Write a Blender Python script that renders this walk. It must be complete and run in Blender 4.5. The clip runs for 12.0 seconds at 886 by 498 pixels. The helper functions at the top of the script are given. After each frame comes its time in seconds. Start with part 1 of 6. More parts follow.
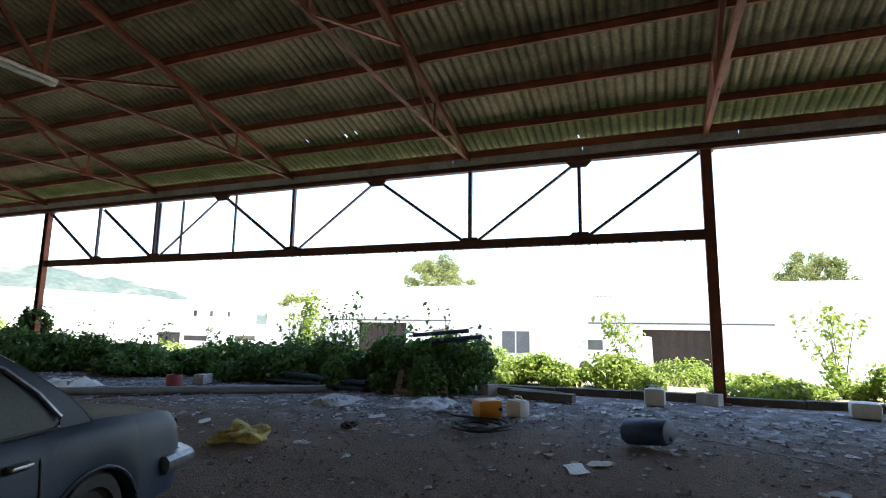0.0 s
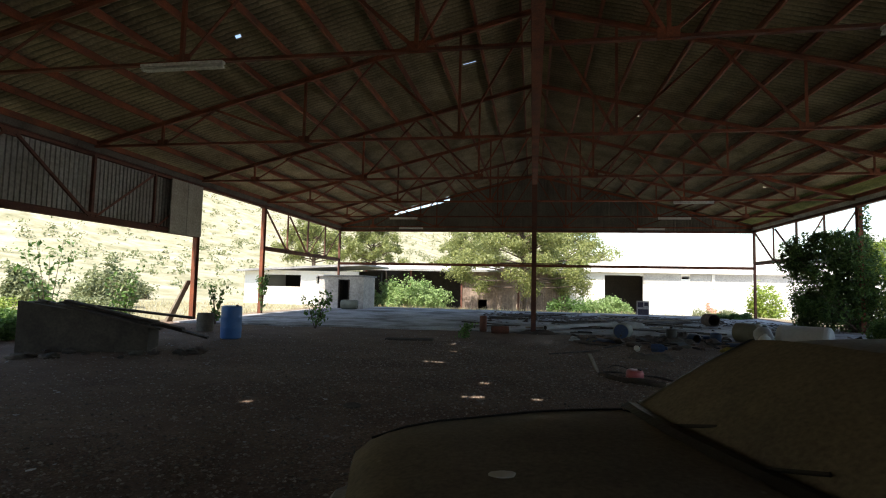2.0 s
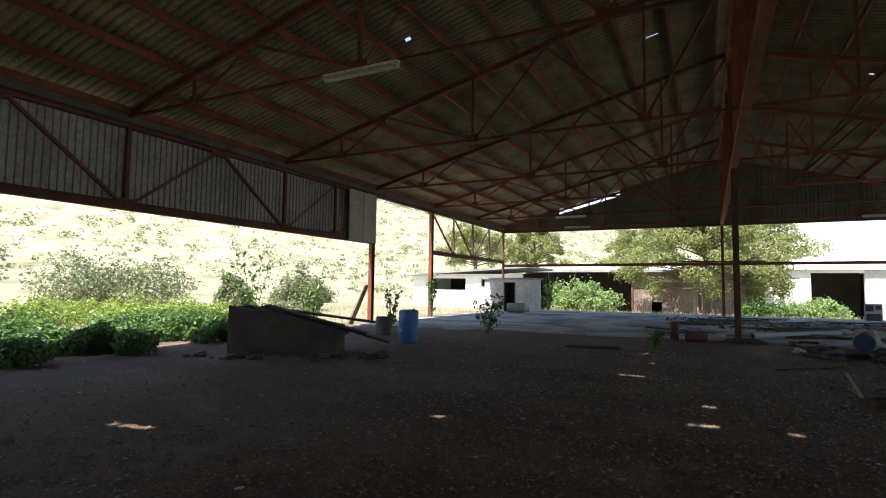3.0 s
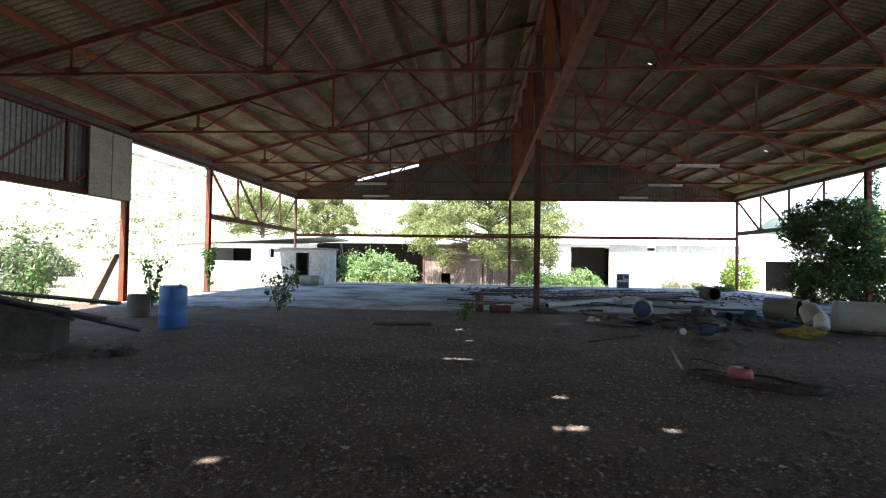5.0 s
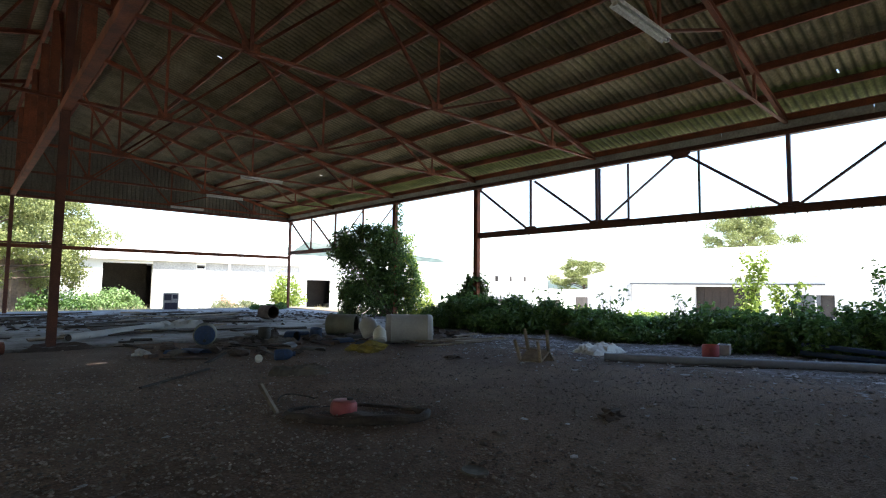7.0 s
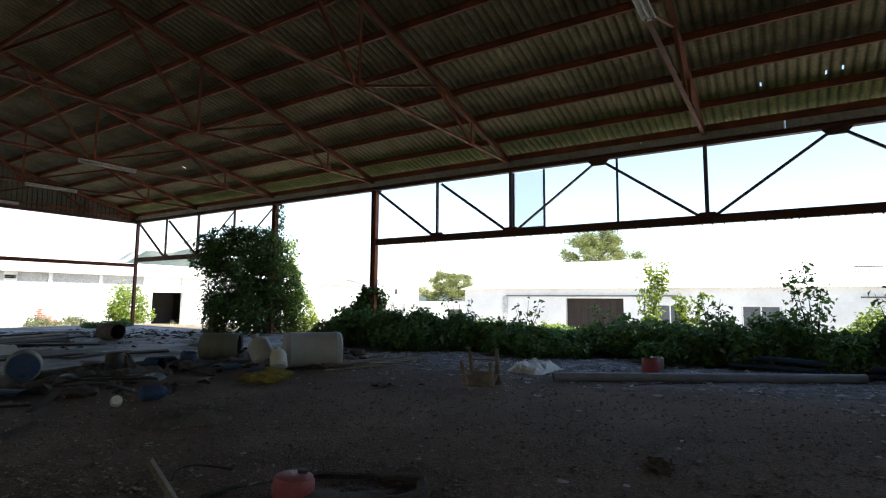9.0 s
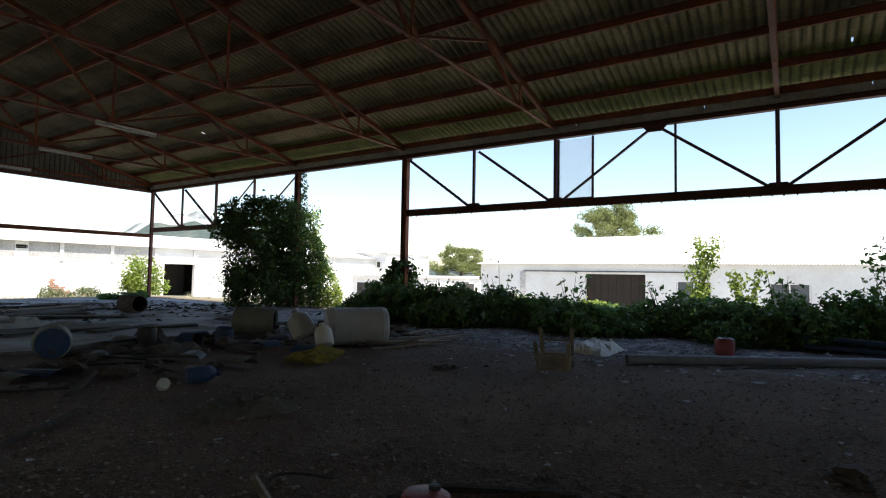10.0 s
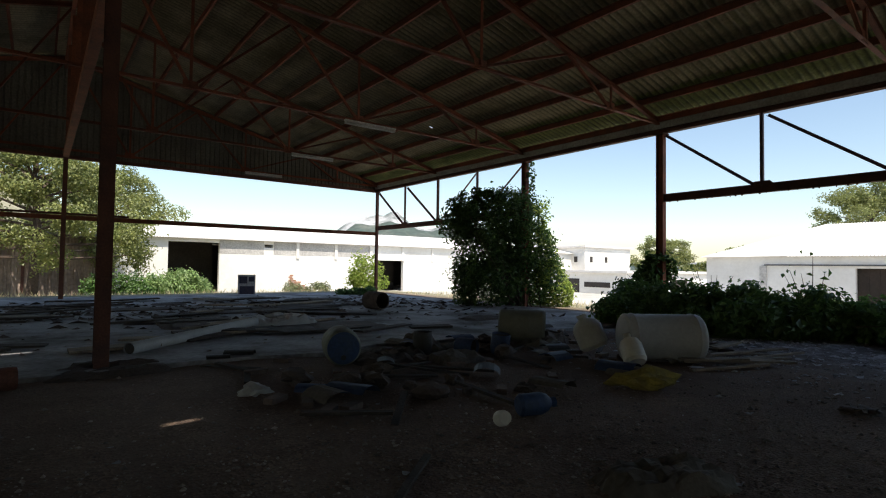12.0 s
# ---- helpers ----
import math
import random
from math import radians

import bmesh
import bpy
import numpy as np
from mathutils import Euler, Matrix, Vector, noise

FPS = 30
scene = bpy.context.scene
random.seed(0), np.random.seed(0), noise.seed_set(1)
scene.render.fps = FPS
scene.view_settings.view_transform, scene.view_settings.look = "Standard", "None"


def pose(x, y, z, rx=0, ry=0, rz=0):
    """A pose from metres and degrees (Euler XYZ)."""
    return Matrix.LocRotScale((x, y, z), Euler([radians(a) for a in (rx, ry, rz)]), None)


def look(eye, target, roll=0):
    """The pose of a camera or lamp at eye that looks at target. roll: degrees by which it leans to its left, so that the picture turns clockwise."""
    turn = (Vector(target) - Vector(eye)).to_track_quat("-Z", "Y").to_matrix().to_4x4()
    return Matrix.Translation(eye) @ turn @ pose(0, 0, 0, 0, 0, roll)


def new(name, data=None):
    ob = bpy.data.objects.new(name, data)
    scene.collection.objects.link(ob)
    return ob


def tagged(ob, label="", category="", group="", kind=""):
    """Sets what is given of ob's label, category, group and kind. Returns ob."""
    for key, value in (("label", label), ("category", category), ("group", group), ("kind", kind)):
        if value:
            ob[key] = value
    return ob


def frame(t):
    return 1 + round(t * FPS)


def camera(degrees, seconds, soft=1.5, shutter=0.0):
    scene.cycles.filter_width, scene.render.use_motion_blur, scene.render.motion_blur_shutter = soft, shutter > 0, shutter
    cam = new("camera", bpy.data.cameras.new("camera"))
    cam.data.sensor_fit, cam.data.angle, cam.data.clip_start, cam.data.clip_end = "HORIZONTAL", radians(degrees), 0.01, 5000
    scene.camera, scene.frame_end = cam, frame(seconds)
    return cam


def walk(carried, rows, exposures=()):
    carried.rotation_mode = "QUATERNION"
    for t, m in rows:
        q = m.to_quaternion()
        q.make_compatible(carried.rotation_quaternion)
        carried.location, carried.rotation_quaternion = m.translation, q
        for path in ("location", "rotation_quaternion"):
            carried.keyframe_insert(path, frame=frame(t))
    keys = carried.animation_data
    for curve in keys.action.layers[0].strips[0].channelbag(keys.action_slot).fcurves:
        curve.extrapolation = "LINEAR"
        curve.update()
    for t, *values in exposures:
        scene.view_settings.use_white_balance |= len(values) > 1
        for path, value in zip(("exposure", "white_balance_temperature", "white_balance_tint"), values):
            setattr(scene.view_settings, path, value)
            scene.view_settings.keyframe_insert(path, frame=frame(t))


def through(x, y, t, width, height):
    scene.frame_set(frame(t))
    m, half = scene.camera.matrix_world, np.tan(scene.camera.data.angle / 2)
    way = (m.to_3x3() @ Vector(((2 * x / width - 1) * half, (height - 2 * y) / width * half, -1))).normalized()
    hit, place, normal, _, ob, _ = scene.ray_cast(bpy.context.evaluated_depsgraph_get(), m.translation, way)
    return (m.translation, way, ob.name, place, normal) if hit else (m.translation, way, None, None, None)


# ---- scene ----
cam = camera(79.8, 12.0, soft=1.1)

PATH = [
    (0, (-11.524, -33.847, 1.389), (-9.682, -33.125, 1.677), 0.8),
    (0.5, (-11.686, -33.727, 1.394), (-10.291, -32.323, 1.686), 1.0),
    (1, (-12.001, -33.632, 1.381), (-11.244, -31.793, 1.593), 1.4),
    (1.5, (-12.321, -33.432, 1.351), (-12.175, -31.443, 1.497), 1.3),
    (2, (-12.597, -33.075, 1.468), (-12.932, -31.108, 1.611), 1.3),
    (2.5, (-12.955, -32.766, 1.487), (-13.683, -30.911, 1.663), 0.6),
    (2.7, (-13.084, -32.613, 1.486), (-13.943, -30.814, 1.658), 0.4),
    (3.5, (-13.66, -31.92, 1.43), (-14.56, -30.14, 1.53), 0.6),
    (4.3, (-13.966, -31.109, 1.384), (-14.791, -29.287, 1.436), 0.8),
    (4.5, (-13.99, -30.985, 1.387), (-14.659, -29.1, 1.439), 0.7),
    (5, (-14.171, -30.526, 1.426), (-14.315, -28.532, 1.473), 0.9),
    (5.5, (-14.234, -30.035, 1.41), (-13.852, -28.074, 1.511), 1.0),
    (6, (-14.283, -29.529, 1.423), (-13.456, -27.712, 1.528), 1.3),
    (6.5, (-14.172, -29.031, 1.396), (-13.012, -27.406, 1.513), 0.7),
    (7, (-14.035, -28.548, 1.376), (-12.691, -27.074, 1.518), 0.7),
    (7.5, (-13.876, -28.16, 1.382), (-12.296, -26.938, 1.503), 0.8),
    (7.7, (-13.812, -27.987, 1.396), (-12.168, -26.853, 1.508), 0.7),
    (9.3, (-13.445, -26.021, 1.331), (-11.772, -24.943, 1.529), 0.4),
    (9.5, (-13.4, -25.763, 1.332), (-11.734, -24.668, 1.495), 0.7),
    (10, (-13.305, -25.186, 1.322), (-11.635, -24.091, 1.421), 1.0),
    (10.5, (-13.237, -24.592, 1.35), (-11.613, -23.429, 1.454), 0.5),
    (11, (-13.173, -23.94, 1.31), (-11.602, -22.707, 1.419), 0.7),
    (11.5, (-13.156, -23.288, 1.347), (-11.796, -21.826, 1.457), 0.9),
    (12, (-13.2, -22.716, 1.337), (-11.988, -21.126, 1.406), 0.8),
]
EXPOSURE = [(0, 1.95, 6500, 10), (0.6, 1.36, 6550, 10), (1.5, 1.15, 6800, 10), (2.0, 1.25, 7000, 10), (2.5, 1.3, 6950, 10), (4.5, 1.78, 6350, 10), (5.5, 2.17, 6150, 10), (6.2, 2.17, 6200, 10), (7, 1.85, 6400, 10), (9.5, 1.07, 6650, 10), (10.5, 0.62, 6750, 10), (11.2, 0.44, 6850, 10), (12, 0.42, 6900, 10)]
walk(cam, [(t, look(eye, target, roll)) for t, eye, target, roll in PATH], EXPOSURE)

# ---- world, sun, exposure ----
SUN_AZ, SUN_EL = radians(194), radians(61)      # clockwise from +y, above the horizon
SUN_DIR = Vector((math.sin(SUN_AZ) * math.cos(SUN_EL), math.cos(SUN_AZ) * math.cos(SUN_EL), math.sin(SUN_EL)))
world = bpy.data.worlds.new("world")
scene.world = world
world.use_nodes = True
wn = world.node_tree.nodes
sky = wn.new("ShaderNodeTexSky")
sky.sky_type, sky.sun_disc = "NISHITA", False
sky.sun_elevation, sky.sun_rotation = SUN_EL, SUN_AZ
sky.air_density, sky.dust_density = 1.1, 0.7
wn["Background"].inputs["Strength"].default_value = 0.15
world.node_tree.links.new(sky.outputs["Color"], wn["Background"].inputs["Color"])
sun_data = bpy.data.lights.new("sun", "SUN")
sun_data.energy, sun_data.angle, sun_data.color = 5.0, radians(0.53), (1.0, 0.96, 0.9)
sun = new("sun", sun_data)
sun.matrix_world = look((0, 0, 60), Vector((0, 0, 60)) - SUN_DIR)

# ---- materials ----


def mat(name, a, b=None, rough=0.85, metal=0.0, big=0.6, fine=25.0, bump=0.25, rand=0.0, island=False, spec=0.4, contrast=(0.35, 0.65), coat=0.0, speck=None, vary=(0.72, 1.25)):
    m = bpy.data.materials.new(name)
    m.use_nodes = True
    n, l = m.node_tree.nodes, m.node_tree.links
    p = n["Principled BSDF"]
    p.inputs["Roughness"].default_value, p.inputs["Metallic"].default_value = rough, metal
    p.inputs["Specular IOR Level"].default_value = spec
    p.inputs["Coat Weight"].default_value = coat
    geo = n.new("ShaderNodeNewGeometry")
    t1 = n.new("ShaderNodeTexNoise")
    t1.inputs["Scale"].default_value, t1.inputs["Detail"].default_value = big, 6
    t1.inputs["Roughness"].default_value = 0.65
    t2 = n.new("ShaderNodeTexNoise")
    t2.inputs["Scale"].default_value, t2.inputs["Detail"].default_value = fine, 3
    for t in (t1, t2):
        l.new(geo.outputs["Position"], t.inputs["Vector"])
    r = n.new("ShaderNodeValToRGB")
    r.color_ramp.elements[0].position, r.color_ramp.elements[1].position = contrast
    r.color_ramp.elements[0].color = (*a, 1)
    r.color_ramp.elements[1].color = (*(b or [c * 0.75 for c in a]), 1)
    l.new(t1.outputs["Fac"], r.inputs["Fac"])
    hv = n.new("ShaderNodeHueSaturation")
    l.new(r.outputs["Color"], hv.inputs["Color"])
    mr = n.new("ShaderNodeMapRange")
    mr.inputs["From Min"].default_value, mr.inputs["From Max"].default_value = 0.25, 0.75
    mr.inputs["To Min"].default_value, mr.inputs["To Max"].default_value = vary
    l.new(t2.outputs["Fac"], mr.inputs["Value"])
    out = mr.outputs["Result"]
    if rand:
        src = geo.outputs["Random Per Island"] if island else n.new("ShaderNodeObjectInfo").outputs["Random"]
        m2 = n.new("ShaderNodeMapRange")
        m2.inputs["To Min"].default_value, m2.inputs["To Max"].default_value = 1 - rand, 1 + rand
        l.new(src, m2.inputs["Value"])
        mul = n.new("ShaderNodeMath")
        mul.operation = "MULTIPLY"
        l.new(out, mul.inputs[0])
        l.new(m2.outputs["Result"], mul.inputs[1])
        out = mul.outputs["Value"]
    l.new(out, hv.inputs["Value"])
    col = hv.outputs["Color"]
    if speck:
        t3 = n.new("ShaderNodeTexVoronoi")
        t3.inputs["Scale"].default_value = speck[1]
        l.new(geo.outputs["Position"], t3.inputs["Vector"])
        r3 = n.new("ShaderNodeValToRGB")
        r3.color_ramp.elements[0].position, r3.color_ramp.elements[1].position = speck[2], speck[2] + 0.06
        r3.color_ramp.elements[0].color, r3.color_ramp.elements[1].color = (1, 1, 1, 1), (0, 0, 0, 1)
        l.new(t3.outputs["Distance"], r3.inputs["Fac"])
        mx = n.new("ShaderNodeMixRGB")
        mx.inputs["Color2"].default_value = (*speck[0], 1)
        l.new(r3.outputs["Color"], mx.inputs["Fac"])
        l.new(col, mx.inputs["Color1"])
        col = mx.outputs["Color"]
    l.new(col, p.inputs["Base Color"])
    if bump:
        bp = n.new("ShaderNodeBump")
        bp.inputs["Strength"].default_value, bp.inputs["Distance"].default_value = bump, 0.02
        l.new(t2.outputs["Fac"], bp.inputs["Height"])
        l.new(bp.outputs["Normal"], p.inputs["Normal"])
    return m


def leaf_mat(name, dark, light, through=0.35):
    m = bpy.data.materials.new(name)
    m.use_nodes = True
    n, l = m.node_tree.nodes, m.node_tree.links
    p = n["Principled BSDF"]
    p.inputs["Roughness"].default_value = 0.45
    p.inputs["Specular IOR Level"].default_value = 0.5
    geo = n.new("ShaderNodeNewGeometry")
    r = n.new("ShaderNodeValToRGB")
    r.color_ramp.elements[0].color, r.color_ramp.elements[1].color = (*dark, 1), (*light, 1)
    l.new(geo.outputs["Random Per Island"], r.inputs["Fac"])
    tex = n.new("ShaderNodeTexNoise")
    tex.inputs["Scale"].default_value = 0.9
    l.new(geo.outputs["Position"], tex.inputs["Vector"])
    hv = n.new("ShaderNodeHueSaturation")
    mr = n.new("ShaderNodeMapRange")
    mr.inputs["To Min"].default_value, mr.inputs["To Max"].default_value = 0.6, 1.4
    l.new(tex.outputs["Fac"], mr.inputs["Value"])
    l.new(mr.outputs["Result"], hv.inputs["Value"])
    l.new(r.outputs["Color"], hv.inputs["Color"])
    tr = n.new("ShaderNodeBsdfTranslucent")
    mix = n.new("ShaderNodeMixShader")
    mix.inputs["Fac"].default_value = through
    l.new(hv.outputs["Color"], p.inputs["Base Color"])
    l.new(hv.outputs["Color"], tr.inputs["Color"])
    l.new(p.outputs["BSDF"], mix.inputs[1])
    l.new(tr.outputs["BSDF"], mix.inputs[2])
    l.new(mix.outputs["Shader"], n["Material Output"].inputs["Surface"])
    return m


RUST = mat("red_oxide_steel", (0.265, 0.078, 0.036), (0.115, 0.041, 0.024), rough=0.75, big=1.6, fine=40, rand=0.25)
RUST_DARK = mat("old_rusty_steel", (0.15, 0.055, 0.035), (0.08, 0.035, 0.028), rough=0.75, big=2, fine=40, rand=0.25)
OLD_DRUM = mat("dusty_brown_drum", (0.16, 0.13, 0.115), (0.07, 0.05, 0.045), rough=0.85, big=3, fine=40)
# Violet lens fringing against the bright sky, put into the rusty steel's colour.
BLUE_STEEL = mat("violet_fringed_steel", (0.09, 0.075, 0.13), (0.14, 0.07, 0.06), rough=0.6, big=2.5, fine=40, rand=0.2)
CEMENT_SHEET = mat("fibre_cement_sheet", (0.41, 0.345, 0.23), (0.215, 0.178, 0.105), rough=0.95, big=0.9, fine=18, bump=0.3, rand=0.12)


def darken_along_waves(m, pitch, share):
    """Darkens the colour along every corrugation of a sheet whose waves follow y."""
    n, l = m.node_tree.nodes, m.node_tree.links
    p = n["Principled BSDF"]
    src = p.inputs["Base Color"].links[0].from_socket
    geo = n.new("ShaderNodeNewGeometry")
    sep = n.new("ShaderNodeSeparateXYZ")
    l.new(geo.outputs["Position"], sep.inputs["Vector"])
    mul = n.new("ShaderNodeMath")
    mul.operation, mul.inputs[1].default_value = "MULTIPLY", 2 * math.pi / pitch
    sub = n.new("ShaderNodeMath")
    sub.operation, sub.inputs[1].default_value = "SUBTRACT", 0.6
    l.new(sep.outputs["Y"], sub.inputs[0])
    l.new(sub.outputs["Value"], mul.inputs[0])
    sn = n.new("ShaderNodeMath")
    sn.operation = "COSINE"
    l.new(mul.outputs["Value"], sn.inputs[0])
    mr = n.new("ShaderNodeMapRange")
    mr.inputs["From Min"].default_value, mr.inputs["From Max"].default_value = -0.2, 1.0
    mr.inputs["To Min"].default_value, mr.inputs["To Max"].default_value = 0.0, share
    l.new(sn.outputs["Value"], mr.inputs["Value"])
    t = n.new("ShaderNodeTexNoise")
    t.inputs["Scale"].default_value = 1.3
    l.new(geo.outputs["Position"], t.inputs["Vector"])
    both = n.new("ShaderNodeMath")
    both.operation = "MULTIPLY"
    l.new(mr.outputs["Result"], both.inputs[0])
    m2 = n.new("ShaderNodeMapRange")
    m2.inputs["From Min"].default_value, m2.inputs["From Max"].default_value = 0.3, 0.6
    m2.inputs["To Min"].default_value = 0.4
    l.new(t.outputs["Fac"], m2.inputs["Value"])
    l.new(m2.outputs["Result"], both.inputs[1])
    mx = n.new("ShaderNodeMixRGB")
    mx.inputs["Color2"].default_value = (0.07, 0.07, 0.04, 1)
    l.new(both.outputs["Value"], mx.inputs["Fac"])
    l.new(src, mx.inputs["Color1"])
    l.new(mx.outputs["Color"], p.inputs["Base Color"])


MOSSY_SHEET = mat("mossy_fibre_cement_sheet", (0.36, 0.37, 0.15), (0.21, 0.235, 0.085), rough=0.95, big=1.4, fine=18, bump=0.3, rand=0.12)
darken_along_waves(CEMENT_SHEET, 0.177, 0.8)
darken_along_waves(MOSSY_SHEET, 0.177, 0.8)
GREY_SHEET = mat("grey_galvanised_sheet", (0.33, 0.33, 0.32), (0.24, 0.23, 0.21), rough=0.6, metal=0.2, big=0.8, fine=12, rand=0.1)
DARK_SHEET = mat("dark_weathered_sheet", (0.17, 0.16, 0.13), (0.11, 0.10, 0.08), rough=0.8, big=0.7, fine=14, rand=0.15)
GUTTER = mat("grey_fibre_cement_gutter", (0.42, 0.41, 0.38), (0.28, 0.26, 0.23), big=1.5, fine=20)
PLY = mat("weathered_flat_panel", (0.42, 0.40, 0.34), (0.30, 0.28, 0.22), big=1.1, fine=15)
CONCRETE = mat("pale_concrete", (0.36, 0.36, 0.37), (0.19, 0.185, 0.185), big=0.7, fine=14, bump=0.3)
RAW_CONCRETE = mat("dirty_concrete", (0.14, 0.125, 0.105), (0.075, 0.066, 0.055), big=1.3, fine=22, bump=0.4)
WHITEWASH = mat("whitewashed_render", (0.82, 0.80, 0.76), (0.70, 0.67, 0.62), big=0.35, fine=6, bump=0.1, vary=(0.95, 1.04))
BLOCK = mat("grey_block_masonry", (0.52, 0.50, 0.47), (0.38, 0.36, 0.34), big=0.8, fine=8, bump=0.3)
ROOF_PALE = mat("pale_sheet_roof", (0.74, 0.72, 0.69), (0.62, 0.59, 0.56), big=0.3, fine=5, bump=0.05, vary=(0.94, 1.05))
RUSTWALL = mat("brown_rusted_sheet", (0.34, 0.26, 0.21), (0.18, 0.13, 0.105), big=0.6, fine=5, rand=0.2)
BRICK = mat("red_brown_brick", (0.42, 0.22, 0.14), (0.32, 0.18, 0.12), big=3, fine=20, rand=0.2)
GATE = mat("brown_painted_gate", (0.04, 0.027, 0.02), (0.026, 0.02, 0.015), big=0.9, fine=8)
# Near-black standing for shade inside openings; wheel rims use it as well.
VOID = mat("dim_void_shade", (0.06, 0.05, 0.045), (0.04, 0.035, 0.03), big=0.9, fine=8)
GREY_PAINT = mat("grey_shutter", (0.11, 0.115, 0.12), (0.085, 0.09, 0.095), rough=0.6, big=1.2, fine=10)
SOIL = mat("soil_heap", (0.11, 0.085, 0.07), (0.06, 0.045, 0.04), big=2.0, fine=30, bump=0.6)
STONE = mat("gravel_stone", (0.31, 0.26, 0.225), (0.145, 0.117, 0.098), big=8, fine=60, rand=0.5, island=True)
LITTER = mat("pale_litter", (0.52, 0.52, 0.55), (0.28, 0.275, 0.28), big=8, fine=60, rand=0.4, island=True)
WHITE_PLASTIC = mat("dirty_white_plastic", (0.66, 0.66, 0.62), (0.50, 0.48, 0.42), rough=0.5, big=3, fine=25, bump=0.04, vary=(0.92, 1.07), contrast=(0.25, 0.85))
GREY_PLASTIC = mat("dusty_grey_plastic", (0.46, 0.47, 0.46), (0.30, 0.295, 0.28), rough=0.55, big=2.5, fine=25, bump=0.04, vary=(0.92, 1.07), contrast=(0.25, 0.85))
GREEN_GREY = mat("dusty_olive_plastic", (0.20, 0.21, 0.17), (0.12, 0.125, 0.10), rough=0.6, big=2.5, fine=25, vary=(0.92, 1.07), contrast=(0.25, 0.85))
BLUE_PLASTIC = mat("blue_plastic", (0.035, 0.15, 0.42), (0.05, 0.12, 0.28), rough=0.45, big=2.5, fine=25, bump=0.1, vary=(0.92, 1.07), contrast=(0.25, 0.85))
DULL_BLUE = mat("dusty_blue_plastic", (0.02, 0.05, 0.13), (0.04, 0.06, 0.10), rough=0.6, big=4, fine=25)
RED_PLASTIC = mat("faded_red_plastic", (0.40, 0.075, 0.085), (0.28, 0.075, 0.08), rough=0.5, big=5, fine=30, vary=(0.92, 1.07), contrast=(0.25, 0.85))
ORANGE = mat("orange_plastic", (0.70, 0.28, 0.02), (0.58, 0.22, 0.02), rough=0.45, big=5, fine=30, bump=0.1, vary=(0.92, 1.07), contrast=(0.25, 0.85))
YELLOW = mat("yellow_foam", (0.33, 0.27, 0.06), (0.16, 0.13, 0.05), rough=0.9, big=5, fine=40, bump=0.6)
STRAW = mat("pale_straw_netting", (0.55, 0.47, 0.20), (0.38, 0.32, 0.14), rough=0.9, big=8, fine=40, bump=0.6, rand=0.3, island=True)
WOOD = mat("grey_weathered_wood", (0.30, 0.25, 0.19), (0.18, 0.14, 0.10), rough=0.9, big=4, fine=40, bump=0.4, rand=0.25)
PIPE_GREY = mat("blue_grey_plastic_pipe", (0.28, 0.32, 0.39), (0.2, 0.22, 0.26), rough=0.5, big=3, fine=25, bump=0.03, vary=(0.9, 1.08))
DARK_CONCRETE = mat("very_dark_concrete", (0.075, 0.064, 0.052), (0.04, 0.034, 0.028), big=2.0, fine=22, bump=0.5)
SLAB = mat("dirty_pale_concrete", (0.36, 0.36, 0.37), (0.10, 0.09, 0.082), big=0.55, fine=14, bump=0.3, contrast=(0.42, 0.62))
DUSTY_BRICK = mat("dusty_dark_brick", (0.16, 0.11, 0.085), (0.10, 0.08, 0.068), big=3, fine=20, rand=0.25)
DARK_WOOD = mat("dark_charred_wood", (0.07, 0.055, 0.045), (0.035, 0.03, 0.028), rough=0.9, big=4, fine=40, bump=0.5, rand=0.25)
BARK = mat("bark", (0.14, 0.10, 0.075), (0.07, 0.05, 0.04), rough=0.95, big=5, fine=30, bump=0.6)
RUBBER = mat("black_rubber", (0.025, 0.024, 0.023), (0.05, 0.045, 0.04), rough=0.75, big=4, fine=30)
TUBE_WHITE = mat("dusty_white_lamp", (0.66, 0.66, 0.63), (0.52, 0.51, 0.47), rough=0.5, big=3, fine=20, bump=0.05)
CAR_PAINT = mat("dusty_blue_car_paint", (0.008, 0.024, 0.062), (0.022, 0.03, 0.043), rough=0.58, big=1.2, fine=70, bump=0.03, spec=0.5)
CAR_DUST = mat("thick_brown_dust_on_paint", (0.195, 0.165, 0.115), (0.125, 0.108, 0.08), rough=0.9, big=1.6, fine=50, bump=0.06, speck=((0.22, 0.2, 0.16), 6.0, 0.02))
CAR_GLASS = mat("dust_covered_glass", (0.048, 0.056, 0.048), (0.032, 0.038, 0.033), rough=0.6, big=1.4, fine=60, bump=0.03, spec=0.5)
CHROME = mat("dull_chrome", (0.36, 0.37, 0.39), (0.2, 0.2, 0.21), rough=0.42, metal=1.0, big=3, fine=30, bump=0.02)
TRIM_BLACK = mat("black_trim", (0.02, 0.02, 0.02), (0.035, 0.033, 0.03), rough=0.6, big=3, fine=30)
POSTER = mat("poster_board", (0.55, 0.54, 0.55), (0.40, 0.39, 0.40), big=3, fine=20)
POSTER_DARK = mat("poster_ink", (0.05, 0.05, 0.09), (0.08, 0.07, 0.1), big=6, fine=20)
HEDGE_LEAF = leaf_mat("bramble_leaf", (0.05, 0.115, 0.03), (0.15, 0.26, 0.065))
# Yellow-green leaf, brightened so that part of the sunlight is in the colour.
SUNNY_LEAF = leaf_mat("sunlit_leaf", (0.17, 0.26, 0.04), (0.37, 0.44, 0.10), 0.45)
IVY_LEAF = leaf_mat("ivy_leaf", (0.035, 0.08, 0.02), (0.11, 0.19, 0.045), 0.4)
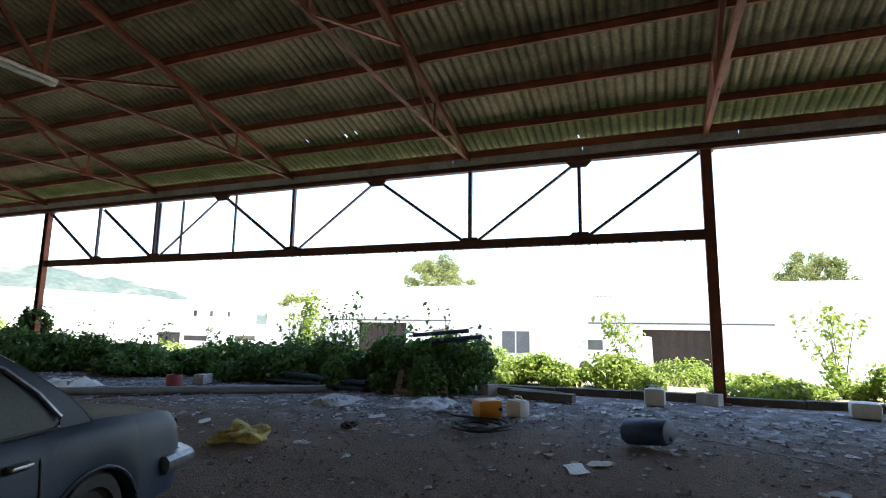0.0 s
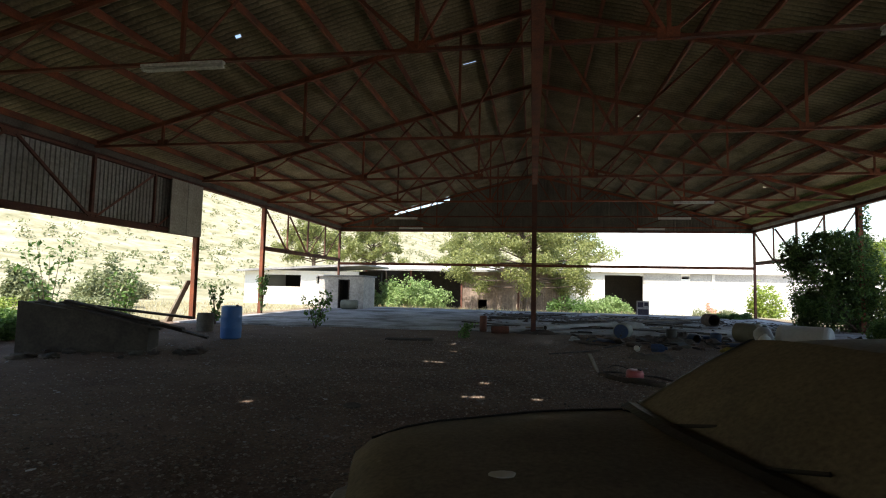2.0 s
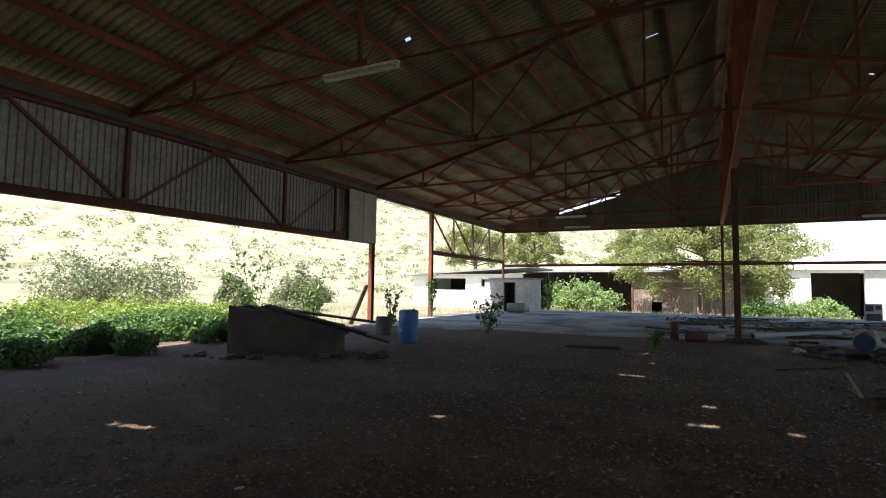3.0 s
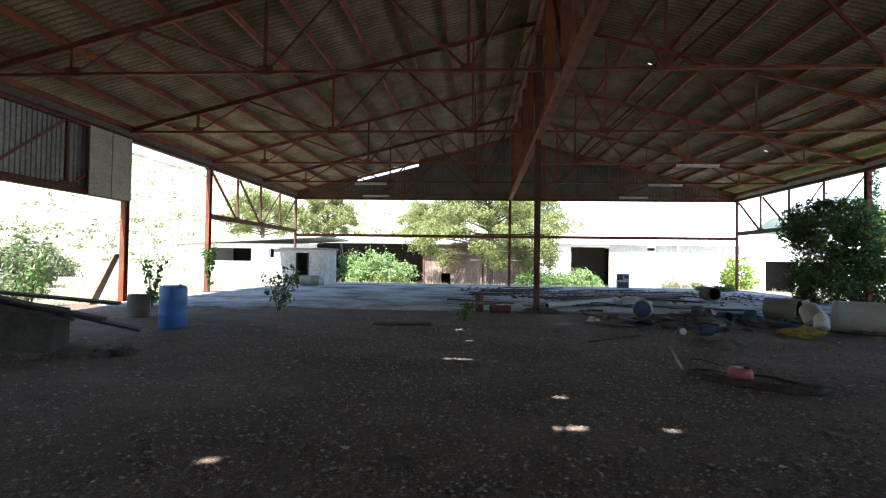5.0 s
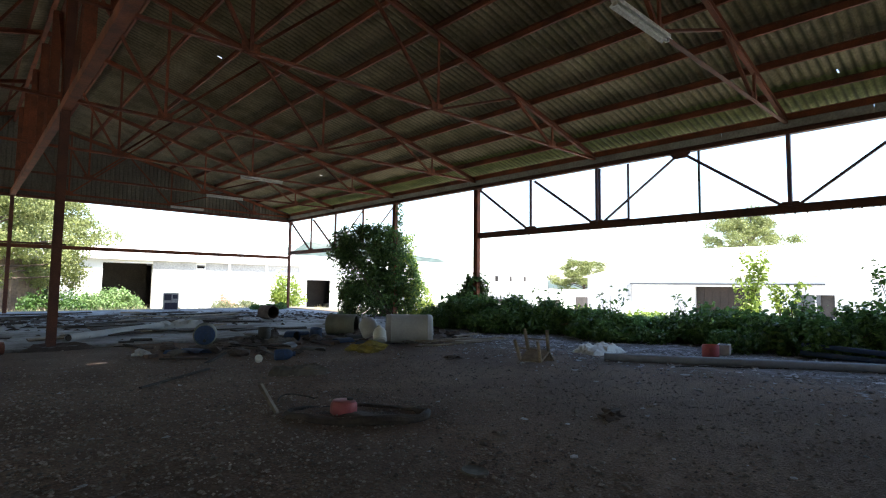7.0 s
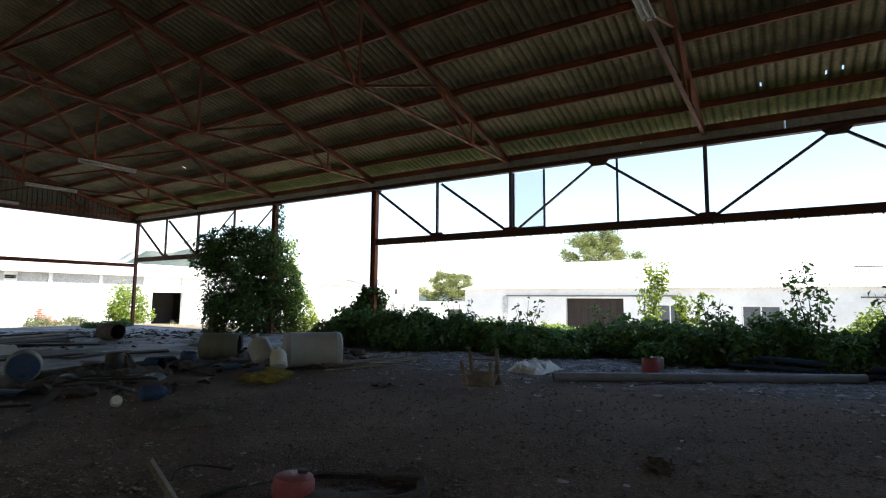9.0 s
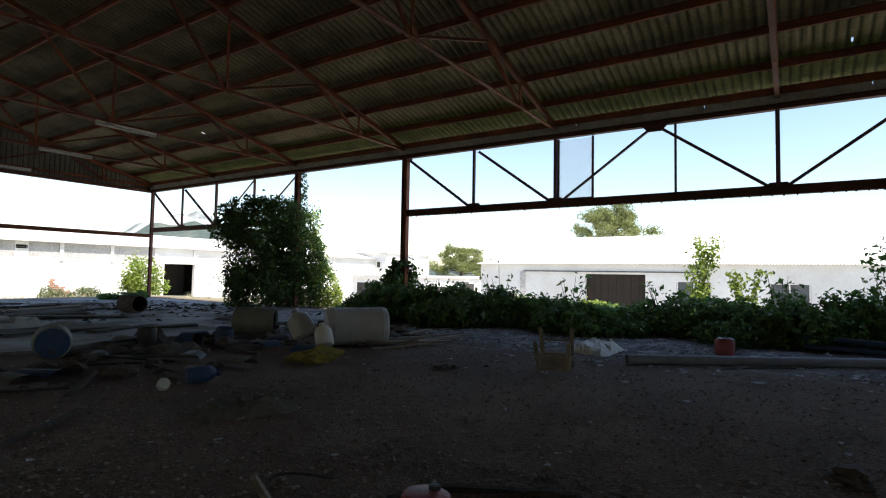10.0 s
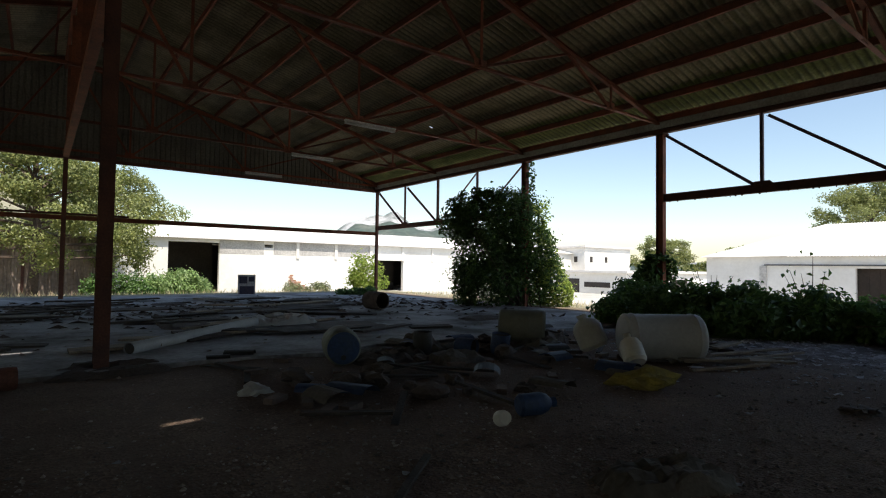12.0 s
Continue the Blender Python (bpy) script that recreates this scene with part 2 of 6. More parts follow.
PINE_LEAF = leaf_mat("pine_needles", (0.13, 0.165, 0.05), (0.33, 0.345, 0.12), 0.35)
FIG_LEAF = leaf_mat("fig_leaf", (0.17, 0.28, 0.09), (0.36, 0.47, 0.2), 0.35)
SCRUB_LEAF = leaf_mat("scrub_leaf", (0.14, 0.17, 0.08), (0.26, 0.28, 0.14), 0.3)
DRY_GRASS = leaf_mat("dry_grass", (0.42, 0.36, 0.20), (0.60, 0.52, 0.32), 0.3)


def panel_mat():
    m = bpy.data.materials.new("translucent_sheet")
    m.use_nodes = True
    n, l = m.node_tree.nodes, m.node_tree.links
    p = n["Principled BSDF"]
    p.inputs["Base Color"].default_value, p.inputs["Roughness"].default_value = (0.74, 0.78, 0.79, 1), 0.5
    tr = n.new("ShaderNodeBsdfTranslucent")
    tr.inputs["Color"].default_value = (0.78, 0.87, 0.92, 1)
    mix = n.new("ShaderNodeMixShader")
    mix.inputs["Fac"].default_value = 0.75
    l.new(p.outputs["BSDF"], mix.inputs[1])
    l.new(tr.outputs["BSDF"], mix.inputs[2])
    clear = n.new("ShaderNodeBsdfTransparent")
    mix2 = n.new("ShaderNodeMixShader")
    mix2.inputs["Fac"].default_value = 0.62
    l.new(mix.outputs["Shader"], mix2.inputs[1])
    l.new(clear.outputs["BSDF"], mix2.inputs[2])
    l.new(mix2.outputs["Shader"], n["Material Output"].inputs["Surface"])
    return m


PANEL = panel_mat()


def ground_mat():
    """Dark trodden earth under the roof, ash along the open side, dry ground outside."""
    m = bpy.data.materials.new("earth_and_gravel")
    m.use_nodes = True
    n, l = m.node_tree.nodes, m.node_tree.links
    p = n["Principled BSDF"]
    p.inputs["Roughness"].default_value = 0.95
    p.inputs["Specular IOR Level"].default_value = 0.2
    geo = n.new("ShaderNodeNewGeometry")
    sep = n.new("ShaderNodeSeparateXYZ")
    l.new(geo.outputs["Position"], sep.inputs["Vector"])

    def noise_at(scale, detail=5, rough=0.6):
        t = n.new("ShaderNodeTexNoise")
        t.inputs["Scale"].default_value, t.inputs["Detail"].default_value, t.inputs["Roughness"].default_value = scale, detail, rough
        l.new(geo.outputs["Position"], t.inputs["Vector"])
        return t.outputs["Fac"]

    def math_node(op, a, b):
        q = n.new("ShaderNodeMath")
        q.operation = op
        for i, v in enumerate((a, b)):
            if isinstance(v, (int, float)):
                q.inputs[i].default_value = v
            else:
                l.new(v, q.inputs[i])
        return q.outputs["Value"]

    def ramp(fac, stops):
        r = n.new("ShaderNodeValToRGB")
        while len(r.color_ramp.elements) < len(stops):
            r.color_ramp.elements.new(0.5)
        for e, (pos, c) in zip(r.color_ramp.elements, stops):
            e.position, e.color = pos, (*c, 1)
        l.new(fac, r.inputs["Fac"])
        return r.outputs["Color"]

    def mix(fac, a, b, mode="MIX"):
        q = n.new("ShaderNodeMixRGB")
        q.blend_type = mode
        if isinstance(fac, (int, float)):
            q.inputs["Fac"].default_value = fac
        else:
            l.new(fac, q.inputs["Fac"])
        l.new(a, q.inputs["Color1"])
        l.new(b, q.inputs["Color2"])
        return q.outputs["Color"]

    wob = math_node("MULTIPLY", math_node("SUBTRACT", noise_at(0.7), 0.5), 4.0)
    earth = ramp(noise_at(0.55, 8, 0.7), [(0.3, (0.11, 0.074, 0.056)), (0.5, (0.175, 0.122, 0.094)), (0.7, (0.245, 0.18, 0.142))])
    vor = n.new("ShaderNodeTexVoronoi")
    vor.inputs["Scale"].default_value = 48
    l.new(geo.outputs["Position"], vor.inputs["Vector"])
    grit = ramp(vor.outputs["Color"], [(0.2, (0.55, 0.52, 0.5)), (0.6, (1.0, 0.98, 0.95)), (0.9, (1.7, 1.65, 1.6))])
    earth = mix(ramp_value(n, l, noise_at(1.7, 4), 0.3, 0.7), earth, mix(0.8, earth, grit, "MULTIPLY"))
    ash = ramp(noise_at(2.2, 8, 0.75), [(0.36, (0.085, 0.072, 0.066)), (0.52, (0.20, 0.195, 0.20)), (0.66, (0.52, 0.52, 0.55))])
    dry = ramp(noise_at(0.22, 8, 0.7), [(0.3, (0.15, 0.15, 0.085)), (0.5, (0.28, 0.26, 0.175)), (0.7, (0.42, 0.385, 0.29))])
    # ash and litter belt along the open side
    belt = math_node("MULTIPLY", ramp_value(n, l, math_node("ADD", sep.outputs["X"], wob), -5.2, -2.8), ramp_value(n, l, math_node("ADD", sep.outputs["Y"], wob), -12.0, -17.0))
    col = mix(belt, earth, ash)
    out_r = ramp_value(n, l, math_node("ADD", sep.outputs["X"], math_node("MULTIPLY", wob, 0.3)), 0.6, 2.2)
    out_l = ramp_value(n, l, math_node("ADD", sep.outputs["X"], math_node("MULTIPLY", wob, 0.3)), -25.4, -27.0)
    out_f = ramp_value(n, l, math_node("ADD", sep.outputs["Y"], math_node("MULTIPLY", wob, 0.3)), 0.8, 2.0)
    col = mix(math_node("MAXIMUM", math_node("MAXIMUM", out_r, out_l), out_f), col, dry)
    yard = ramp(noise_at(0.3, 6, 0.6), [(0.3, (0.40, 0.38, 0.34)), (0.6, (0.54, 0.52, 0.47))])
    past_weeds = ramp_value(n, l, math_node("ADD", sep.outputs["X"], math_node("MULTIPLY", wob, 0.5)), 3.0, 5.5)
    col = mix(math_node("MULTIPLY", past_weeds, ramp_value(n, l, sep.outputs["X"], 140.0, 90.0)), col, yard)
    l.new(col, p.inputs["Base Color"])
    bp = n.new("ShaderNodeBump")
    bp.inputs["Strength"].default_value, bp.inputs["Distance"].default_value = 0.7, 0.03
    l.new(math_node("ADD", noise_at(30, 4), math_node("MULTIPLY", vor.outputs["Distance"], 0.8)), bp.inputs["Height"])
    l.new(bp.outputs["Normal"], p.inputs["Normal"])
    return m


def ramp_value(n, l, src, lo, hi):
    r = n.new("ShaderNodeMapRange")
    r.inputs["From Min"].default_value, r.inputs["From Max"].default_value = lo, hi
    l.new(src, r.inputs["Value"])
    return r.outputs["Result"]


EARTH = ground_mat()
# Scrub green paled towards blue, so the distant haze is in the colour.
HILL = mat("hazy_mountain_scrub", (0.062, 0.085, 0.074), (0.12, 0.132, 0.112), big=0.009, fine=0.06, bump=0.0, contrast=(0.45, 0.68))
CLIFF = mat("pale_limestone_cliff", (0.40, 0.40, 0.40), (0.13, 0.15, 0.145), big=0.011, fine=0.06, bump=0.0, contrast=(0.45, 0.6))

# ---- geometry helpers ----


class Geo:
    """Vertices and faces of one mesh."""

    def __init__(self):
        self.v, self.f = [], []

    def add(self, verts, faces):
        k = len(self.v)
        self.v.extend([tuple(p) for p in verts])
        self.f.extend([tuple(i + k for i in f) for f in faces])
        return self

    def hexa(self, p):
        return self.add(p, [(0, 3, 2, 1), (4, 5, 6, 7), (0, 1, 5, 4), (1, 2, 6, 5), (2, 3, 7, 6), (3, 0, 4, 7)])

    def box(self, x0, y0, z0, x1, y1, z1, m=None):
        p = [Vector(q) for q in ((x0, y0, z0), (x1, y0, z0), (x1, y1, z0), (x0, y1, z0), (x0, y0, z1), (x1, y0, z1), (x1, y1, z1), (x0, y1, z1))]
        return self.hexa([m @ q for q in p] if m else p)

    def cbox(self, x0, y0, z0, x1, y1, z1, c=0.01, m=None):
        """A box with chamfered edges."""
        b = bmesh.new()
        bmesh.ops.create_cube(b, size=1)
        for q in b.verts:
            q.co = Vector(((x0 + x1) / 2 + q.co.x * (x1 - x0), (y0 + y1) / 2 + q.co.y * (y1 - y0), (z0 + z1) / 2 + q.co.z * (z1 - z0)))
        bmesh.ops.bevel(b, geom=b.edges[:], offset=c, segments=2, profile=0.6, affect="EDGES")
        return self.take(b, m)

    def take(self, b, m=None):
        b.verts.index_update()
        self.add([(m @ q.co) if m else q.co.copy() for q in b.verts], [[q.index for q in f.verts] for f in b.faces])
        b.free()
        return self

    def prism(self, outline, p, q, up=(0, 0, 1)):
        """A 2D outline (side, up) drawn out from p to q."""
        p, q = Vector(p), Vector(q)
        d = (q - p).normalized()
        up = Vector(up)
        if abs(d.dot(up)) > 0.98:
            up = Vector((0, 1, 0)) if abs(d.y) < 0.9 else Vector((1, 0, 0))
        s = d.cross(up).normalized()
        u = s.cross(d).normalized()
        k = len(outline)
        ring = [p + s * a + u * b for a, b in outline] + [q + s * a + u * b for a, b in outline]
        faces = [(i, (i + 1) % k, k + (i + 1) % k, k + i) for i in range(k)]
        faces += [tuple(range(k - 1, -1, -1)), tuple(range(k, 2 * k))]
        return self.add(ring, faces)

    def bar(self, p, q, w, h=None, up=(0, 0, 1)):
        h = h or w
        return self.prism([(-w / 2, -h / 2), (w / 2, -h / 2), (w / 2, h / 2), (-w / 2, h / 2)], p, q, up)

    def angle(self, p, q, w, t=0.012, up=(0, 0, 1)):
        """An L-section."""
        return self.prism([(-w / 2, -w / 2), (w / 2, -w / 2), (w / 2, -w / 2 + t), (-w / 2 + t, -w / 2 + t), (-w / 2 + t, w / 2), (-w / 2, w / 2)], p, q, up)

    def hsec(self, p, q, w, h, t=0.016, up=(0, 0, 1)):
        """An I-section."""
        a, b = w / 2, h / 2
        o = [(-a, -b), (a, -b), (a, -b + t), (t / 2, -b + t), (t / 2, b - t), (a, b - t), (a, b), (-a, b), (-a, b - t), (-t / 2, b - t), (-t / 2, -b + t), (-a, -b + t)]
        return self.prism(o, p, q, up)

    def tube(self, pts, r, k=8, cap=True):
        pts = [Vector(p) for p in pts]
        rr = r if isinstance(r, (list, tuple)) else [r] * len(pts)
        base = len(self.v)
        for i, p in enumerate(pts):
            d = (pts[min(i + 1, len(pts) - 1)] - pts[max(i - 1, 0)]).normalized()
            up = Vector((0, 0, 1)) if abs(d.z) < 0.95 else Vector((1, 0, 0))
            s = d.cross(up).normalized()
            u = s.cross(d)
            for j in range(k):
                a = 2 * math.pi * j / k
                self.v.append(tuple(p + (s * math.cos(a) + u * math.sin(a)) * rr[i]))
        for i in range(len(pts) - 1):
            for j in range(k):
                a, b = base + i * k + j, base + i * k + (j + 1) % k
                self.f.append((a, b, b + k, a + k))
        if cap:
            self.f.append(tuple(base + j for j in range(k))[::-1])
            self.f.append(tuple(base + (len(pts) - 1) * k + j for j in range(k)))
        return self

    def lathe(self, prof, k=24, m=None, close=True):
        """Profile (radius, height) turned about z."""
        base = len(self.v)
        for r, z in prof:
            for j in range(k):
                a = 2 * math.pi * j / k
                q = Vector((r * math.cos(a), r * math.sin(a), z))
                self.v.append(tuple(m @ q if m else q))
        for i in range(len(prof) - 1):
            for j in range(k):
                a, b = base + i * k + j, base + i * k + (j + 1) % k
                self.f.append((a, b, b + k, a + k))
        if close:
            self.f.append(tuple(base + j for j in range(k))[::-1])
            self.f.append(tuple(base + (len(prof) - 1) * k + j for j in range(k)))
        return self

    def grid(self, rows, flip=False):
        """A surface through rows of points."""
        base, w = len(self.v), len(rows[0])
        for r in rows:
            self.v.extend([tuple(p) for p in r])
        for i in range(len(rows) - 1):
            for j in range(w - 1):
                a = base + i * w + j
                self.f.append((a, a + w, a + w + 1, a + 1) if flip else (a, a + 1, a + w + 1, a + w))
        return self

    def lump(self, c, r, seed=0, rough=0.3, n=2):
        b = bmesh.new()
        bmesh.ops.create_icosphere(b, subdivisions=n, radius=1)
        for q in b.verts:
            k = 1 + rough * noise.noise(q.co * 1.7 + Vector((seed * 3.1, seed * 1.7, seed)))
            q.co = Vector((c[0] + q.co.x * r[0] * k, c[1] + q.co.y * r[1] * k, c[2] + q.co.z * r[2] * k))
        return self.take(b)


def mesh_of(name, g, material, smooth=False):
    me = bpy.data.meshes.new(name)
    me.from_pydata(g.v, [], g.f)
    me.update()
    if material:
        me.materials.append(material)
    if smooth:
        me.polygons.foreach_set("use_smooth", [True] * len(me.polygons))
        me.set_sharp_from_angle(angle=radians(38))
    return me


def part(name, g, material, parent=None, label="", smooth=False):
    ob = new(name, mesh_of(name, g, material, smooth))
    if parent:
        ob.parent = parent
    if label:
        ob["label"] = label
    return ob


def thing(name, label, category, m=None, group="", kind=""):
    ob = new(name)
    ob.empty_display_size = 0.2
    if m:
        ob.matrix_world = m
    return tagged(ob, label, category, group, kind)


def single(name, g, material, label, category, group="", kind="", smooth=False, m=None):
    ob = part(name, g, material, None, "", smooth)
    if m:
        ob.matrix_world = m
    return tagged(ob, label, category, group, kind)


def smoothstep(a, b, x):
    t = min(1.0, max(0.0, (x - a) / (b - a)))
    return t * t * (3 - 2 * t)


def land(x, y):
    """Height of the ground."""
    inside = -25.6 < x < 0.6 and y < 0.5
    h = 0.022 * noise.noise(Vector((x * 0.6, y * 0.6, 0))) + 0.012 * noise.noise(Vector((x * 2.1, y * 2.1, 3))) if x > -60 and x < 30 and y < 40 else 0.0
    if inside:
        return h
    h -= 1.0 * smoothstep(1.5, 14, x) + 0.9 * smoothstep(2, 16, y) * (1 - smoothstep(1.5, 14, x))
    d = -(x + 12) * 0.9 + (y + 25) * 0.43
    if d > 40:
        h += 50 * smoothstep(45, 260, d) * (1 + 0.25 * noise.noise(Vector((x * 0.012, y * 0.012, 5)))) + 2.0 * noise.noise(Vector((x * 0.05, y * 0.05, 7))) * smoothstep(60, 120, d)
    return h


RNG = np.random.default_rng(7)


def leaves(blobs, count, size, g=None, flat=0.25, shell=0.55):
    """Small folded leaves in and on a union of uneven ellipsoids (centre, radii)."""
    g = g or Geo()
    vol = np.array([(r[0] * r[1] * r[2]) ** 0.67 for c, r in blobs])
    pick = RNG.choice(len(blobs), size=count, p=vol / vol.sum())
    d = RNG.normal(size=(count, 3))
    d /= np.linalg.norm(d, axis=1, keepdims=True)
    rad = shell + (1.08 - shell) * RNG.random(count) ** 0.7 + 0.16 * np.abs(RNG.normal(size=count)) * (RNG.random(count) < 0.3)
    cs, rs = np.array([b[0] for b in blobs], float), np.array([b[1] for b in blobs], float)
    pos = cs[pick] + d * rad[:, None] * rs[pick]
    wob = np.stack([np.sin(pos[:, 1] * 2.3 + pos[:, 2] * 3.1), np.sin(pos[:, 0] * 2.7 + pos[:, 2] * 2.0), np.sin(pos[:, 0] * 3.3 + pos[:, 1] * 1.9)], 1)
    pos += 0.15 * wob * np.minimum(1.0, rs[pick] * 0.7)
    q = pos / max(0.22, size * 2.2)
    f = np.sin(q[:, 0] * 1.1 + 1.7 * np.sin(q[:, 1] * 0.8)) + np.sin(q[:, 1] * 1.3 + 1.5 * np.sin(q[:, 2] * 0.9)) + np.sin(q[:, 2] * 1.2 + 1.9 * np.sin(q[:, 0] * 0.7))
    low = np.sin(pos[:, 1] * 2.1 + 1.3 * np.sin(pos[:, 0] * 1.7)) * np.sin(pos[:, 0] * 1.9 + pos[:, 2] * 2.3)
    pos += d * (0.16 * low[:, None]) * np.minimum(1.2, rs[pick])
    keep = (f > -0.75) | (rad < 0.6)
    pos, d, pick = pos[keep], d[keep], pick[keep]
    count = len(pos)
    nrm = d + RNG.normal(scale=0.7, size=(count, 3)) + np.array([0, 0, 0.45])
    nrm /= np.linalg.norm(nrm, axis=1, keepdims=True)
    t = np.cross(nrm, RNG.normal(size=(count, 3)))
    t /= np.linalg.norm(t, axis=1, keepdims=True)
    b = np.cross(nrm, t)
    s = size * (0.55 + 0.9 * RNG.random(count))[:, None]
    lift = nrm * s * flat
    quad = np.stack([pos - t * s * 0.6, pos - b * s * 0.36 + lift, pos + t * s * 0.6, pos + b * s * 0.36 + lift], 1).reshape(-1, 3)
    k = len(g.v)
    g.v.extend(map(tuple, quad.tolist()))
    idx = (np.arange(count * 4).reshape(-1, 4) + k)
    g.f.extend(map(tuple, np.concatenate([idx[:, [0, 1, 2]], idx[:, [0, 2, 3]]]).tolist()))
    return g


def stems(blobs, root, count, r=0.012):
    g = Geo()
    for i in range(count):
        c, rr = blobs[i % len(blobs)]
        tip = Vector(c) + Vector([random.uniform(-0.9, 0.9) * q for q in rr])
        a = Vector(root) + Vector((random.uniform(-0.5, 0.5) * rr[0], random.uniform(-0.5, 0.5) * rr[1], 0))
        mid = a.lerp(tip, 0.5) + Vector((random.uniform(-.15, .15), random.uniform(-.15, .15), 0.1))
        g.tube([a, mid, tip], [r, r * 0.7, r * 0.3], 5)
    return g

# ---- ground and distance ----
XC, XL, Y_END = -12.56, -25.12, -45.0


def steps(lo, hi, near_lo, near_hi, fine):
    a = list(np.arange(near_lo, near_hi + 1e-6, fine))
    s, x = fine, near_hi
    while x < hi:
        s *= 1.18
        x += s
        a.append(x)
    s, x = fine, near_lo
    while x > lo:
        s *= 1.18
        x -= s
        a.insert(0, x)
    return a


gx, gy = steps(-900, 1600, -27, 3, 0.25), steps(-900, 1600, -46, 3, 0.25)
ground_geo = Geo().grid([[(x, y, land(x, y)) for x in gx] for y in gy])
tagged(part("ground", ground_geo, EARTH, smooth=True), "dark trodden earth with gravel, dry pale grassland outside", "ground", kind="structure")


def mountain():
    g, rows = Geo(), []
    for j in range(9):
        row = []
        for i in range(120):
            az = radians(-75 + i * 0.75)          # right of +y is negative
            s = j / 8
            peak = 4.3 * math.exp(-((math.degrees(az) + 30) / 6) ** 2) + 2.6 * math.exp(-((math.degrees(az) + 40) / 7) ** 2) + 0.9
            n = noise.fractal(Vector((math.degrees(az) * 0.22, j * 0.35, 2)), 0.9, 2.0, 5)
            e = radians(max(0.2, peak * (1 + 0.22 * n)))
            r = 1400 + 500 * s
            z = -30 + s * (r * math.tan(e) + 30)
            row.append((-12 - r * math.sin(az), -28 + r * math.cos(az), z))
        rows.append(row)
    ridge = thing("backdrop", "hazy wooded mountain ridge with a pale rocky top", "mountain", kind="structure")
    part("slope", Geo().grid(rows[:-1]), HILL, ridge, smooth=True)
    top = [[Vector(p).lerp(Vector(q), f) for p, q in zip(rows[-2], rows[-1])] for f in (0.0, 0.5, 1.0)]
    g.grid(top)
    g.grid([rows[-1], [(x * 1.2, y * 1.2, -40) for x, y, z in rows[-1]]])
    part("cliff", g, CLIFF, ridge, "pale limestone cliff band", smooth=True)


mountain()


def concrete_slab():
    slab = thing("floor", "pale cracked concrete slab littered with debris", "floor", kind="structure")
    nx = 26
    edge = [-15.2 + 0.55 * noise.noise(Vector((i * 0.6, 1, 1))) - 0.9 * smoothstep(-16, -25, XL + i * 25.1 / nx) for i in range(nx + 1)]
    cols = [(XL + 0.05 + i * 25.0 / nx, edge[i]) for i in range(nx + 1)]
    cuts = [0.0, 0.34, 0.67, 1.0]
    for a, b in zip(cuts, cuts[1:]):
        for i0, i1 in ((0, 9), (9, 18), (18, 26)):
            g = Geo()
            rows_top = []
            for t in (a, (a + b) / 2, b):
                rows_top.append([(x, e + (0.9 - e) * t + (0.012 if t == a and a > 0 else 0), 0.055 + 0.012 * noise.noise(Vector((x, e * t, 2)))) for x, e in cols[i0:i1 + 1]])
            g.grid(rows_top)
            lip = rows_top[0]
            g.grid([[(x, y - 0.03, -0.06) for x, y, z in lip], lip])
            end = rows_top[-1]
            g.grid([end, [(x, y + 0.03, -0.4) for x, y, z in end]])
            part("slab", g, SLAB, slab)
    return slab


concrete_slab()

# ---- steel shed ----
SLOPE = 0.255
BAYS = [-5.0 * i for i in range(10)]


def chord_z(x):
    return 5.28 + SLOPE * (12.56 - abs(x - XC))


def roof_truss(y):
    t = thing("roof_truss", "rust-red steel lattice roof truss under the sheeting", "roof truss", group="roof trusses")
    zb = 5.27
    part("bottom_chord", Geo().angle((XL + 0.1, y, zb), (-0.1, y, zb), 0.085), RUST, t)
    for s in (-1, 1):
        def at(d):
            return XC + s * d
        part("top_chord", Geo().hsec((at(12.5), y, 5.30), (at(0), y, chord_z(XC)), 0.09, 0.13), RUST, t)
        bottoms, tops = (10.3, 6.1, 1.92), (8.75, 4.2)
        for d in bottoms:
            part("web", Geo().angle((at(d), y, zb), (at(d), y, chord_z(at(d))), 0.065), RUST, t)
        for b, u in ((10.3, 8.75), (6.1, 8.75), (6.1, 4.2), (1.92, 4.2), (1.92, 0.1)):
            part("web", Geo().angle((at(b), y + 0.02, zb), (at(u), y + 0.02, chord_z(at(u)) - 0.04), 0.06), RUST, t)
        for d in bottoms:
            g = Geo().box(at(d) - 0.16, y - 0.008, zb - 0.06, at(d) + 0.16, y + 0.008, zb + 0.14)
            part("gusset", g, RUST, t)
    return t


for yy in BAYS:
    roof_truss(yy if yy < 0 else -0.12)

roof = thing("roof", "corrugated fibre-cement roof on rust-red purlins", "roof", kind="structure")
FLOOR_SPOTS = [(-14.5, -22.72, 0.32, 0.06), (-13.34, -25.81, 0.26, 0.09), (-13.28, -24.79, 0.16, 0.06), (-12.55, -25.85, 0.12, 0.06), (-16.03, -26.9, 0.08, 0.06), (-14.6, -19.4, 0.12, 0.06),
               (-14.34, -20.95, 0.14, 0.06), (-13.45, -13.2, 0.44, 0.06), (-18.3, -18.6, 0.22, 0.06), (-12.18, -17.76, 0.2, 0.06), (-18.62, -28.83, 0.44, 0.06)]
ROOF_GAPS = [(-1.16, -26.20, 0.1, 0.03), (-1.16, -27.29, 0.1, 0.03), (0.02, -32.52, 0.1, 0.03), (-1.15, -27.55, 0.1, 0.03), (-8.9, -13.5, 0.1, 0.03), (-20.4, -18.2, 0.1, 0.03), (-2.6, -8.0, 0.1, 0.03)]


def sheet_z(x):
    return chord_z(x) + 0.24


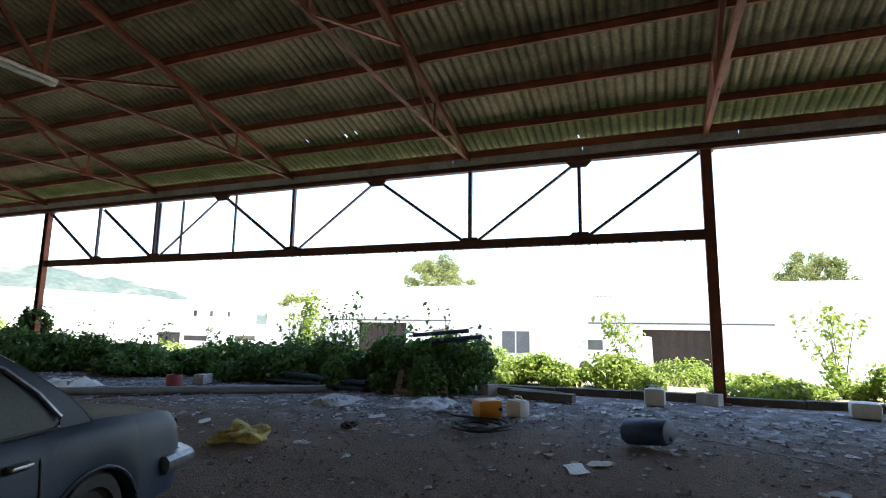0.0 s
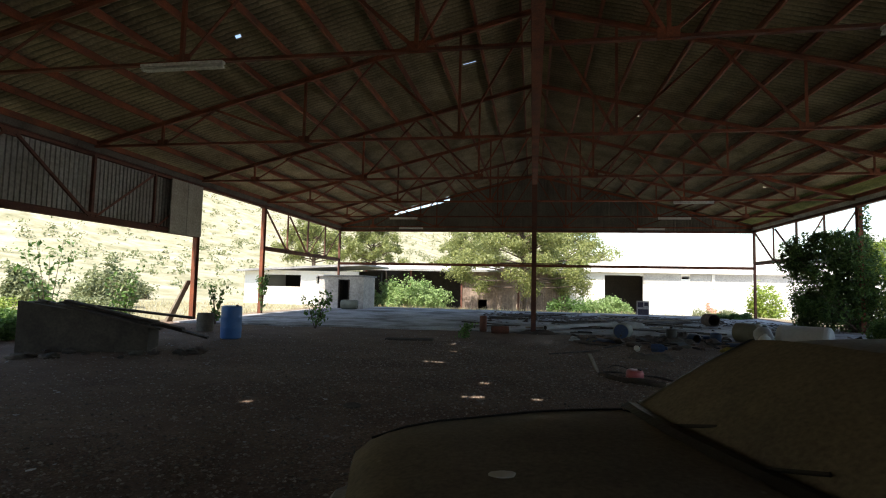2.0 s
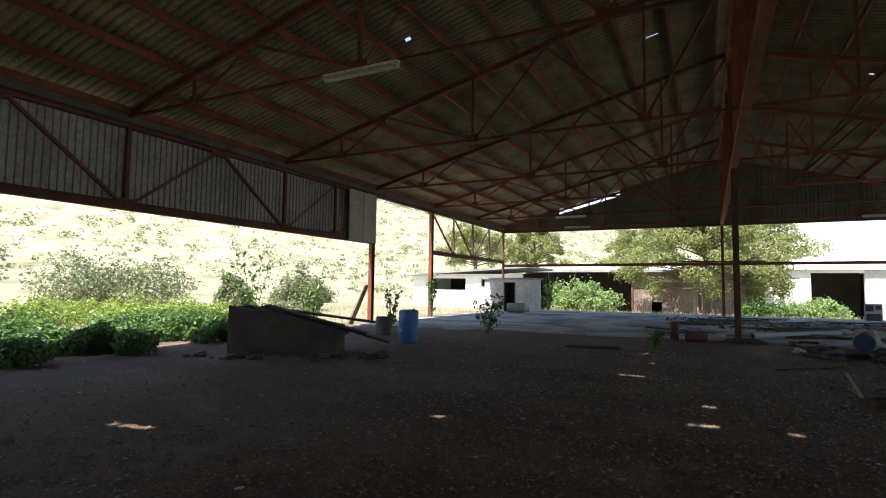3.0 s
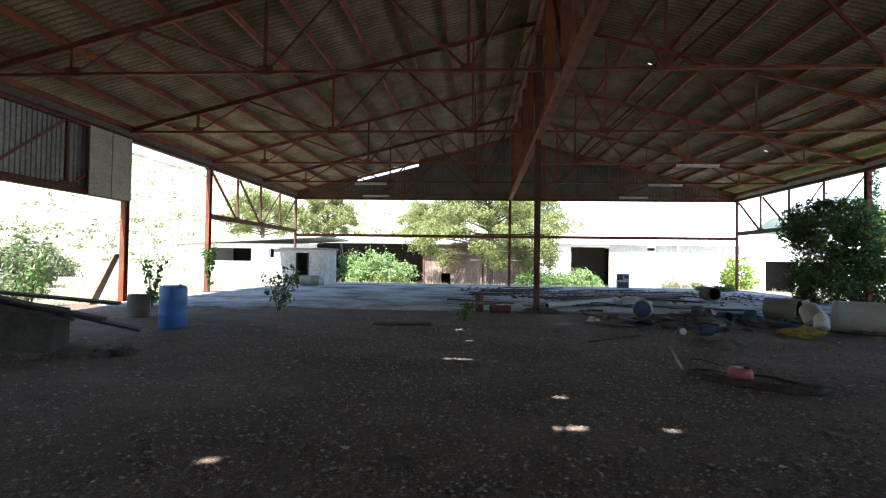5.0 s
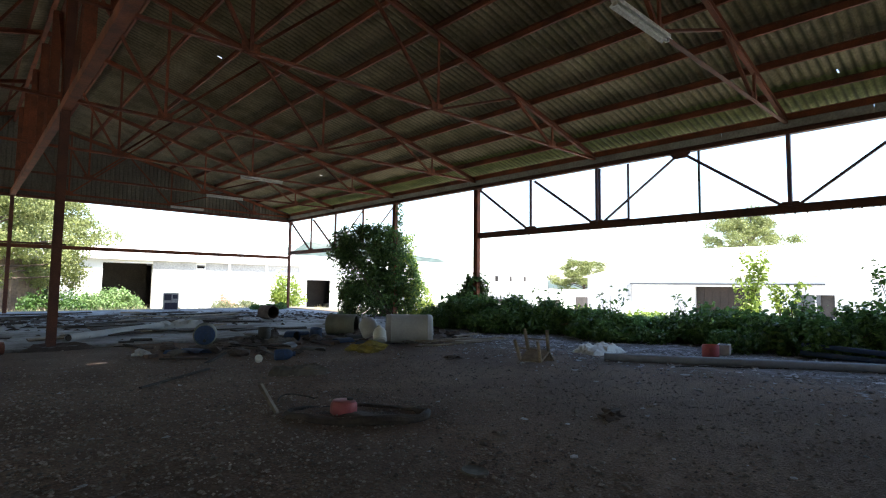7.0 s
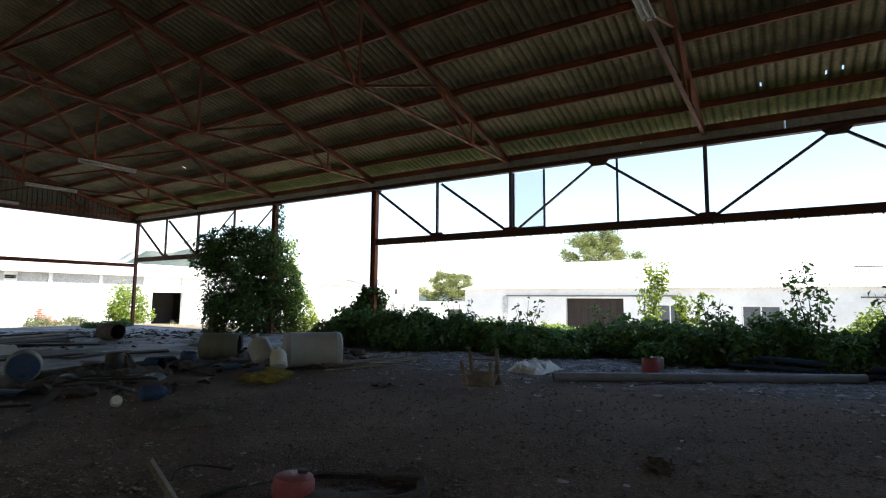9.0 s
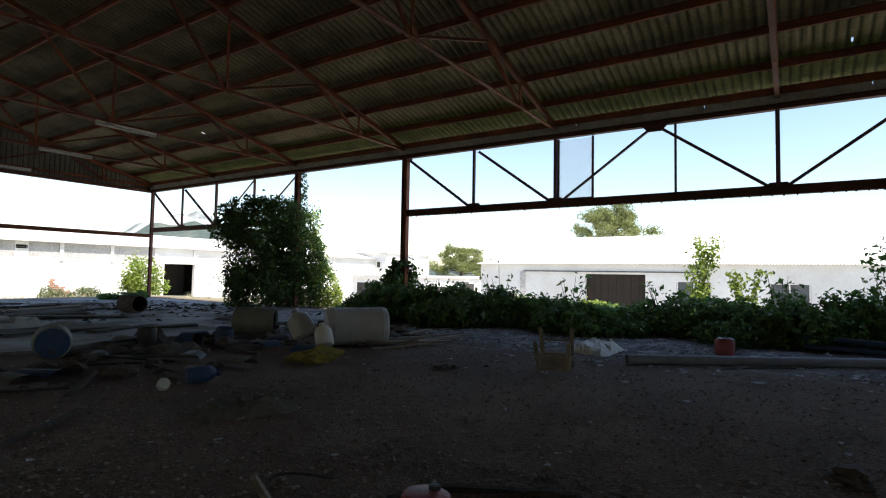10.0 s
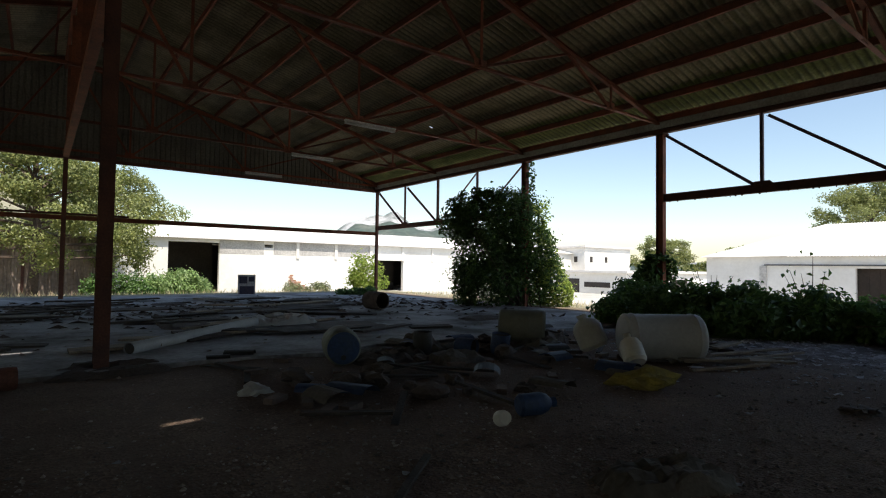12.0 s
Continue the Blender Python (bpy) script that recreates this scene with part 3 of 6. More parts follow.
def roof_holes():
    out = []
    for x, y, a, b in FLOOR_SPOTS:
        d = 6.0
        for _ in range(20):
            px, py = x + SUN_DIR.x * d, y + SUN_DIR.y * d
            d = sheet_z(px) / SUN_DIR.z
        out.append((x + SUN_DIR.x * d, y + SUN_DIR.y * d, a, b))
    return out + ROOF_GAPS


HOLES = roof_holes()


def roof_rows():
    pitch, per = 0.177, 6
    ny = int((0.6 - Y_END + 0.6) / pitch) * per
    ys = [0.6 - j * pitch / per for j in range(ny + 1)]
    rows = 11
    run = 12.56 / rows
    for s in (-1, 1):
        for r in range(rows):
            d0, d1 = r * run, (r + 1) * run + 0.16
            g = Geo()
            seg = 10
            tilt = 0.022
            lines, xs = [], []
            for i in range(seg + 1):
                d = d0 + (d1 - d0) * i / seg
                x = XC + s * d
                xs.append(x)
                z = 5.28 + SLOPE * (12.56 - d) + 0.24 + tilt * (i / seg - 0.3)
                lines.append([(x, y, z + 0.027 * math.cos(2 * math.pi * j / per) + 0.004 * noise.noise(Vector((x, y * 0.4, 9)))) for j, y in enumerate(ys)])
            base_f = len(g.f)
            g.grid(lines, flip=s > 0)
            dead = set()
            for hx, hy, a, b in HOLES:
                if min(xs) - 0.5 <= hx < max(xs) + 0.5:
                    j0 = (0.6 - hy) / (pitch / per)
                    wide = max(1, round(b / (pitch / per)))
                    for i in range(seg):
                        if abs((xs[i] + xs[i + 1]) / 2 - hx) <= max(a / 2, 0.5 * abs(xs[1] - xs[0])):
                            for j in range(wide):
                                dead.add(base_f + i * ny + round(j0 - wide / 2) + j)
            g.f = [f for k, f in enumerate(g.f) if k not in dead]
            part("roof_sheet", g, MOSSY_SHEET if s > 0 and r == rows - 1 else CEMENT_SHEET, roof, "mossy eaves sheet" if s > 0 and r == rows - 1 else "", smooth=True)
        for k in range(12):
            d = 12.42 if k == 0 else 11.61 - 1.12 * (k - 1)
            x = XC + s * d
            z = chord_z(x) + (0.14 if k else 0.06)
            part("purlin", Geo().prism([(-0.03, -0.08), (0.03, -0.08), (0.03, -0.07), (-0.02, -0.07), (-0.02, 0.07), (0.03, 0.07), (0.03, 0.08), (-0.03, 0.08)], (x, 0.4, z), (x, Y_END, z)), RUST, roof)
    ridge = Geo().grid([[(XC + dx, y, 8.78 - abs(dx) * 0.255 + 0.07) for y in (0.6, Y_END)] for dx in (-0.35, 0, 0.35)])
    part("ridge_cap", ridge, CEMENT_SHEET, roof)


roof_rows()


def ridge_truss():
    t = thing("ridge_truss", "deep rust-red lattice girder running under the ridge", "girder")
    part("bottom_chord", Geo().bar((XC, 0, 5.09), (XC, Y_END, 5.09), 0.17, 0.2), RUST, t)
    for dx in (-0.1, 0.1):
        part("top_chord", Geo().hsec((XC + dx, 0, 8.2), (XC + dx, Y_END, 8.2), 0.09, 0.14), RUST, t)
    k = 0
    y = -2.5
    while y > Y_END + 0.1:
        part("web", Geo().hsec((XC, y, 5.15), (XC, y, 8.15), 0.2, 0.12), RUST, t)
        k += 1
        y -= 2.5
    for i in range(18):
        a, b = -2.5 * i, -2.5 * (i + 1)
        up = i % 2 == 0
        part("web", Geo().angle((XC + 0.05, a - 0.05, 5.15 if up else 8.15), (XC + 0.05, b + 0.05, 8.15 if up else 5.15), 0.1), RUST, t)
    return t


ridge_truss()


def steel_post(x, y, top, label, w=0.2, material=RUST, group="wall posts"):
    t = thing("steel_post", label, "post", m=Matrix.Translation((x, y, 0)), group=group)
    part("shaft", Geo().hsec((0, 0, -0.6 if y > -0.5 else -0.15), (0, 0, top), w * 0.8, w), material, t)
    part("base_plate", Geo().cbox(-w * 0.9, -w * 0.9, -0.02, w * 0.9, w * 0.9, 0.03, 0.006), RUST_DARK, t)
    part("cap_plate", Geo().box(-w * 0.75, -w * 0.75, top - 0.03, w * 0.75, w * 0.75, top), RUST_DARK, t)
    return t


for px in (0.0, XL):
    for py in (0.0, -10.0, -15.0, -35.0, -45.0):
        slim = py == 0.0
        steel_post(px, py, 5.0, "slim grey-red steel corner post" if slim else "rust-red steel wall post", 0.14 if slim else 0.2, RUST_DARK if slim else RUST)
for py in (0.0, -15.0, -35.0):
    steel_post(XC, py if py else -0.05, 8.1 if py else 5.0, "dark red steel column under the ridge girder", 0.2 if py else 0.17, RUST_DARK, "ridge columns")


def wall_truss(x, y0, bays, zc, material, light=None):
    """Lattice girder between the wall posts, from y0 towards -y."""
    t = thing("wall_truss", "rusty steel lattice girder below the eaves", "girder", group="wall girders")
    y1 = y0 - 5 * bays
    part("lower_chord", Geo().hsec((x, y0 - 0.1, zc), (x, y1 + 0.1, zc), 0.14, 0.2), RUST_DARK, t)
    if bays == 4 and x > -1:
        rnd = random.Random(5)
        g = Geo()
        y = y0 - 0.3
        while y > y1 + 0.3:
            k = rnd.uniform(0.012, 0.035)
            g.box(x - 0.06, y, zc - 0.1 - k, x - 0.04, y + rnd.uniform(0.015, 0.04), zc - 0.098)
            y -= rnd.uniform(0.1, 0.24)
        part("rust_fringe", g, RUST_DARK, t, "flaking rust hanging from the chord")
    halves = 2 * bays
    top, bot = 5.0, zc + 0.06
    for i in range(1, halves):
        y = y0 - 2.5 * i
        if bays == 4 and i in (3, 5):
            continue
        part("upright", Geo().bar((x, y, bot), (x, y, top), 0.085 if i % 2 == 0 else 0.07), material, t)
    for i in range(halves):
        a, b = y0 - 2.5 * i, y0 - 2.5 * (i + 1)
        if bays == 4:
            down = i in (0, 1, 3, 5)
            if i in (6,):
                down = False
        else:
            down = i in (0, 1)
        za, zb = (top - 0.05, bot) if down else (bot, top - 0.05)
        part("diagonal", Geo().angle((x + 0.02, a - 0.12, za), (x + 0.02, b + 0.12, zb), 0.07), material, t)
    for i in range(1, halves):
        y = y0 - 2.5 * i
        if bays == 4 and i in (3, 5):
            continue
        part("gusset", Geo().prism([(-0.3, 0), (0.3, 0), (0.16, 0.13), (-0.16, 0.13)], (x - 0.03, y, bot - 0.02), (x + 0.03, y, bot - 0.02)), RUST_DARK, t)
    if bays == 4:
        for y in (y0 - 7.5, y0 - 12.5, y0 - 17.5):
            part("gusset", Geo().prism([(-0.15, -0.1), (0.15, -0.1), (0.3, 0.05), (-0.3, 0.05)], (x - 0.03, y, top - 0.03), (x + 0.03, y, top - 0.03)), RUST_DARK, t)
    return t


wall_truss(0.0, 0.0, 2, 3.2, RUST_DARK)
wall_truss(0.0, -15.0, 4, 3.26, BLUE_STEEL)
wall_truss(XL, 0.0, 2, 3.1, RUST_DARK)
wall_truss(XL + 0.12, -15.0, 4, 3.2, RUST_DARK)

for px, s in ((0.0, 1), (XL, -1)):
    eave = thing("trim", "rust-red eaves beam with a grey gutter", "eaves", kind="structure")
    part("eaves_beam", Geo().hsec((px, 0.3, 5.06), (px, Y_END, 5.06), 0.16, 0.12), RUST_DARK, eave)
    for j in range(15):
        a, b = 0.4 - 3 * j, 0.4 - 3 * (j + 1) + 0.01
        g = Geo().prism([(-0.13, 0.0), (0.13, 0.0), (0.145, 0.19), (0.125, 0.19), (0.11, 0.025), (-0.11, 0.025), (-0.125, 0.19), (-0.145, 0.19)], (px + s * 0.02, a, 5.125), (px + s * 0.02, b, 5.125))
        # Same gutter on both sides; the left one's shade is a darker material.
        part("gutter_length", g, GUTTER if px == 0.0 else RAW_CONCRETE, eave)

panel = thing("window_1", "milky translucent plastic sheet in a steel frame", "panel", kind="structure")
part("pane", Geo().box(0.055, -20.98, 3.4, 0.065, -20.06, 4.95), PANEL, panel)
for a, b in (((0.06, -20.98, 3.36), (0.06, -20.98, 4.98)), ((0.06, -20.06, 3.36), (0.06, -20.06, 4.98)), ((0.06, -20.98, 3.38), (0.06, -20.06, 3.38))):
    part("window_frame", Geo().bar(a, b, 0.05), BLUE_STEEL, panel)
single("steel_rod", Geo().bar((0.08, -22.95, 3.3), (0.08, -22.95, 5.0), 0.05), GREY_PAINT, "thin pale blue-grey steel upright in the girder", "rod")

# left-hand cladding
clad = thing("wall_west", "grey ribbed steel cladding above the open side", "wall", kind="structure")
y = -15.1
while y > -45.0:
    y2 = max(y - 0.9, -45.0)
    rib = []
    n = 6
    for i in range(n):
        a, w = y + (y2 - y) * i / n, (y2 - y) / n
        rib += [(a, 0.0), (a + w * 0.62, 0.0), (a + w * 0.7, 0.035), (a + w * 0.92, 0.035)]
    rib.append((y2, 0.0))
    g = Geo().grid([[(XL - 0.08 - o, q, z) for q, o in rib] for z in (3.12, 5.2)])
    part("cladding_sheet", g, GREY_SHEET, clad)
    y = y2
for a, b in ((-15.1, -15.95), (-15.98, -16.84)):
    part("flat_panel", Geo().cbox(XL + 0.21, b, 3.12, XL + 0.25, a, 5.0, 0.005), PLY, clad)
back = Geo().box(XL - 0.1, Y_END - 0.15, -0.1, 0.1, Y_END, 5.2)
back.add([(XL, Y_END, 5.2), (0, Y_END, 5.2), (XC, Y_END, 8.6)], [(0, 1, 2)])
tagged(part("wall_south", back, GREY_SHEET), "plain grey end wall closing the shed", "wall", kind="structure")

# far gable cladding
gable = thing("wall_north", "dark ribbed sheeting filling the far gable", "wall", kind="structure")
x = XL + 0.05
while x < -0.06:
    x2 = min(x + 0.9, -0.05)
    pts = []
    n = 5
    for i in range(n):
        a, w = x + (x2 - x) * i / n, (x2 - x) / n
        pts += [(a, 0.0), (a + w * 0.6, 0.0), (a + w * 0.68, 0.03), (a + w * 0.92, 0.03)]
    pts.append((x2, 0.0))
    lower = 0.17 if -21.4 < (x + x2) / 2 < -17.6 else -0.2

    def top_at(q):
        return chord_z(q) - lower
    g = Geo().grid([[(q, 0.06 + o, 5.0) for q, o in pts], [(q, 0.06 + o, top_at(q)) for q, o in pts]], flip=True)
    part("gable_sheet", g, DARK_SHEET, gable)
    x = x2
part("gable_rail", Geo().hsec((XL, 0, 5.02), (0, 0, 5.02), 0.12, 0.12), RUST_DARK, gable)
beam = thing("cross_beam", "rust-red steel rail across the open gable end", "beam")
part("rail", Geo().hsec((XL + 0.07, -0.02, 2.86), (-0.07, -0.02, 2.93), 0.12, 0.16), RUST, beam)
part("bracket", Geo().box(-14.6, -0.1, 2.99, -10.6, 0.02, 3.06), RUST_DARK, beam)


def batten_lamp(x, y, turn=0.0, droop=0.0):
    m = pose(x, y - 0.06, 5.17, 0, droop, turn)
    t = thing("batten_lamp", "unlit dusty white fluorescent batten lamp below a truss", "lamp", m=m, group="batten lamps")
    part("housing", Geo().cbox(-0.78, -0.055, 0.0, 0.78, 0.055, 0.055, 0.014), TUBE_WHITE, t, smooth=True)
    for s in (-1, 1):
        part("reflector", Geo().hexa([(-0.76, s * 0.03, -0.004), (0.76, s * 0.03, -0.004), (0.76, s * 0.085, -0.05), (-0.76, s * 0.085, -0.05), (-0.76, s * 0.03, 0.0), (0.76, s * 0.03, 0.0), (0.76, s * 0.09, -0.046), (-0.76, s * 0.09, -0.046)]), TUBE_WHITE, t)
        part("lamp_holder", Geo().cbox(s * 0.75 - 0.02, -0.03, -0.06, s * 0.75 + 0.02, 0.03, -0.002, 0.006), TUBE_WHITE, t)
    part("tube", Geo().tube([(-0.72, 0, -0.035), (0.72, 0, -0.035)], 0.019, 10), TUBE_WHITE, t, smooth=True)


for bx, by in ((-7.07, -25), (-18.6, -25), (-6.1, -10), (-5.6, -5), (-19.6, -5), (-5.7, -0.15), (-20.3, -0.15)):
    batten_lamp(bx, by)

# ---- buildings around ----


def opening_wall(parent, axis, at, lo, hi, z0, z1, holes, thick, material, name="wall"):
    """A wall along x (axis 'x') or y with rectangular openings (a, b, za, zb); cut into blocks round them."""
    cuts = sorted({lo, hi, *[h[0] for h in holes], *[h[1] for h in holes]})
    for a, b in zip(cuts, cuts[1:]):
        mid = (a + b) / 2
        inside = [h for h in holes if h[0] < mid < h[1]]
        spans = [(z0, z1)]
        for h in inside:
            spans = [(p, q) for s in spans for p, q in ((s[0], min(s[1], h[2])), (max(s[0], h[3]), s[1])) if q - p > 0.01]
        for p, q in spans:
            g = Geo().box(a, at, p, b, at + thick, q) if axis == "x" else Geo().box(at, a, p, at + thick, b, q)
            part(name, g, material, parent)


def corrugated(p00, p10, p01, waves, amp=0.022):
    """A corrugated sheet: p00 to p10 along the waves' count, p00 to p01 down the slope."""
    p00, p10, p01 = Vector(p00), Vector(p10), Vector(p01)
    nrm = (p10 - p00).cross(p01 - p00).normalized()
    if nrm.z < 0:
        nrm = -nrm
    n = waves * 4
    rows = []
    for s in (0, 1):
        rows.append([p00.lerp(p10, i / n) + (p01 - p00) * s + nrm * amp * math.cos(math.pi * i / 2) for i in range(n + 1)])
    return Geo().grid(rows)


def right_warehouse():
    t = thing("warehouse", "long whitewashed warehouse with pale sheet roof and brown gates", "building")
    x, y0, y1, zb, ze, zr = 24.4, -58.0, -4.2, -1.3, 2.35, 4.75
    holes = [(-16.95, -12.8, -1.3, 1.6), (-21.0, -18.9, -0.25, 1.15), (-26.2, -24.1, -0.35, 1.12), (-37.3, -33.3, -1.3, 1.35), (-48, -46, -0.2, 1.2)]
    opening_wall(t, "y", x, y0, y1, zb, ze, holes, 0.3, WHITEWASH)
    part("side_wall", Geo().box(x + 0.3, y1 - 0.3, zb, x + 13, y1, ze), WHITEWASH, t)
    part("back_wall", Geo().box(x + 13, y0, zb, x + 13.3, y1, ze), WHITEWASH, t)
    part("side_wall", Geo().box(x + 0.3, y0, zb, x + 13, y0 + 0.3, ze), WHITEWASH, t)
    rx = x + 6.5
    part("roof_sheet", corrugated((rx, y0 - 0.2, zr), (rx, -9.4, zr), (x - 0.35, y0 - 0.2, ze - 0.02), 290), ROOF_PALE, t)
    part("roof_sheet", corrugated((rx, y0 - 0.2, zr), (rx, -9.4, zr), (x + 13.6, y0 - 0.2, ze - 0.02), 290), ROOF_PALE, t)
    g = Geo().add([(rx, -9.4, zr), (x - 0.35, -9.4, ze), (x - 0.35, -3.9, ze - 0.05), (x + 13.6, -3.9, ze - 0.05), (x + 13.6, -9.4, ze)], [(0, 1, 2), (0, 2, 3), (0, 3, 4)])
    part("hip_roof", g, ROOF_PALE, t)
    part("rail", Geo().tube([(x - 0.12, -20.5, 1.78), (x - 0.12, -8, 1.78)], 0.05, 6), GREY_PAINT, t, "grey sliding door rail")
    part("rail", Geo().tube([(x - 0.12, -40.5, 1.72), (x - 0.12, -30, 1.72)], 0.05, 6), GREY_PAINT, t, "grey sliding door rail")
    for a, b, za, zc in (holes[0], holes[3]):
        d = part("gate", Geo().box(x + 0.34, a, za, x + 0.4, b, zc), GATE, t, "brown sheet-metal gate")
        for k in range(1, 8):
            yy = a + (b - a) * k / 8
            part("rib", Geo().box(x + 0.31, yy - 0.03, za, x + 0.34, yy + 0.03, zc), GATE, d)
    for a, b, za, zc in (holes[1], holes[2], holes[4]):
        w = part("window", Geo().box(x + 0.12, a if a != -21.0 else -20.2, za, x + 0.16, b, zc), GREY_PAINT, t, "grey shutter")
        if a == -21.0:
            part("pane", Geo().box(x + 0.2, a, za, x + 0.24, -20.2, zc), VOID, w)
        for q in (a + 0.05, (a + b) / 2, b - 0.05):
            part("frame", Geo().box(x + 0.08, q - 0.04, za, x + 0.12, q + 0.04, zc), WHITEWASH, w)
        part("sill", Geo().box(x - 0.06, a - 0.1, za - 0.08, x + 0.1, b + 0.1, za - 0.005), CONCRETE, w)
    part("vent", Geo().box(rx - 4.2, -31.4, 3.55, rx - 4.0, -30.0, 3.62), DARK_SHEET, t)
    part("pier", Geo().box(x - 0.1, -8.1, zb, x, -7.7, 1.7), BLOCK, t)


right_warehouse()


def far_warehouse():
    t = thing("warehouse", "long white workshop building with a dark open doorway", "building")
    y, zb, ze = 20.0, -1.6, 3.25
    holes = [(-5.75, -2.2, -1.6, 2.98), (1.25, 1.95, 2.72, 2.98), (11.8, 14.6, -1.6, 1.9)]
    opening_wall(t, "x", y, -9.0, 40.0, zb, ze, holes, 0.35, WHITEWASH)
    # Grey strips for bare blockwork that also paint the eaves' shadow.
    part("shaded_block_band", Geo().box(-2.2, y - 0.012, 2.15, 1.2, y - 0.003, 3.2), BLOCK, t, "bare block courses, greyed for the shade under the eaves")
    part("shaded_block_band", Geo().box(2.0, y - 0.012, 2.15, 11.0, y - 0.003, 3.2), BLOCK, t, "bare block courses, greyed for the shade under the eaves")
    for k in range(9):
        part("pilaster", Geo().box(3.9 + k * 3.5, y - 0.1, 1.9, 4.15 + k * 3.5, y - 0.014, 3.2), WHITEWASH, t)
    part("roof_sheet", corrugated((-9.5, y + 7, 4.75), (40.5, y + 7, 4.75), (-9.5, y - 0.4, ze), 270), ROOF_PALE, t)
    part("roof_sheet", corrugated((-9.5, y + 7, 4.75), (40.5, y + 7, 4.75), (-9.5, y + 14, ze), 270), ROOF_PALE, t)
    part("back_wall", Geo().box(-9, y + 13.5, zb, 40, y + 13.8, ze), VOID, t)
    # Walls behind the doorways, with the unlit interior put into their colour.
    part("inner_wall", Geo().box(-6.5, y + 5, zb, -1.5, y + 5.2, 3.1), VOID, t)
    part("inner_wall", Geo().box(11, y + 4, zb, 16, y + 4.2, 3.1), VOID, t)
    part("side_wall", Geo().box(-9, y + 0.35, zb, -8.7, y + 13.5, ze), WHITEWASH, t)
    for i in range(14):
        w = 3.1 * (1 - i / 14)
        n = max(1, int(w / 0.34))
        for k in range(n):
            part("brick", Geo().box(3.3 + k * 0.34 + (i % 2) * 0.1, y - 0.03, -1.4 + i * 0.14, 3.3 + k * 0.34 + 0.31 + (i % 2) * 0.1, y - 0.004, -1.4 + i * 0.14 + 0.12), BRICK, t)
    return t


far_warehouse()


def rusty_shed():
    t = thing("shed", "open-fronted shed with brown rusted sheet walls", "building")
    y, zb = 20.4, -1.5
    part("roof_sheet", corrugated((-30, y + 8, 4.1), (-9.2, y + 8, 4.1), (-30, y - 0.8, 3.2), 120), ROOF_PALE, t)
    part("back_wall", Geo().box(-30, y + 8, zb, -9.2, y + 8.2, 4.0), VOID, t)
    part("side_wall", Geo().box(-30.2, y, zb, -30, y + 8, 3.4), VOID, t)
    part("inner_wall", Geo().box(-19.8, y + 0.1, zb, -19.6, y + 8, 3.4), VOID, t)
    x = -19.7
    while x < -9.4:
        w = 0.86
        pts = []
        for i in range(5):
            a = x + w * i / 5
            pts += [(a, 0.0), (a + 0.1, 0.0), (a + 0.12, 0.03), (a + 0.16, 0.03)]
        pts.append((x + w, 0.0))
        cut = -18.2 < x < -17.4
        part("wall_sheet", Geo().grid([[(p, y + o, z) for p, o in pts] for z in ((0.3 if cut else zb), 3.1)], flip=True), RUSTWALL, t)
        x += w
    for px in (-29.8, -25, -19.7, -14, -9.6):
        part("post", Geo().box(px - 0.08, y - 0.1, zb, px + 0.08, y + 0.06, 3.2), RUST_DARK, t)
    part("fascia", Geo().box(-30, y - 0.85, 3.05, -9.2, y - 0.8, 3.25), GREY_SHEET, t)


rusty_shed()


def left_house():
    t = thing("outbuilding", "white flat-roofed outbuilding with a wide dark opening", "building")
    y, zb = 3.2, -1.0
    opening_wall(t, "x", y, -33.6, -24.9, zb, 2.25, [(-32.2, -29.2, 1.25, 2.1), (-28.0, -25.6, 1.5, 2.1)], 0.3, WHITEWASH)
    part("side_wall", Geo().box(-33.6, y + 0.3, zb, -33.3, y + 6, 2.3), WHITEWASH, t)
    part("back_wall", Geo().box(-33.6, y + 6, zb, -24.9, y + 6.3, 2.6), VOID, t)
    g = Geo().hexa([(-34, y - 0.5, 2.3), (-24.4, y - 0.5, 2.85), (-24.4, y + 6.5, 2.85), (-34, y + 6.5, 2.3), (-34, y - 0.5, 2.44), (-24.4, y - 0.5, 2.99), (-24.4, y + 6.5, 2.99), (-34, y + 6.5, 2.44)])
    part("roof_slab", g, CONCRETE, t)
    part("lintel", Geo().box(-33.6, y - 0.04, 2.25, -24.9, y + 0.3, 2.42), WHITEWASH, t)
    part("brick_strip", Geo().box(-28.0, y + 0.02, 2.1, -25.6, y + 0.2, 2.24), BRICK, t)


left_house()


def cabin():
    t = thing("cabin", "small grey rendered block cabin with an open doorway", "cabin")
    y, z1 = -2.6, 1.95
    opening_wall(t, "x", y, -25.35, -22.55, -0.3, z1, [(-24.1, -23.45, 0.05, 1.78)], 0.15, BLOCK)
    part("side_wall", Geo().box(-22.7, y + 0.15, -0.3, -22.55, y + 2.3, z1), BLOCK, t)
    part("side_wall", Geo().box(-25.35, y + 0.15, -0.3, -25.2, y + 2.3, z1), BLOCK, t)
    part("back_wall", Geo().box(-25.2, y + 2.15, -0.3, -22.7, y + 2.3, z1), BLOCK, t)
    part("roof_slab", Geo().cbox(-25.45, y - 0.1, z1, -22.45, y + 2.4, z1 + 0.1, 0.012), CONCRETE, t)
    for q in (-24.1, -23.45):
        part("door_frame", Geo().box(q - 0.03, y - 0.02, 0.05, q + 0.03, y + 0.1, 1.78), DARK_WOOD, t)
    part("door", Geo().box(-24.08, y + 0.15, 0.06, -24.04, y + 0.75, 1.76), DARK_WOOD, t, "dark wooden door standing open")


cabin()


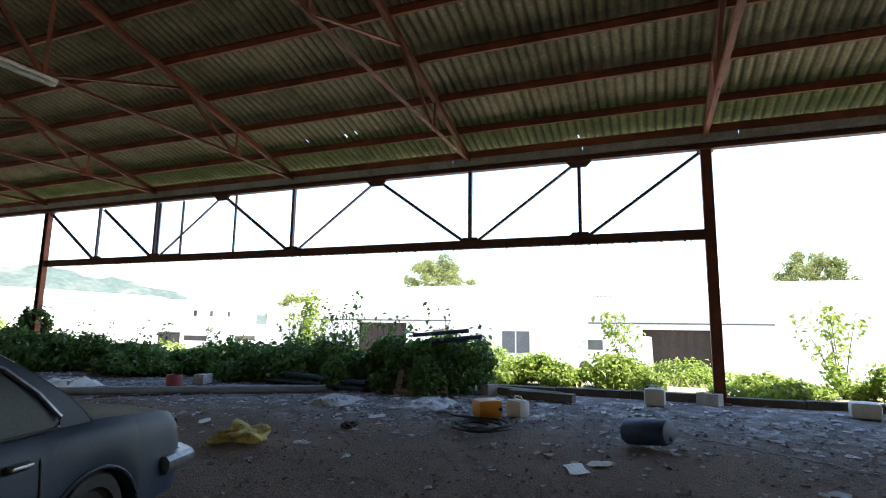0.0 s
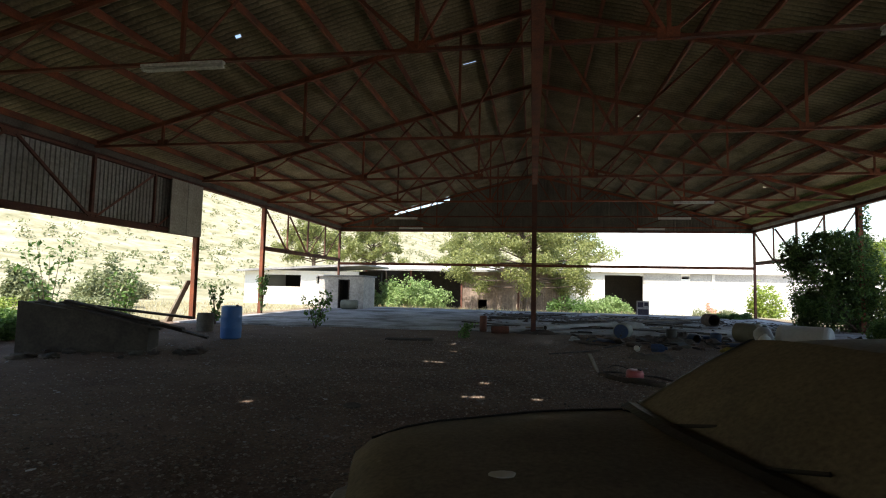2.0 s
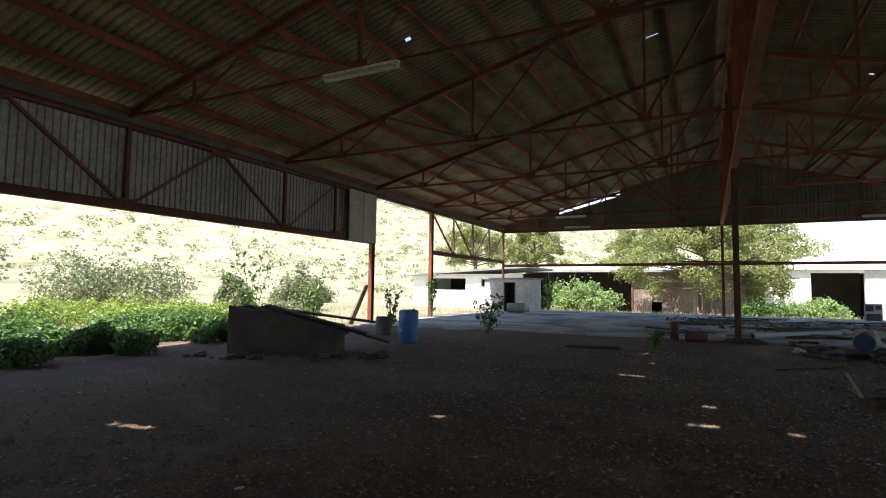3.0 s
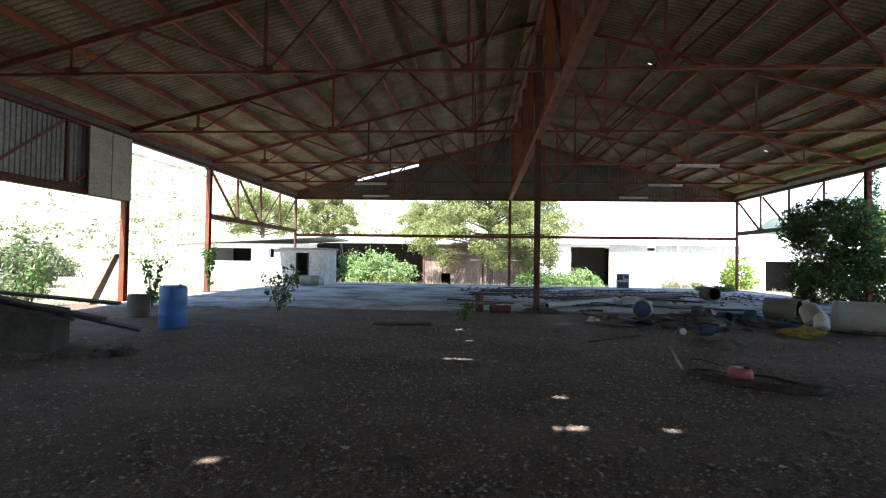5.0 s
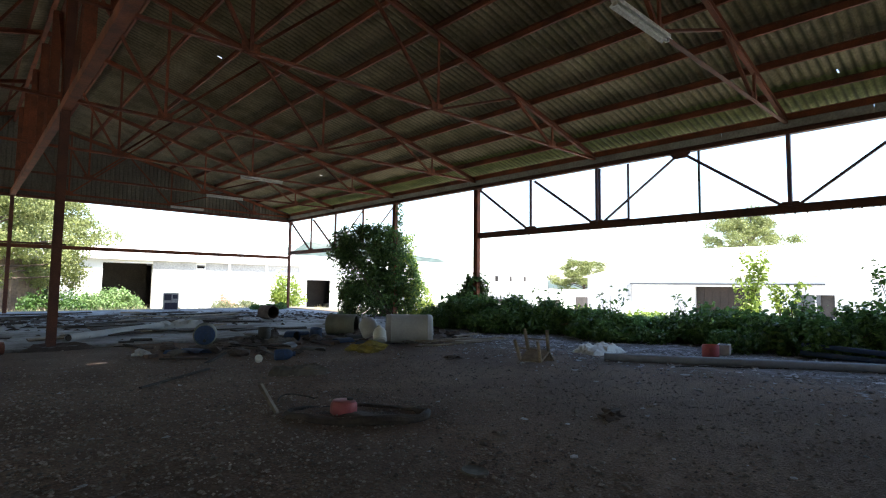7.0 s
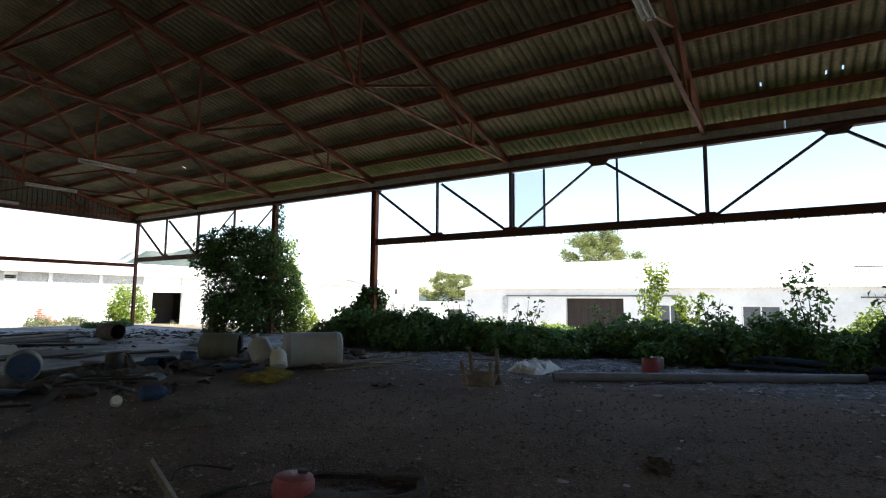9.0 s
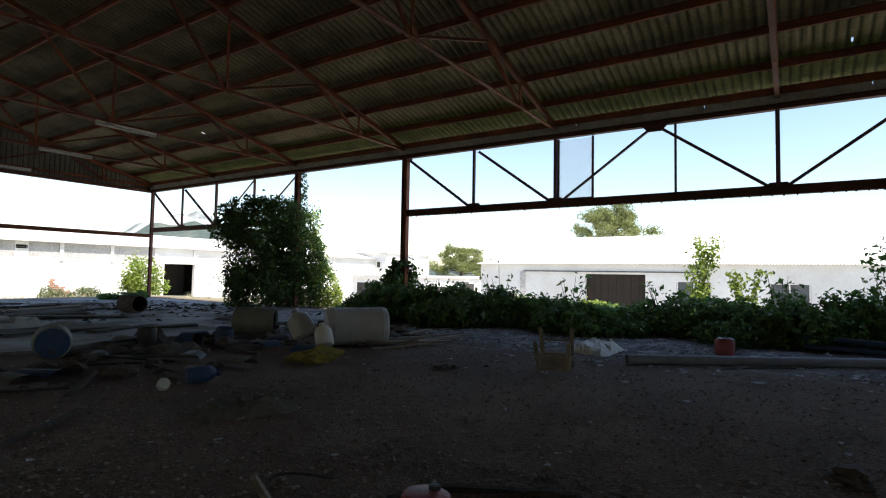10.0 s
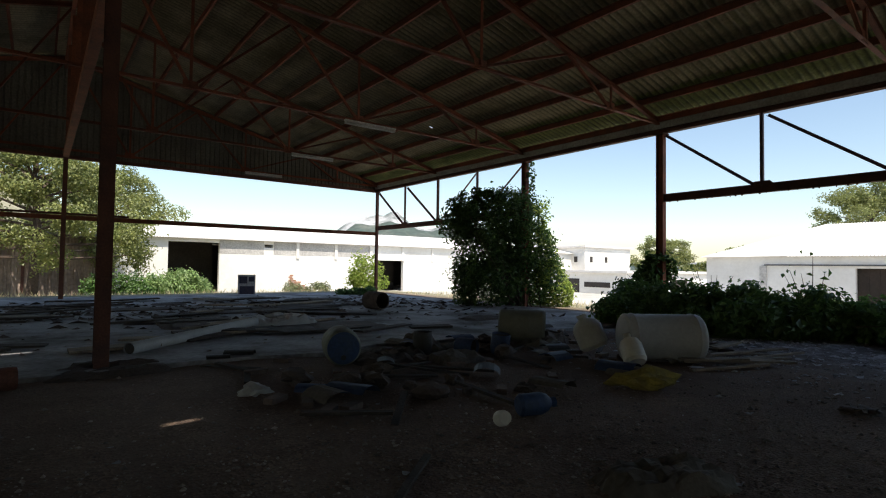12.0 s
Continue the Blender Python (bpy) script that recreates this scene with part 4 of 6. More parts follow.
def white_house(x0, y0, x1, y1, z0, z1, label, slits):
    t = thing("house", label, "house")
    part("wall", Geo().box(x0, y0, z0, x1, y1, z1), WHITEWASH, t)
    part("roof", Geo().cbox(x0 - 0.3, y0 - 0.3, z1, x1 + 0.3, y1 + 0.3, z1 + 0.25, 0.03), ROOF_PALE, t)
    for (a, z, w, h) in slits:
        part("window", Geo().box(a, y0 - 0.03, z, a + w, y0 + 0.02, z + h), VOID, t)
        part("window", Geo().box(x0 - 0.03, y0 + (a - x0) * 0.6 + 0.5, z, x0 + 0.02, y0 + (a - x0) * 0.6 + 0.5 + w, z + h), VOID, t)
    return t


white_house(39.5, 18.0, 49, 24.2, -2, 4.0, "plain white block-shaped house with small windows", [(40.5, 2.2, 0.5, 0.7), (43.5, 2.2, 0.5, 0.7)])
white_house(30, 6, 46, 15, -2, 1.0, "low white shed with a flat pale roof", [(32, -0.4, 3, 0.5), (38, -1.8, 3.0, 2.2)])
white_house(22, 40, 60, 58, -2, 3.2, "long white store with a pale roof", [(30, 0.5, 2.0, 1.0), (40, 0.5, 2.0, 1.0)])

# ---- plants ----


def bush(name, label, category, blobs, count, size, leaf, stem_count=20, group=""):
    t = thing(name, label, category, group=group)
    part("foliage", leaves(blobs, count, size), leaf, t)
    c = blobs[0][0]
    part("stems", stems(blobs, (c[0], c[1], land(c[0], c[1])), stem_count), BARK, t)
    return t


def clump(x, y, rx, ry, h, k=7):
    """Uneven ellipsoids resting on the ground."""
    out = []
    for i in range(k):
        a = random.uniform(0, 6.28)
        q = random.random() ** 0.5 * 0.75
        hh = h * random.uniform(0.5, 1.0) * (1 - 0.35 * q)
        px, py = x + rx * q * math.cos(a), y + ry * q * math.sin(a)
        for _ in range(2):
            f = random.uniform(0.18, 0.42)
            ox, oy, top = random.uniform(-0.2, 0.2) * rx, random.uniform(-0.2, 0.2) * ry, hh * random.uniform(0.7, 1.08)
            out.append(((px + ox, py + oy, land(px, py) + top * 0.48), (rx * f, ry * f * random.uniform(0.8, 1.2), top * 0.52)))
    return out


def dark_core(blobs):
    g = Geo()
    for i, (c, r) in enumerate(blobs):
        g.lump(c, (r[0] * 0.72, r[1] * 0.72, r[2] * 0.8), i, 0.5, 2)
    return g


for hx, hy, rx, ry, h, n in ((-1.2, -15.6, 1.3, 1.3, 1.15, 4500), (-0.9, -17.5, 1.5, 1.5, 1.15, 6500), (-0.6, -19.6, 1.5, 1.6, 0.95, 5500), (0.0, -21.6, 1.5, 1.6, 0.85, 5500), (0.1, -23.7, 1.5, 1.6, 1.0, 5500),
                             (0.1, -25.8, 1.4, 1.6, 1.15, 6000), (-0.3, -27.6, 1.2, 1.2, 1.0, 4500), (-0.4, -29.2, 1.25, 1.2, 1.45, 6500)):
    b = clump(hx, hy, rx, ry, h * 0.92, 12)
    for k in range(5):
        qx, qy, top = hx + random.uniform(-0.25, 0.25) * rx, hy + (k - 2) * 0.45 * ry, h * random.uniform(0.72, 1.0)
        b.append(((qx, qy, top * 0.48), (rx * random.uniform(0.4, 0.55), ry * 0.36, top * 0.5)))
    t = bush("hedge", "dense dark green bramble thicket along the open side", "bush", b, int(n * 2.9), 0.098, HEDGE_LEAF, 26, "bramble thicket")
    part("inner_growth", leaves([(c, (r[0] * 0.75, r[1] * 0.75, r[2] * 0.85)) for c, r in b], 2200, 0.2, shell=0.1), HEDGE_LEAF, t)
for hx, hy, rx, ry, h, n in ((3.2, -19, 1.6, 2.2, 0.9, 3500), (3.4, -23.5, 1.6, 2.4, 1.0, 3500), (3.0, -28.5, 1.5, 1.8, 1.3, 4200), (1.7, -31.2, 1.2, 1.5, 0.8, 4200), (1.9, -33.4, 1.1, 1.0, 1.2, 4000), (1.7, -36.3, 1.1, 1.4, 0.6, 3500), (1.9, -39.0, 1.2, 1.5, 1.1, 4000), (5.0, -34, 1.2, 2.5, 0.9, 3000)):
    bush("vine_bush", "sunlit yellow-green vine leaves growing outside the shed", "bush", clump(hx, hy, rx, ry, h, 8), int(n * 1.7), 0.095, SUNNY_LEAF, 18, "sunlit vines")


def sapling(x, y, h, label, leaf=HEDGE_LEAF, n=260, spread=0.5, size=0.13):
    t = thing("sapling", label, "plant", group="saplings")
    lf = []
    z0 = land(x, y)
    for i in range(5):
        a = random.uniform(0, 6.28)
        top = Vector((x + spread * math.cos(a) * random.uniform(0.3, 1), y + spread * math.sin(a) * random.uniform(0.3, 1), z0 + h * random.uniform(0.7, 1.0)))
        mid = Vector((x, y, z0)).lerp(top, 0.5) + Vector((0, 0, 0.1))
        part("stem", Geo().tube([(x, y, z0 - 0.05), mid, top], [0.014, 0.01, 0.004], 5), BARK, t)
        for s in np.linspace(0.08 if h < 1.1 else 0.25, 1, 7):
            p = Vector((x, y, z0)).lerp(top, s)
            lf.append(((p.x, p.y, p.z), (spread * (0.5 if h < 1.1 else 0.34), spread * (0.5 if h < 1.1 else 0.34), h * 0.1)))
    part("foliage", leaves(lf, n, size, shell=0.2), leaf, t)


for sx, sy, sh in ((-0.6, -16.6, 1.7), (-0.4, -18.6, 1.75), (-0.2, -20.5, 1.45), (0.3, -22.6, 1.4), (0.2, -25.0, 1.5), (-0.2, -28.3, 1.7), (-0.5, -29.5, 1.9)):
    sapling(sx, sy, sh, "thin bramble shoot standing out of the thicket", n=110, spread=0.55, size=0.11)
sapling(-0.1, -26.9, 2.15, "leafy young shrub rising out of the thicket", n=520, spread=0.75, size=0.1)
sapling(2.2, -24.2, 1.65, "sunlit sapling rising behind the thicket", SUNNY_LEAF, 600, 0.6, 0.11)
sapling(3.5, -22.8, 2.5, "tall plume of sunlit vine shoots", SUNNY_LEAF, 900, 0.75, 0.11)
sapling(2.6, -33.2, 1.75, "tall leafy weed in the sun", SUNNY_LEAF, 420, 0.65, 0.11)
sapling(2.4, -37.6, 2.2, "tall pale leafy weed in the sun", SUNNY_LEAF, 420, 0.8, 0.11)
sapling(-19.7, -16.3, 1.25, "small leafy weed growing at the slab's edge", n=230, spread=0.55, size=0.11)
sapling(-14.6, -17.5, 0.42, "small leafy weed growing in the earth floor", n=190, spread=0.45, size=0.085)
sapling(-23.4, -16.2, 1.5, "thin leafy shoot beside a steel post", n=120, spread=0.3)
sapling(-24.9, -10.3, 2.2, "leafy shoot climbing a steel post", n=260, spread=0.35)
sapling(-27.2, -19.0, 2.6, "thin branching shrub outside the shed", n=260, spread=0.9)
sapling(-26.5, -16.8, 2.3, "thin branching shrub outside the shed", n=240, spread=0.7)


def ivy_column():
    t = thing("ivy", "tall mass of dark ivy smothering a steel post", "ivy")
    b = [((-0.45, -9.2, 0.9), (1.15, 1.0, 1.1)), ((-1.2, -8.6, 0.9), (0.55, 0.55, 0.9)), ((-1.35, -8.5, 2.9), (0.6, 0.65, 0.65)), ((-0.4, -9.3, 2.1), (1.05, 0.95, 1.0)), ((-0.4, -9.4, 3.1), (1.05, 1.0, 0.8)), ((0.1, -9.9, 2.2), (0.8, 0.8, 1.4)),
         ((-1.45, -8.9, 3.45), (0.6, 0.5, 0.32)), ((-0.3, -9.5, 3.6), (0.95, 0.95, 0.5)), ((0.5, -9.9, 1.0), (0.8, 0.8, 1.0)), ((-1.2, -8.9, 1.6), (0.5, 0.6, 1.3)), ((0.05, -10.0, 4.5), (0.14, 0.14, 0.5))]
    b = [((-0.4 + (c[0] + 0.4) * 1.2, -9.3 + (c[1] + 9.3) * 1.15, c[2]), (k[0] * 1.1, k[1] * 1.1, k[2])) for c, k in b]
    rnd = random.Random(12)
    for i in range(34):
        a, z = rnd.uniform(0, 6.28), rnd.uniform(0.4, 3.9)
        k = rnd.uniform(0.16, 0.38)
        b.append(((-0.4 + 1.3 * math.cos(a) - 0.12 * z * (math.cos(a) < 0), -9.3 + 1.0 * math.sin(a), z), (k, k, k * 0.9)))
    for i in range(9):
        b.append(((rnd.uniform(-1.9, 0.3), -9.2 + rnd.uniform(-0.6, 0.6), rnd.uniform(3.7, 4.05)), (0.22, 0.22, rnd.uniform(0.12, 0.26))))
    part("foliage", leaves(b, 36000, 0.095), IVY_LEAF, t)
    part("inner_growth", leaves([(c, (r[0] * 0.8, r[1] * 0.8, r[2] * 0.85)) for c, r in b[:4]], 1500, 0.2, shell=0.05), IVY_LEAF, t)
    part("stems", stems(b, (0, -9.9, 0), 45, 0.02), BARK, t)
    # Outer edge of the ivy in the brighter leaf, painting the sun on it.
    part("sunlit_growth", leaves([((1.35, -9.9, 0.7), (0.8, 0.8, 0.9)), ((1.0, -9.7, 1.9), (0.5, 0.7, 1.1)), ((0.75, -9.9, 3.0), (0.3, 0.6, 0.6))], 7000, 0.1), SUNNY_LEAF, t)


ivy_column()
b = [((-0.1, -14.7, 0.65), (0.65, 0.7, 0.7)), ((0.0, -14.9, 1.3), (0.42, 0.45, 0.45))]
bush("ivy", "ivy climbing the foot of a steel post", "ivy", b, 4500, 0.12, IVY_LEAF, 20)
bush("shrub", "bright shrub beside the far corner post", "bush", clump(3.2, 6.5, 1.5, 1.5, 2.9, 9), 5000, 0.14, SUNNY_LEAF, 20)
bush("shrub", "low dark weeds at the slab's far edge", "bush", clump(-1.2, -1.0, 1.1, 0.9, 0.6, 6), 1600, 0.11, HEDGE_LEAF, 10)
bush("shrub", "low pale bush in front of the white wall", "bush", clump(1.6, 12.5, 1.8, 1.0, 1.5, 7), 3500, 0.12, SCRUB_LEAF, 12)
bush("fig_tree", "large pale-green fig bush in front of a dark opening", "bush", clump(-22.8, 9.5, 3.2, 2.2, 3.6, 16), 17000, 0.16, FIG_LEAF, 40)
bush("shrub", "green bush beside the dark doorway", "bush", clump(-6.7, 12.0, 2.4, 1.3, 2.6, 10), 8000, 0.14, FIG_LEAF, 24)
bush("shrub", "green bush below the pine", "bush", clump(-9.6, 11.5, 2.2, 1.2, 1.9, 9), 4200, 0.15, HEDGE_LEAF, 20)
for bx, by, rx, h, lf in ((-24.9, -27.6, 1.1, 0.75, HEDGE_LEAF), (-24.7, -25.7, 1.2, 0.8, HEDGE_LEAF), (-25.2, -22.6, 1.3, 0.95, HEDGE_LEAF), (-25.0, -30.2, 1.4, 0.8, HEDGE_LEAF), (-26.6, -26.5, 1.5, 0.95, HEDGE_LEAF), (-25.6, -19.8, 1.1, 0.9, HEDGE_LEAF), (-26.2, -33, 1.6, 0.9, HEDGE_LEAF), (-29.5, -25.5, 2.8, 1.15, HEDGE_LEAF), (-28.0, -22.0, 1.9, 1.05, HEDGE_LEAF), (-27.4, -18.8, 1.5, 1.0, HEDGE_LEAF), (-32.5, -22, 2.6, 1.3, SUNNY_LEAF), (-33, -17.5, 2.4, 1.5, SUNNY_LEAF), (-30, -14.5, 1.8, 1.4, SCRUB_LEAF), (-28.5, -29, 2.4, 1.1, HEDGE_LEAF)):
    bush("shrub", "low green bushes outside the open side", "bush", clump(bx, by, rx, rx, h * 0.9, 9), 6000, 0.1, lf, 14, "outside bushes")
for bx, by, rx, h in ((-41.5, -14.3, 4.3, 4.0), (-39.8, -8.6, 1.5, 2.5), (-34.4, -8.7, 1.7, 2.8), (-52, -24, 4.0, 3.8), (-50, -32, 4.0, 3.5), (-45, 6, 3, 3.2)):
    bush("bush", "large grey-green bush on dry ground", "bush", clump(bx, by, rx, rx, h, 13), 9000, 0.17, SCRUB_LEAF, 24, "far bushes")


def pine(x, y, z0, h, spread, label, n=9000, size=0.3, low=0.45):
    t = thing("pine_tree", label, "tree", group="pines")
    g = Geo().tube([(x, y, z0 - 0.3), (x + 0.2, y, z0 + h * 0.4), (x - 0.1, y + 0.2, z0 + h * 0.92)], [0.32, 0.22, 0.06], 9)
    blobs = []
    for i in range(34):
        a = i * 2.4
        f = low + (1 - low) * ((i + 0.5) / 34)
        r = spread * (1.12 - 0.75 * ((f - low) / (1 - low)) ** 1.6) * random.uniform(0.45, 1.0)
        p = Vector((x + r * math.cos(a), y + r * math.sin(a), z0 + h * f + random.uniform(-0.3, 0.3)))
        g.tube([(x, y, z0 + h * f * 0.85), p.lerp(Vector((x, y, p.z)), 0.4) + Vector((0, 0, -0.2)), p], [0.09, 0.06, 0.02], 5)
        for _ in range(2):
            blobs.append(((p.x + random.uniform(-0.7, 0.7), p.y + random.uniform(-0.7, 0.7), p.z + random.uniform(-0.6, 0.6)), (spread * random.uniform(0.13, 0.24), spread * random.uniform(0.13, 0.24), h * random.uniform(0.05, 0.09))))
    part("trunk", g, BARK, t)
    part("crown", leaves(blobs, int(n * 3.2), size * 0.5, shell=0.25), PINE_LEAF, t)


pine(-13.5, 15.5, -1.0, 9.2, 6.2, "broad sunlit pine with drooping branches before the shed", 17000, 0.3, 0.3)
pine(-9.0, 27.0, -1.0, 9.5, 5.0, "pine rising behind the rusted shed", 9000, 0.32)
pine(-20.0, 30.0, -1.0, 9.0, 4.5, "pine rising behind the open shed", 8000, 0.32)
pine(-40, 30, 1.0, 8, 4.5, "rounded pine behind the outbuilding", 7000, 0.35)
pine(-33, 33, 1.0, 8, 4.0, "rounded pine behind the outbuilding", 6000, 0.35)
pine(62, -4.5, -1.0, 12.0, 6.2, "pine crown showing above the warehouse roof", 9000, 0.4)
pine(66, 23, -2.0, 8.0, 6.0, "round pine among white buildings", 8000, 0.4, 0.3)
pine(70, 14, -2.0, 6.2, 5.0, "round pine among white buildings", 6000, 0.4, 0.3)
pine(62, -52, -1.0, 11.0, 5.0, "round pine behind the warehouse", 8000, 0.4)


def hill_scrub():
    blobs = []
    for i in range(5200):
        a = radians(random.uniform(5, 95))
        r = 65 + 265 * random.random() ** 0.8
        x, y = -12 - r * math.sin(a), -25 + r * math.cos(a)
        if noise.noise(Vector((x * 0.03, y * 0.03, 4))) < random.uniform(-0.5, 0.15):
            continue
        s = random.uniform(0.3, 1.0) * (1 + r / 260)
        blobs.append(((x, y, land(x, y) + s * 0.3), (s, s, s * 0.6)))
    return leaves(blobs, 90000, 0.42, shell=0.3)


single("hillside_scrub", hill_scrub(), SCRUB_LEAF, "grey-green scrub dotted over the dry hillside", "scrub", kind="stuff")


def grass():
    g = Geo()
    for i in range(17000):
        side = random.random()
        if side < 0.45:
            x, y = random.uniform(-40, -26), random.uniform(-34, 0)
        elif side < 0.75:
            x, y = random.uniform(-30, 2), random.uniform(2.5, 19)
        else:
            x, y = random.uniform(1.2, 9), random.uniform(-42, 0)
        h = random.uniform(0.08, 0.3)
        a = random.uniform(0, 6.28)
        dx, dy = 0.014 * math.cos(a), 0.014 * math.sin(a)
        z = land(x, y)
        lx, ly = random.uniform(-.15, .15), random.uniform(-.15, .15)
        g.add([(x - dx, y - dy, z), (x + dx, y + dy, z), (x + lx, y + ly, z + h)], [(0, 1, 2)])
    return g


single("dry_grass", grass(), DRY_GRASS, "dry straw-coloured grass outside the shed", "grass", kind="stuff")

# ---- the car ----


def interp(x, pts):
    for (a, p), (b, q) in zip(pts, pts[1:]):
        if x <= b:
            s = (x - a) / (b - a)
            s = s * s * (3 - 2 * s) * 0.5 + s * 0.5
            return p + (q - p) * s
    return pts[-1][1]


WHEELS = (1.42, -1.52)
DECK = [(-2.5, 0.67), (-2.42, 0.745), (-2.2, 0.79), (-1.55, 0.835), (-1.0, 0.845), (0.9, 0.845), (1.3, 0.84), (1.9, 0.80), (2.22, 0.755), (2.33, 0.68)]
WIDTH = [(-2.5, 0.70), (-2.35, 0.77), (-1.9, 0.82), (0.0, 0.85), (1.5, 0.83), (2.1, 0.79), (2.33, 0.70)]


def sill(x):
    z = 0.24
    for w in WHEELS:
        d = abs(x - w)
        if d < 0.36:
            z = max(z, 0.24 + math.sqrt(max(0.0, 0.36 ** 2 - d * d)) * 0.92)
    return z


def body_section(x, side, upto):
    """Half of the lower body from sill to shoulder, or on over the deck to the middle line."""
    w, zt, zb = interp(x, WIDTH), interp(x, DECK), sill(x)
    pts = [(w - 0.10, zb - 0.02), (w - 0.012, zb)]
    for s, o in ((0.25, 0.005), (0.5, 0.0), (0.7, -0.008), (0.86, -0.02), (0.95, -0.045)):
        pts.append((w + o, zb + (zt - 0.02 - zb) * s))
    pts.append((w - 0.085, zt - 0.004))
    if upto == "side":
        return [(x, side * a, z) for a, z in pts]
    top = [(w - 0.085, zt - 0.004)]
    for f in (0.8, 0.5, 0.2, 0.0):
        top.append(((w - 0.085) * f, zt + 0.035 * (1 - f * f) + (0.012 if 0.3 < f < 0.6 and x > 1 else 0)))
    return [(x, side * a, z) for a, z in top]


def car():
    t = thing("car", "abandoned blue saloon car thick with brown dust", "car", m=pose(-11.01, -30.56, 0, 0, 0, 196))
    xs = sorted(set([round(v, 3) for v in np.linspace(-2.5, 2.33, 64)] + [w + d for w in WHEELS for d in (-0.36, -0.335, 0.335, 0.36)]))
    for side in (1, -1):
        part("side_panel", Geo().grid([body_section(x, side, "side") for x in xs], flip=side > 0), CAR_PAINT, t, smooth=True)
    hood_xs = [x for x in xs if x >= 0.88]
    boot_xs = [x for x in xs if x <= -1.28]
    mid_xs = [x for x in xs if -1.3 <= x <= 0.92]

    def deck(xs_, lift=0.0):
        g = Geo()
        for side in (1, -1):
            g.grid([[(x, y, z + lift) for x, y, z in body_section(x, side, "top")] for x in xs_], flip=side > 0)
        return g
    part("bonnet", deck(hood_xs), CAR_DUST, t, "bonnet covered in brown dust", smooth=True)
    part("boot_lid", deck(boot_xs), CAR_DUST, t, "boot lid covered in brown dust", smooth=True)
    part("floor_pan", Geo().grid([[(x, y, 0.26) for y in (-0.74, 0, 0.74)] for x in (-2.3, 0, 2.2)]), TRIM_BLACK, t)
    # ends
    for x0, s in ((2.33, 1), (-2.5, -1)):
        w, zt = interp(x0, WIDTH), interp(x0, DECK)
        g = Geo().grid([[(x0, -w + 0.03 + (2 * w - 0.06) * i / 8, z) for i in range(9)] for z in (0.26, 0.45, zt + 0.01)], flip=s > 0)
        part("front_panel" if s > 0 else "tail_panel", g, CAR_PAINT if s < 0 else TRIM_BLACK, t)
        g = Geo()
        outline = [(-0.05, -0.06), (0.035, -0.055), (0.055, -0.02), (0.055, 0.03), (0.03, 0.06), (-0.05, 0.06)]
        pts = [(x0 - s * 0.35, 0.80), (x0 - s * 0.06, 0.80), (x0 + s * 0.055, 0.66), (x0 + s * 0.09, 0.3), (x0 + s * 0.09, -0.3), (x0 + s * 0.055, -0.66), (x0 - s * 0.06, -0.80), (x0 - s * 0.35, -0.80)]
        rows = []
        for i, (px, py) in enumerate(pts):
            a, b = pts[max(i - 1, 0)], pts[min(i + 1, len(pts) - 1)]
            d = Vector((b[0] - a[0], b[1] - a[1], 0)).normalized()
            nrm = Vector((d.y, -d.x, 0)) * (-s)
            rows.append([Vector((px, py, 0.43)) + nrm * o + Vector((0, 0, h)) for o, h in outline + outline[:1]])
        g.grid(rows, flip=s < 0)
        g.add(rows[0][:-1], [tuple(range(6))]).add(rows[-1][:-1], [tuple(range(5, -1, -1))])
        part("bumper", g, CHROME, t, "dull chrome bumper", smooth=True)
    for side in (1, -1):
        g = Geo().lathe([(0.0, 0.0), (0.075, 0.0), (0.085, 0.03), (0.0, 0.035)], 20, Matrix.Translation((2.31, side * 0.52, 0.58)) @ Matrix.Rotation(radians(90), 4, "Y"), False)
        part("headlight", g, CHROME, t, smooth=True)
        part("tail_light", Geo().cbox(-2.525, side * 0.58 - 0.12, 0.5, -2.49, side * 0.58 + 0.1, 0.62, 0.01), RED_PLASTIC, t)
    # cabin: base and roof outlines
    zr, zbelt = 1.275, 0.83
    bx0, bx1, rx0, rx1, wb, wr = 0.86, -1.51, 0.26, -0.98, 0.765, 0.57

    def side_pt(x, s):
        """A point on the leaning cabin side: s from belt (0) to roof gutter (1)."""
        lo, hi = zbelt, 1.225
        bow = 0.035 * math.sin(math.pi * min(max(s, 0), 1))
        return (x, wb + (wr + 0.035 - wb) * s + bow, lo + (hi - lo) * s)

    roof_rows_ = []
    for i in range(11):
        f = i / 10
        x = rx0 + 0.10 + (rx1 - 0.12 - rx0 - 0.10) * f
        edge = 1 - abs(2 * f - 1) ** 4
        zc = zr - 0.028 * (1 - edge) - 0.02 * (2 * f - 1) ** 2 * (1 if f > 0.5 else 0.6)
        w = wr + 0.035 - 0.02 * (1 - edge)
        row = []
        for k in range(13):
            a = -1 + 2 * k / 12
            row.append((x, w * a, zc - 0.045 * abs(a) ** 3 - (0.012 if abs(a) == 1 else 0)))
        roof_rows_.append(row)
    part("roof", Geo().grid(roof_rows_), CAR_DUST, t, "roof covered in brown dust", smooth=True)

    def screen(xa, za, wa, xb, zb_, wbb, bow, name, material, label):
        rows = []
        for i in range(7):
            s = i / 6
            row = []
            for k in range(11):
                a = -1 + 2 * k / 10
                x = xa + (xb - xa) * s - bow * a * a * (1 - 0.5 * s)
                row.append((x, (wa + (wbb - wa) * s) * a, za + (zb_ - za) * s + 0.02 * math.sin(math.pi * s) - 0.03 * s * abs(a) ** 3))
            rows.append(row)
        part(name, Geo().grid(rows), material, t, label, smooth=True)
    screen(0.97, 0.85, 0.765, 0.355, 1.258, 0.60, 0.09, "windscreen", CAR_DUST, "windscreen opaque with brown dust")
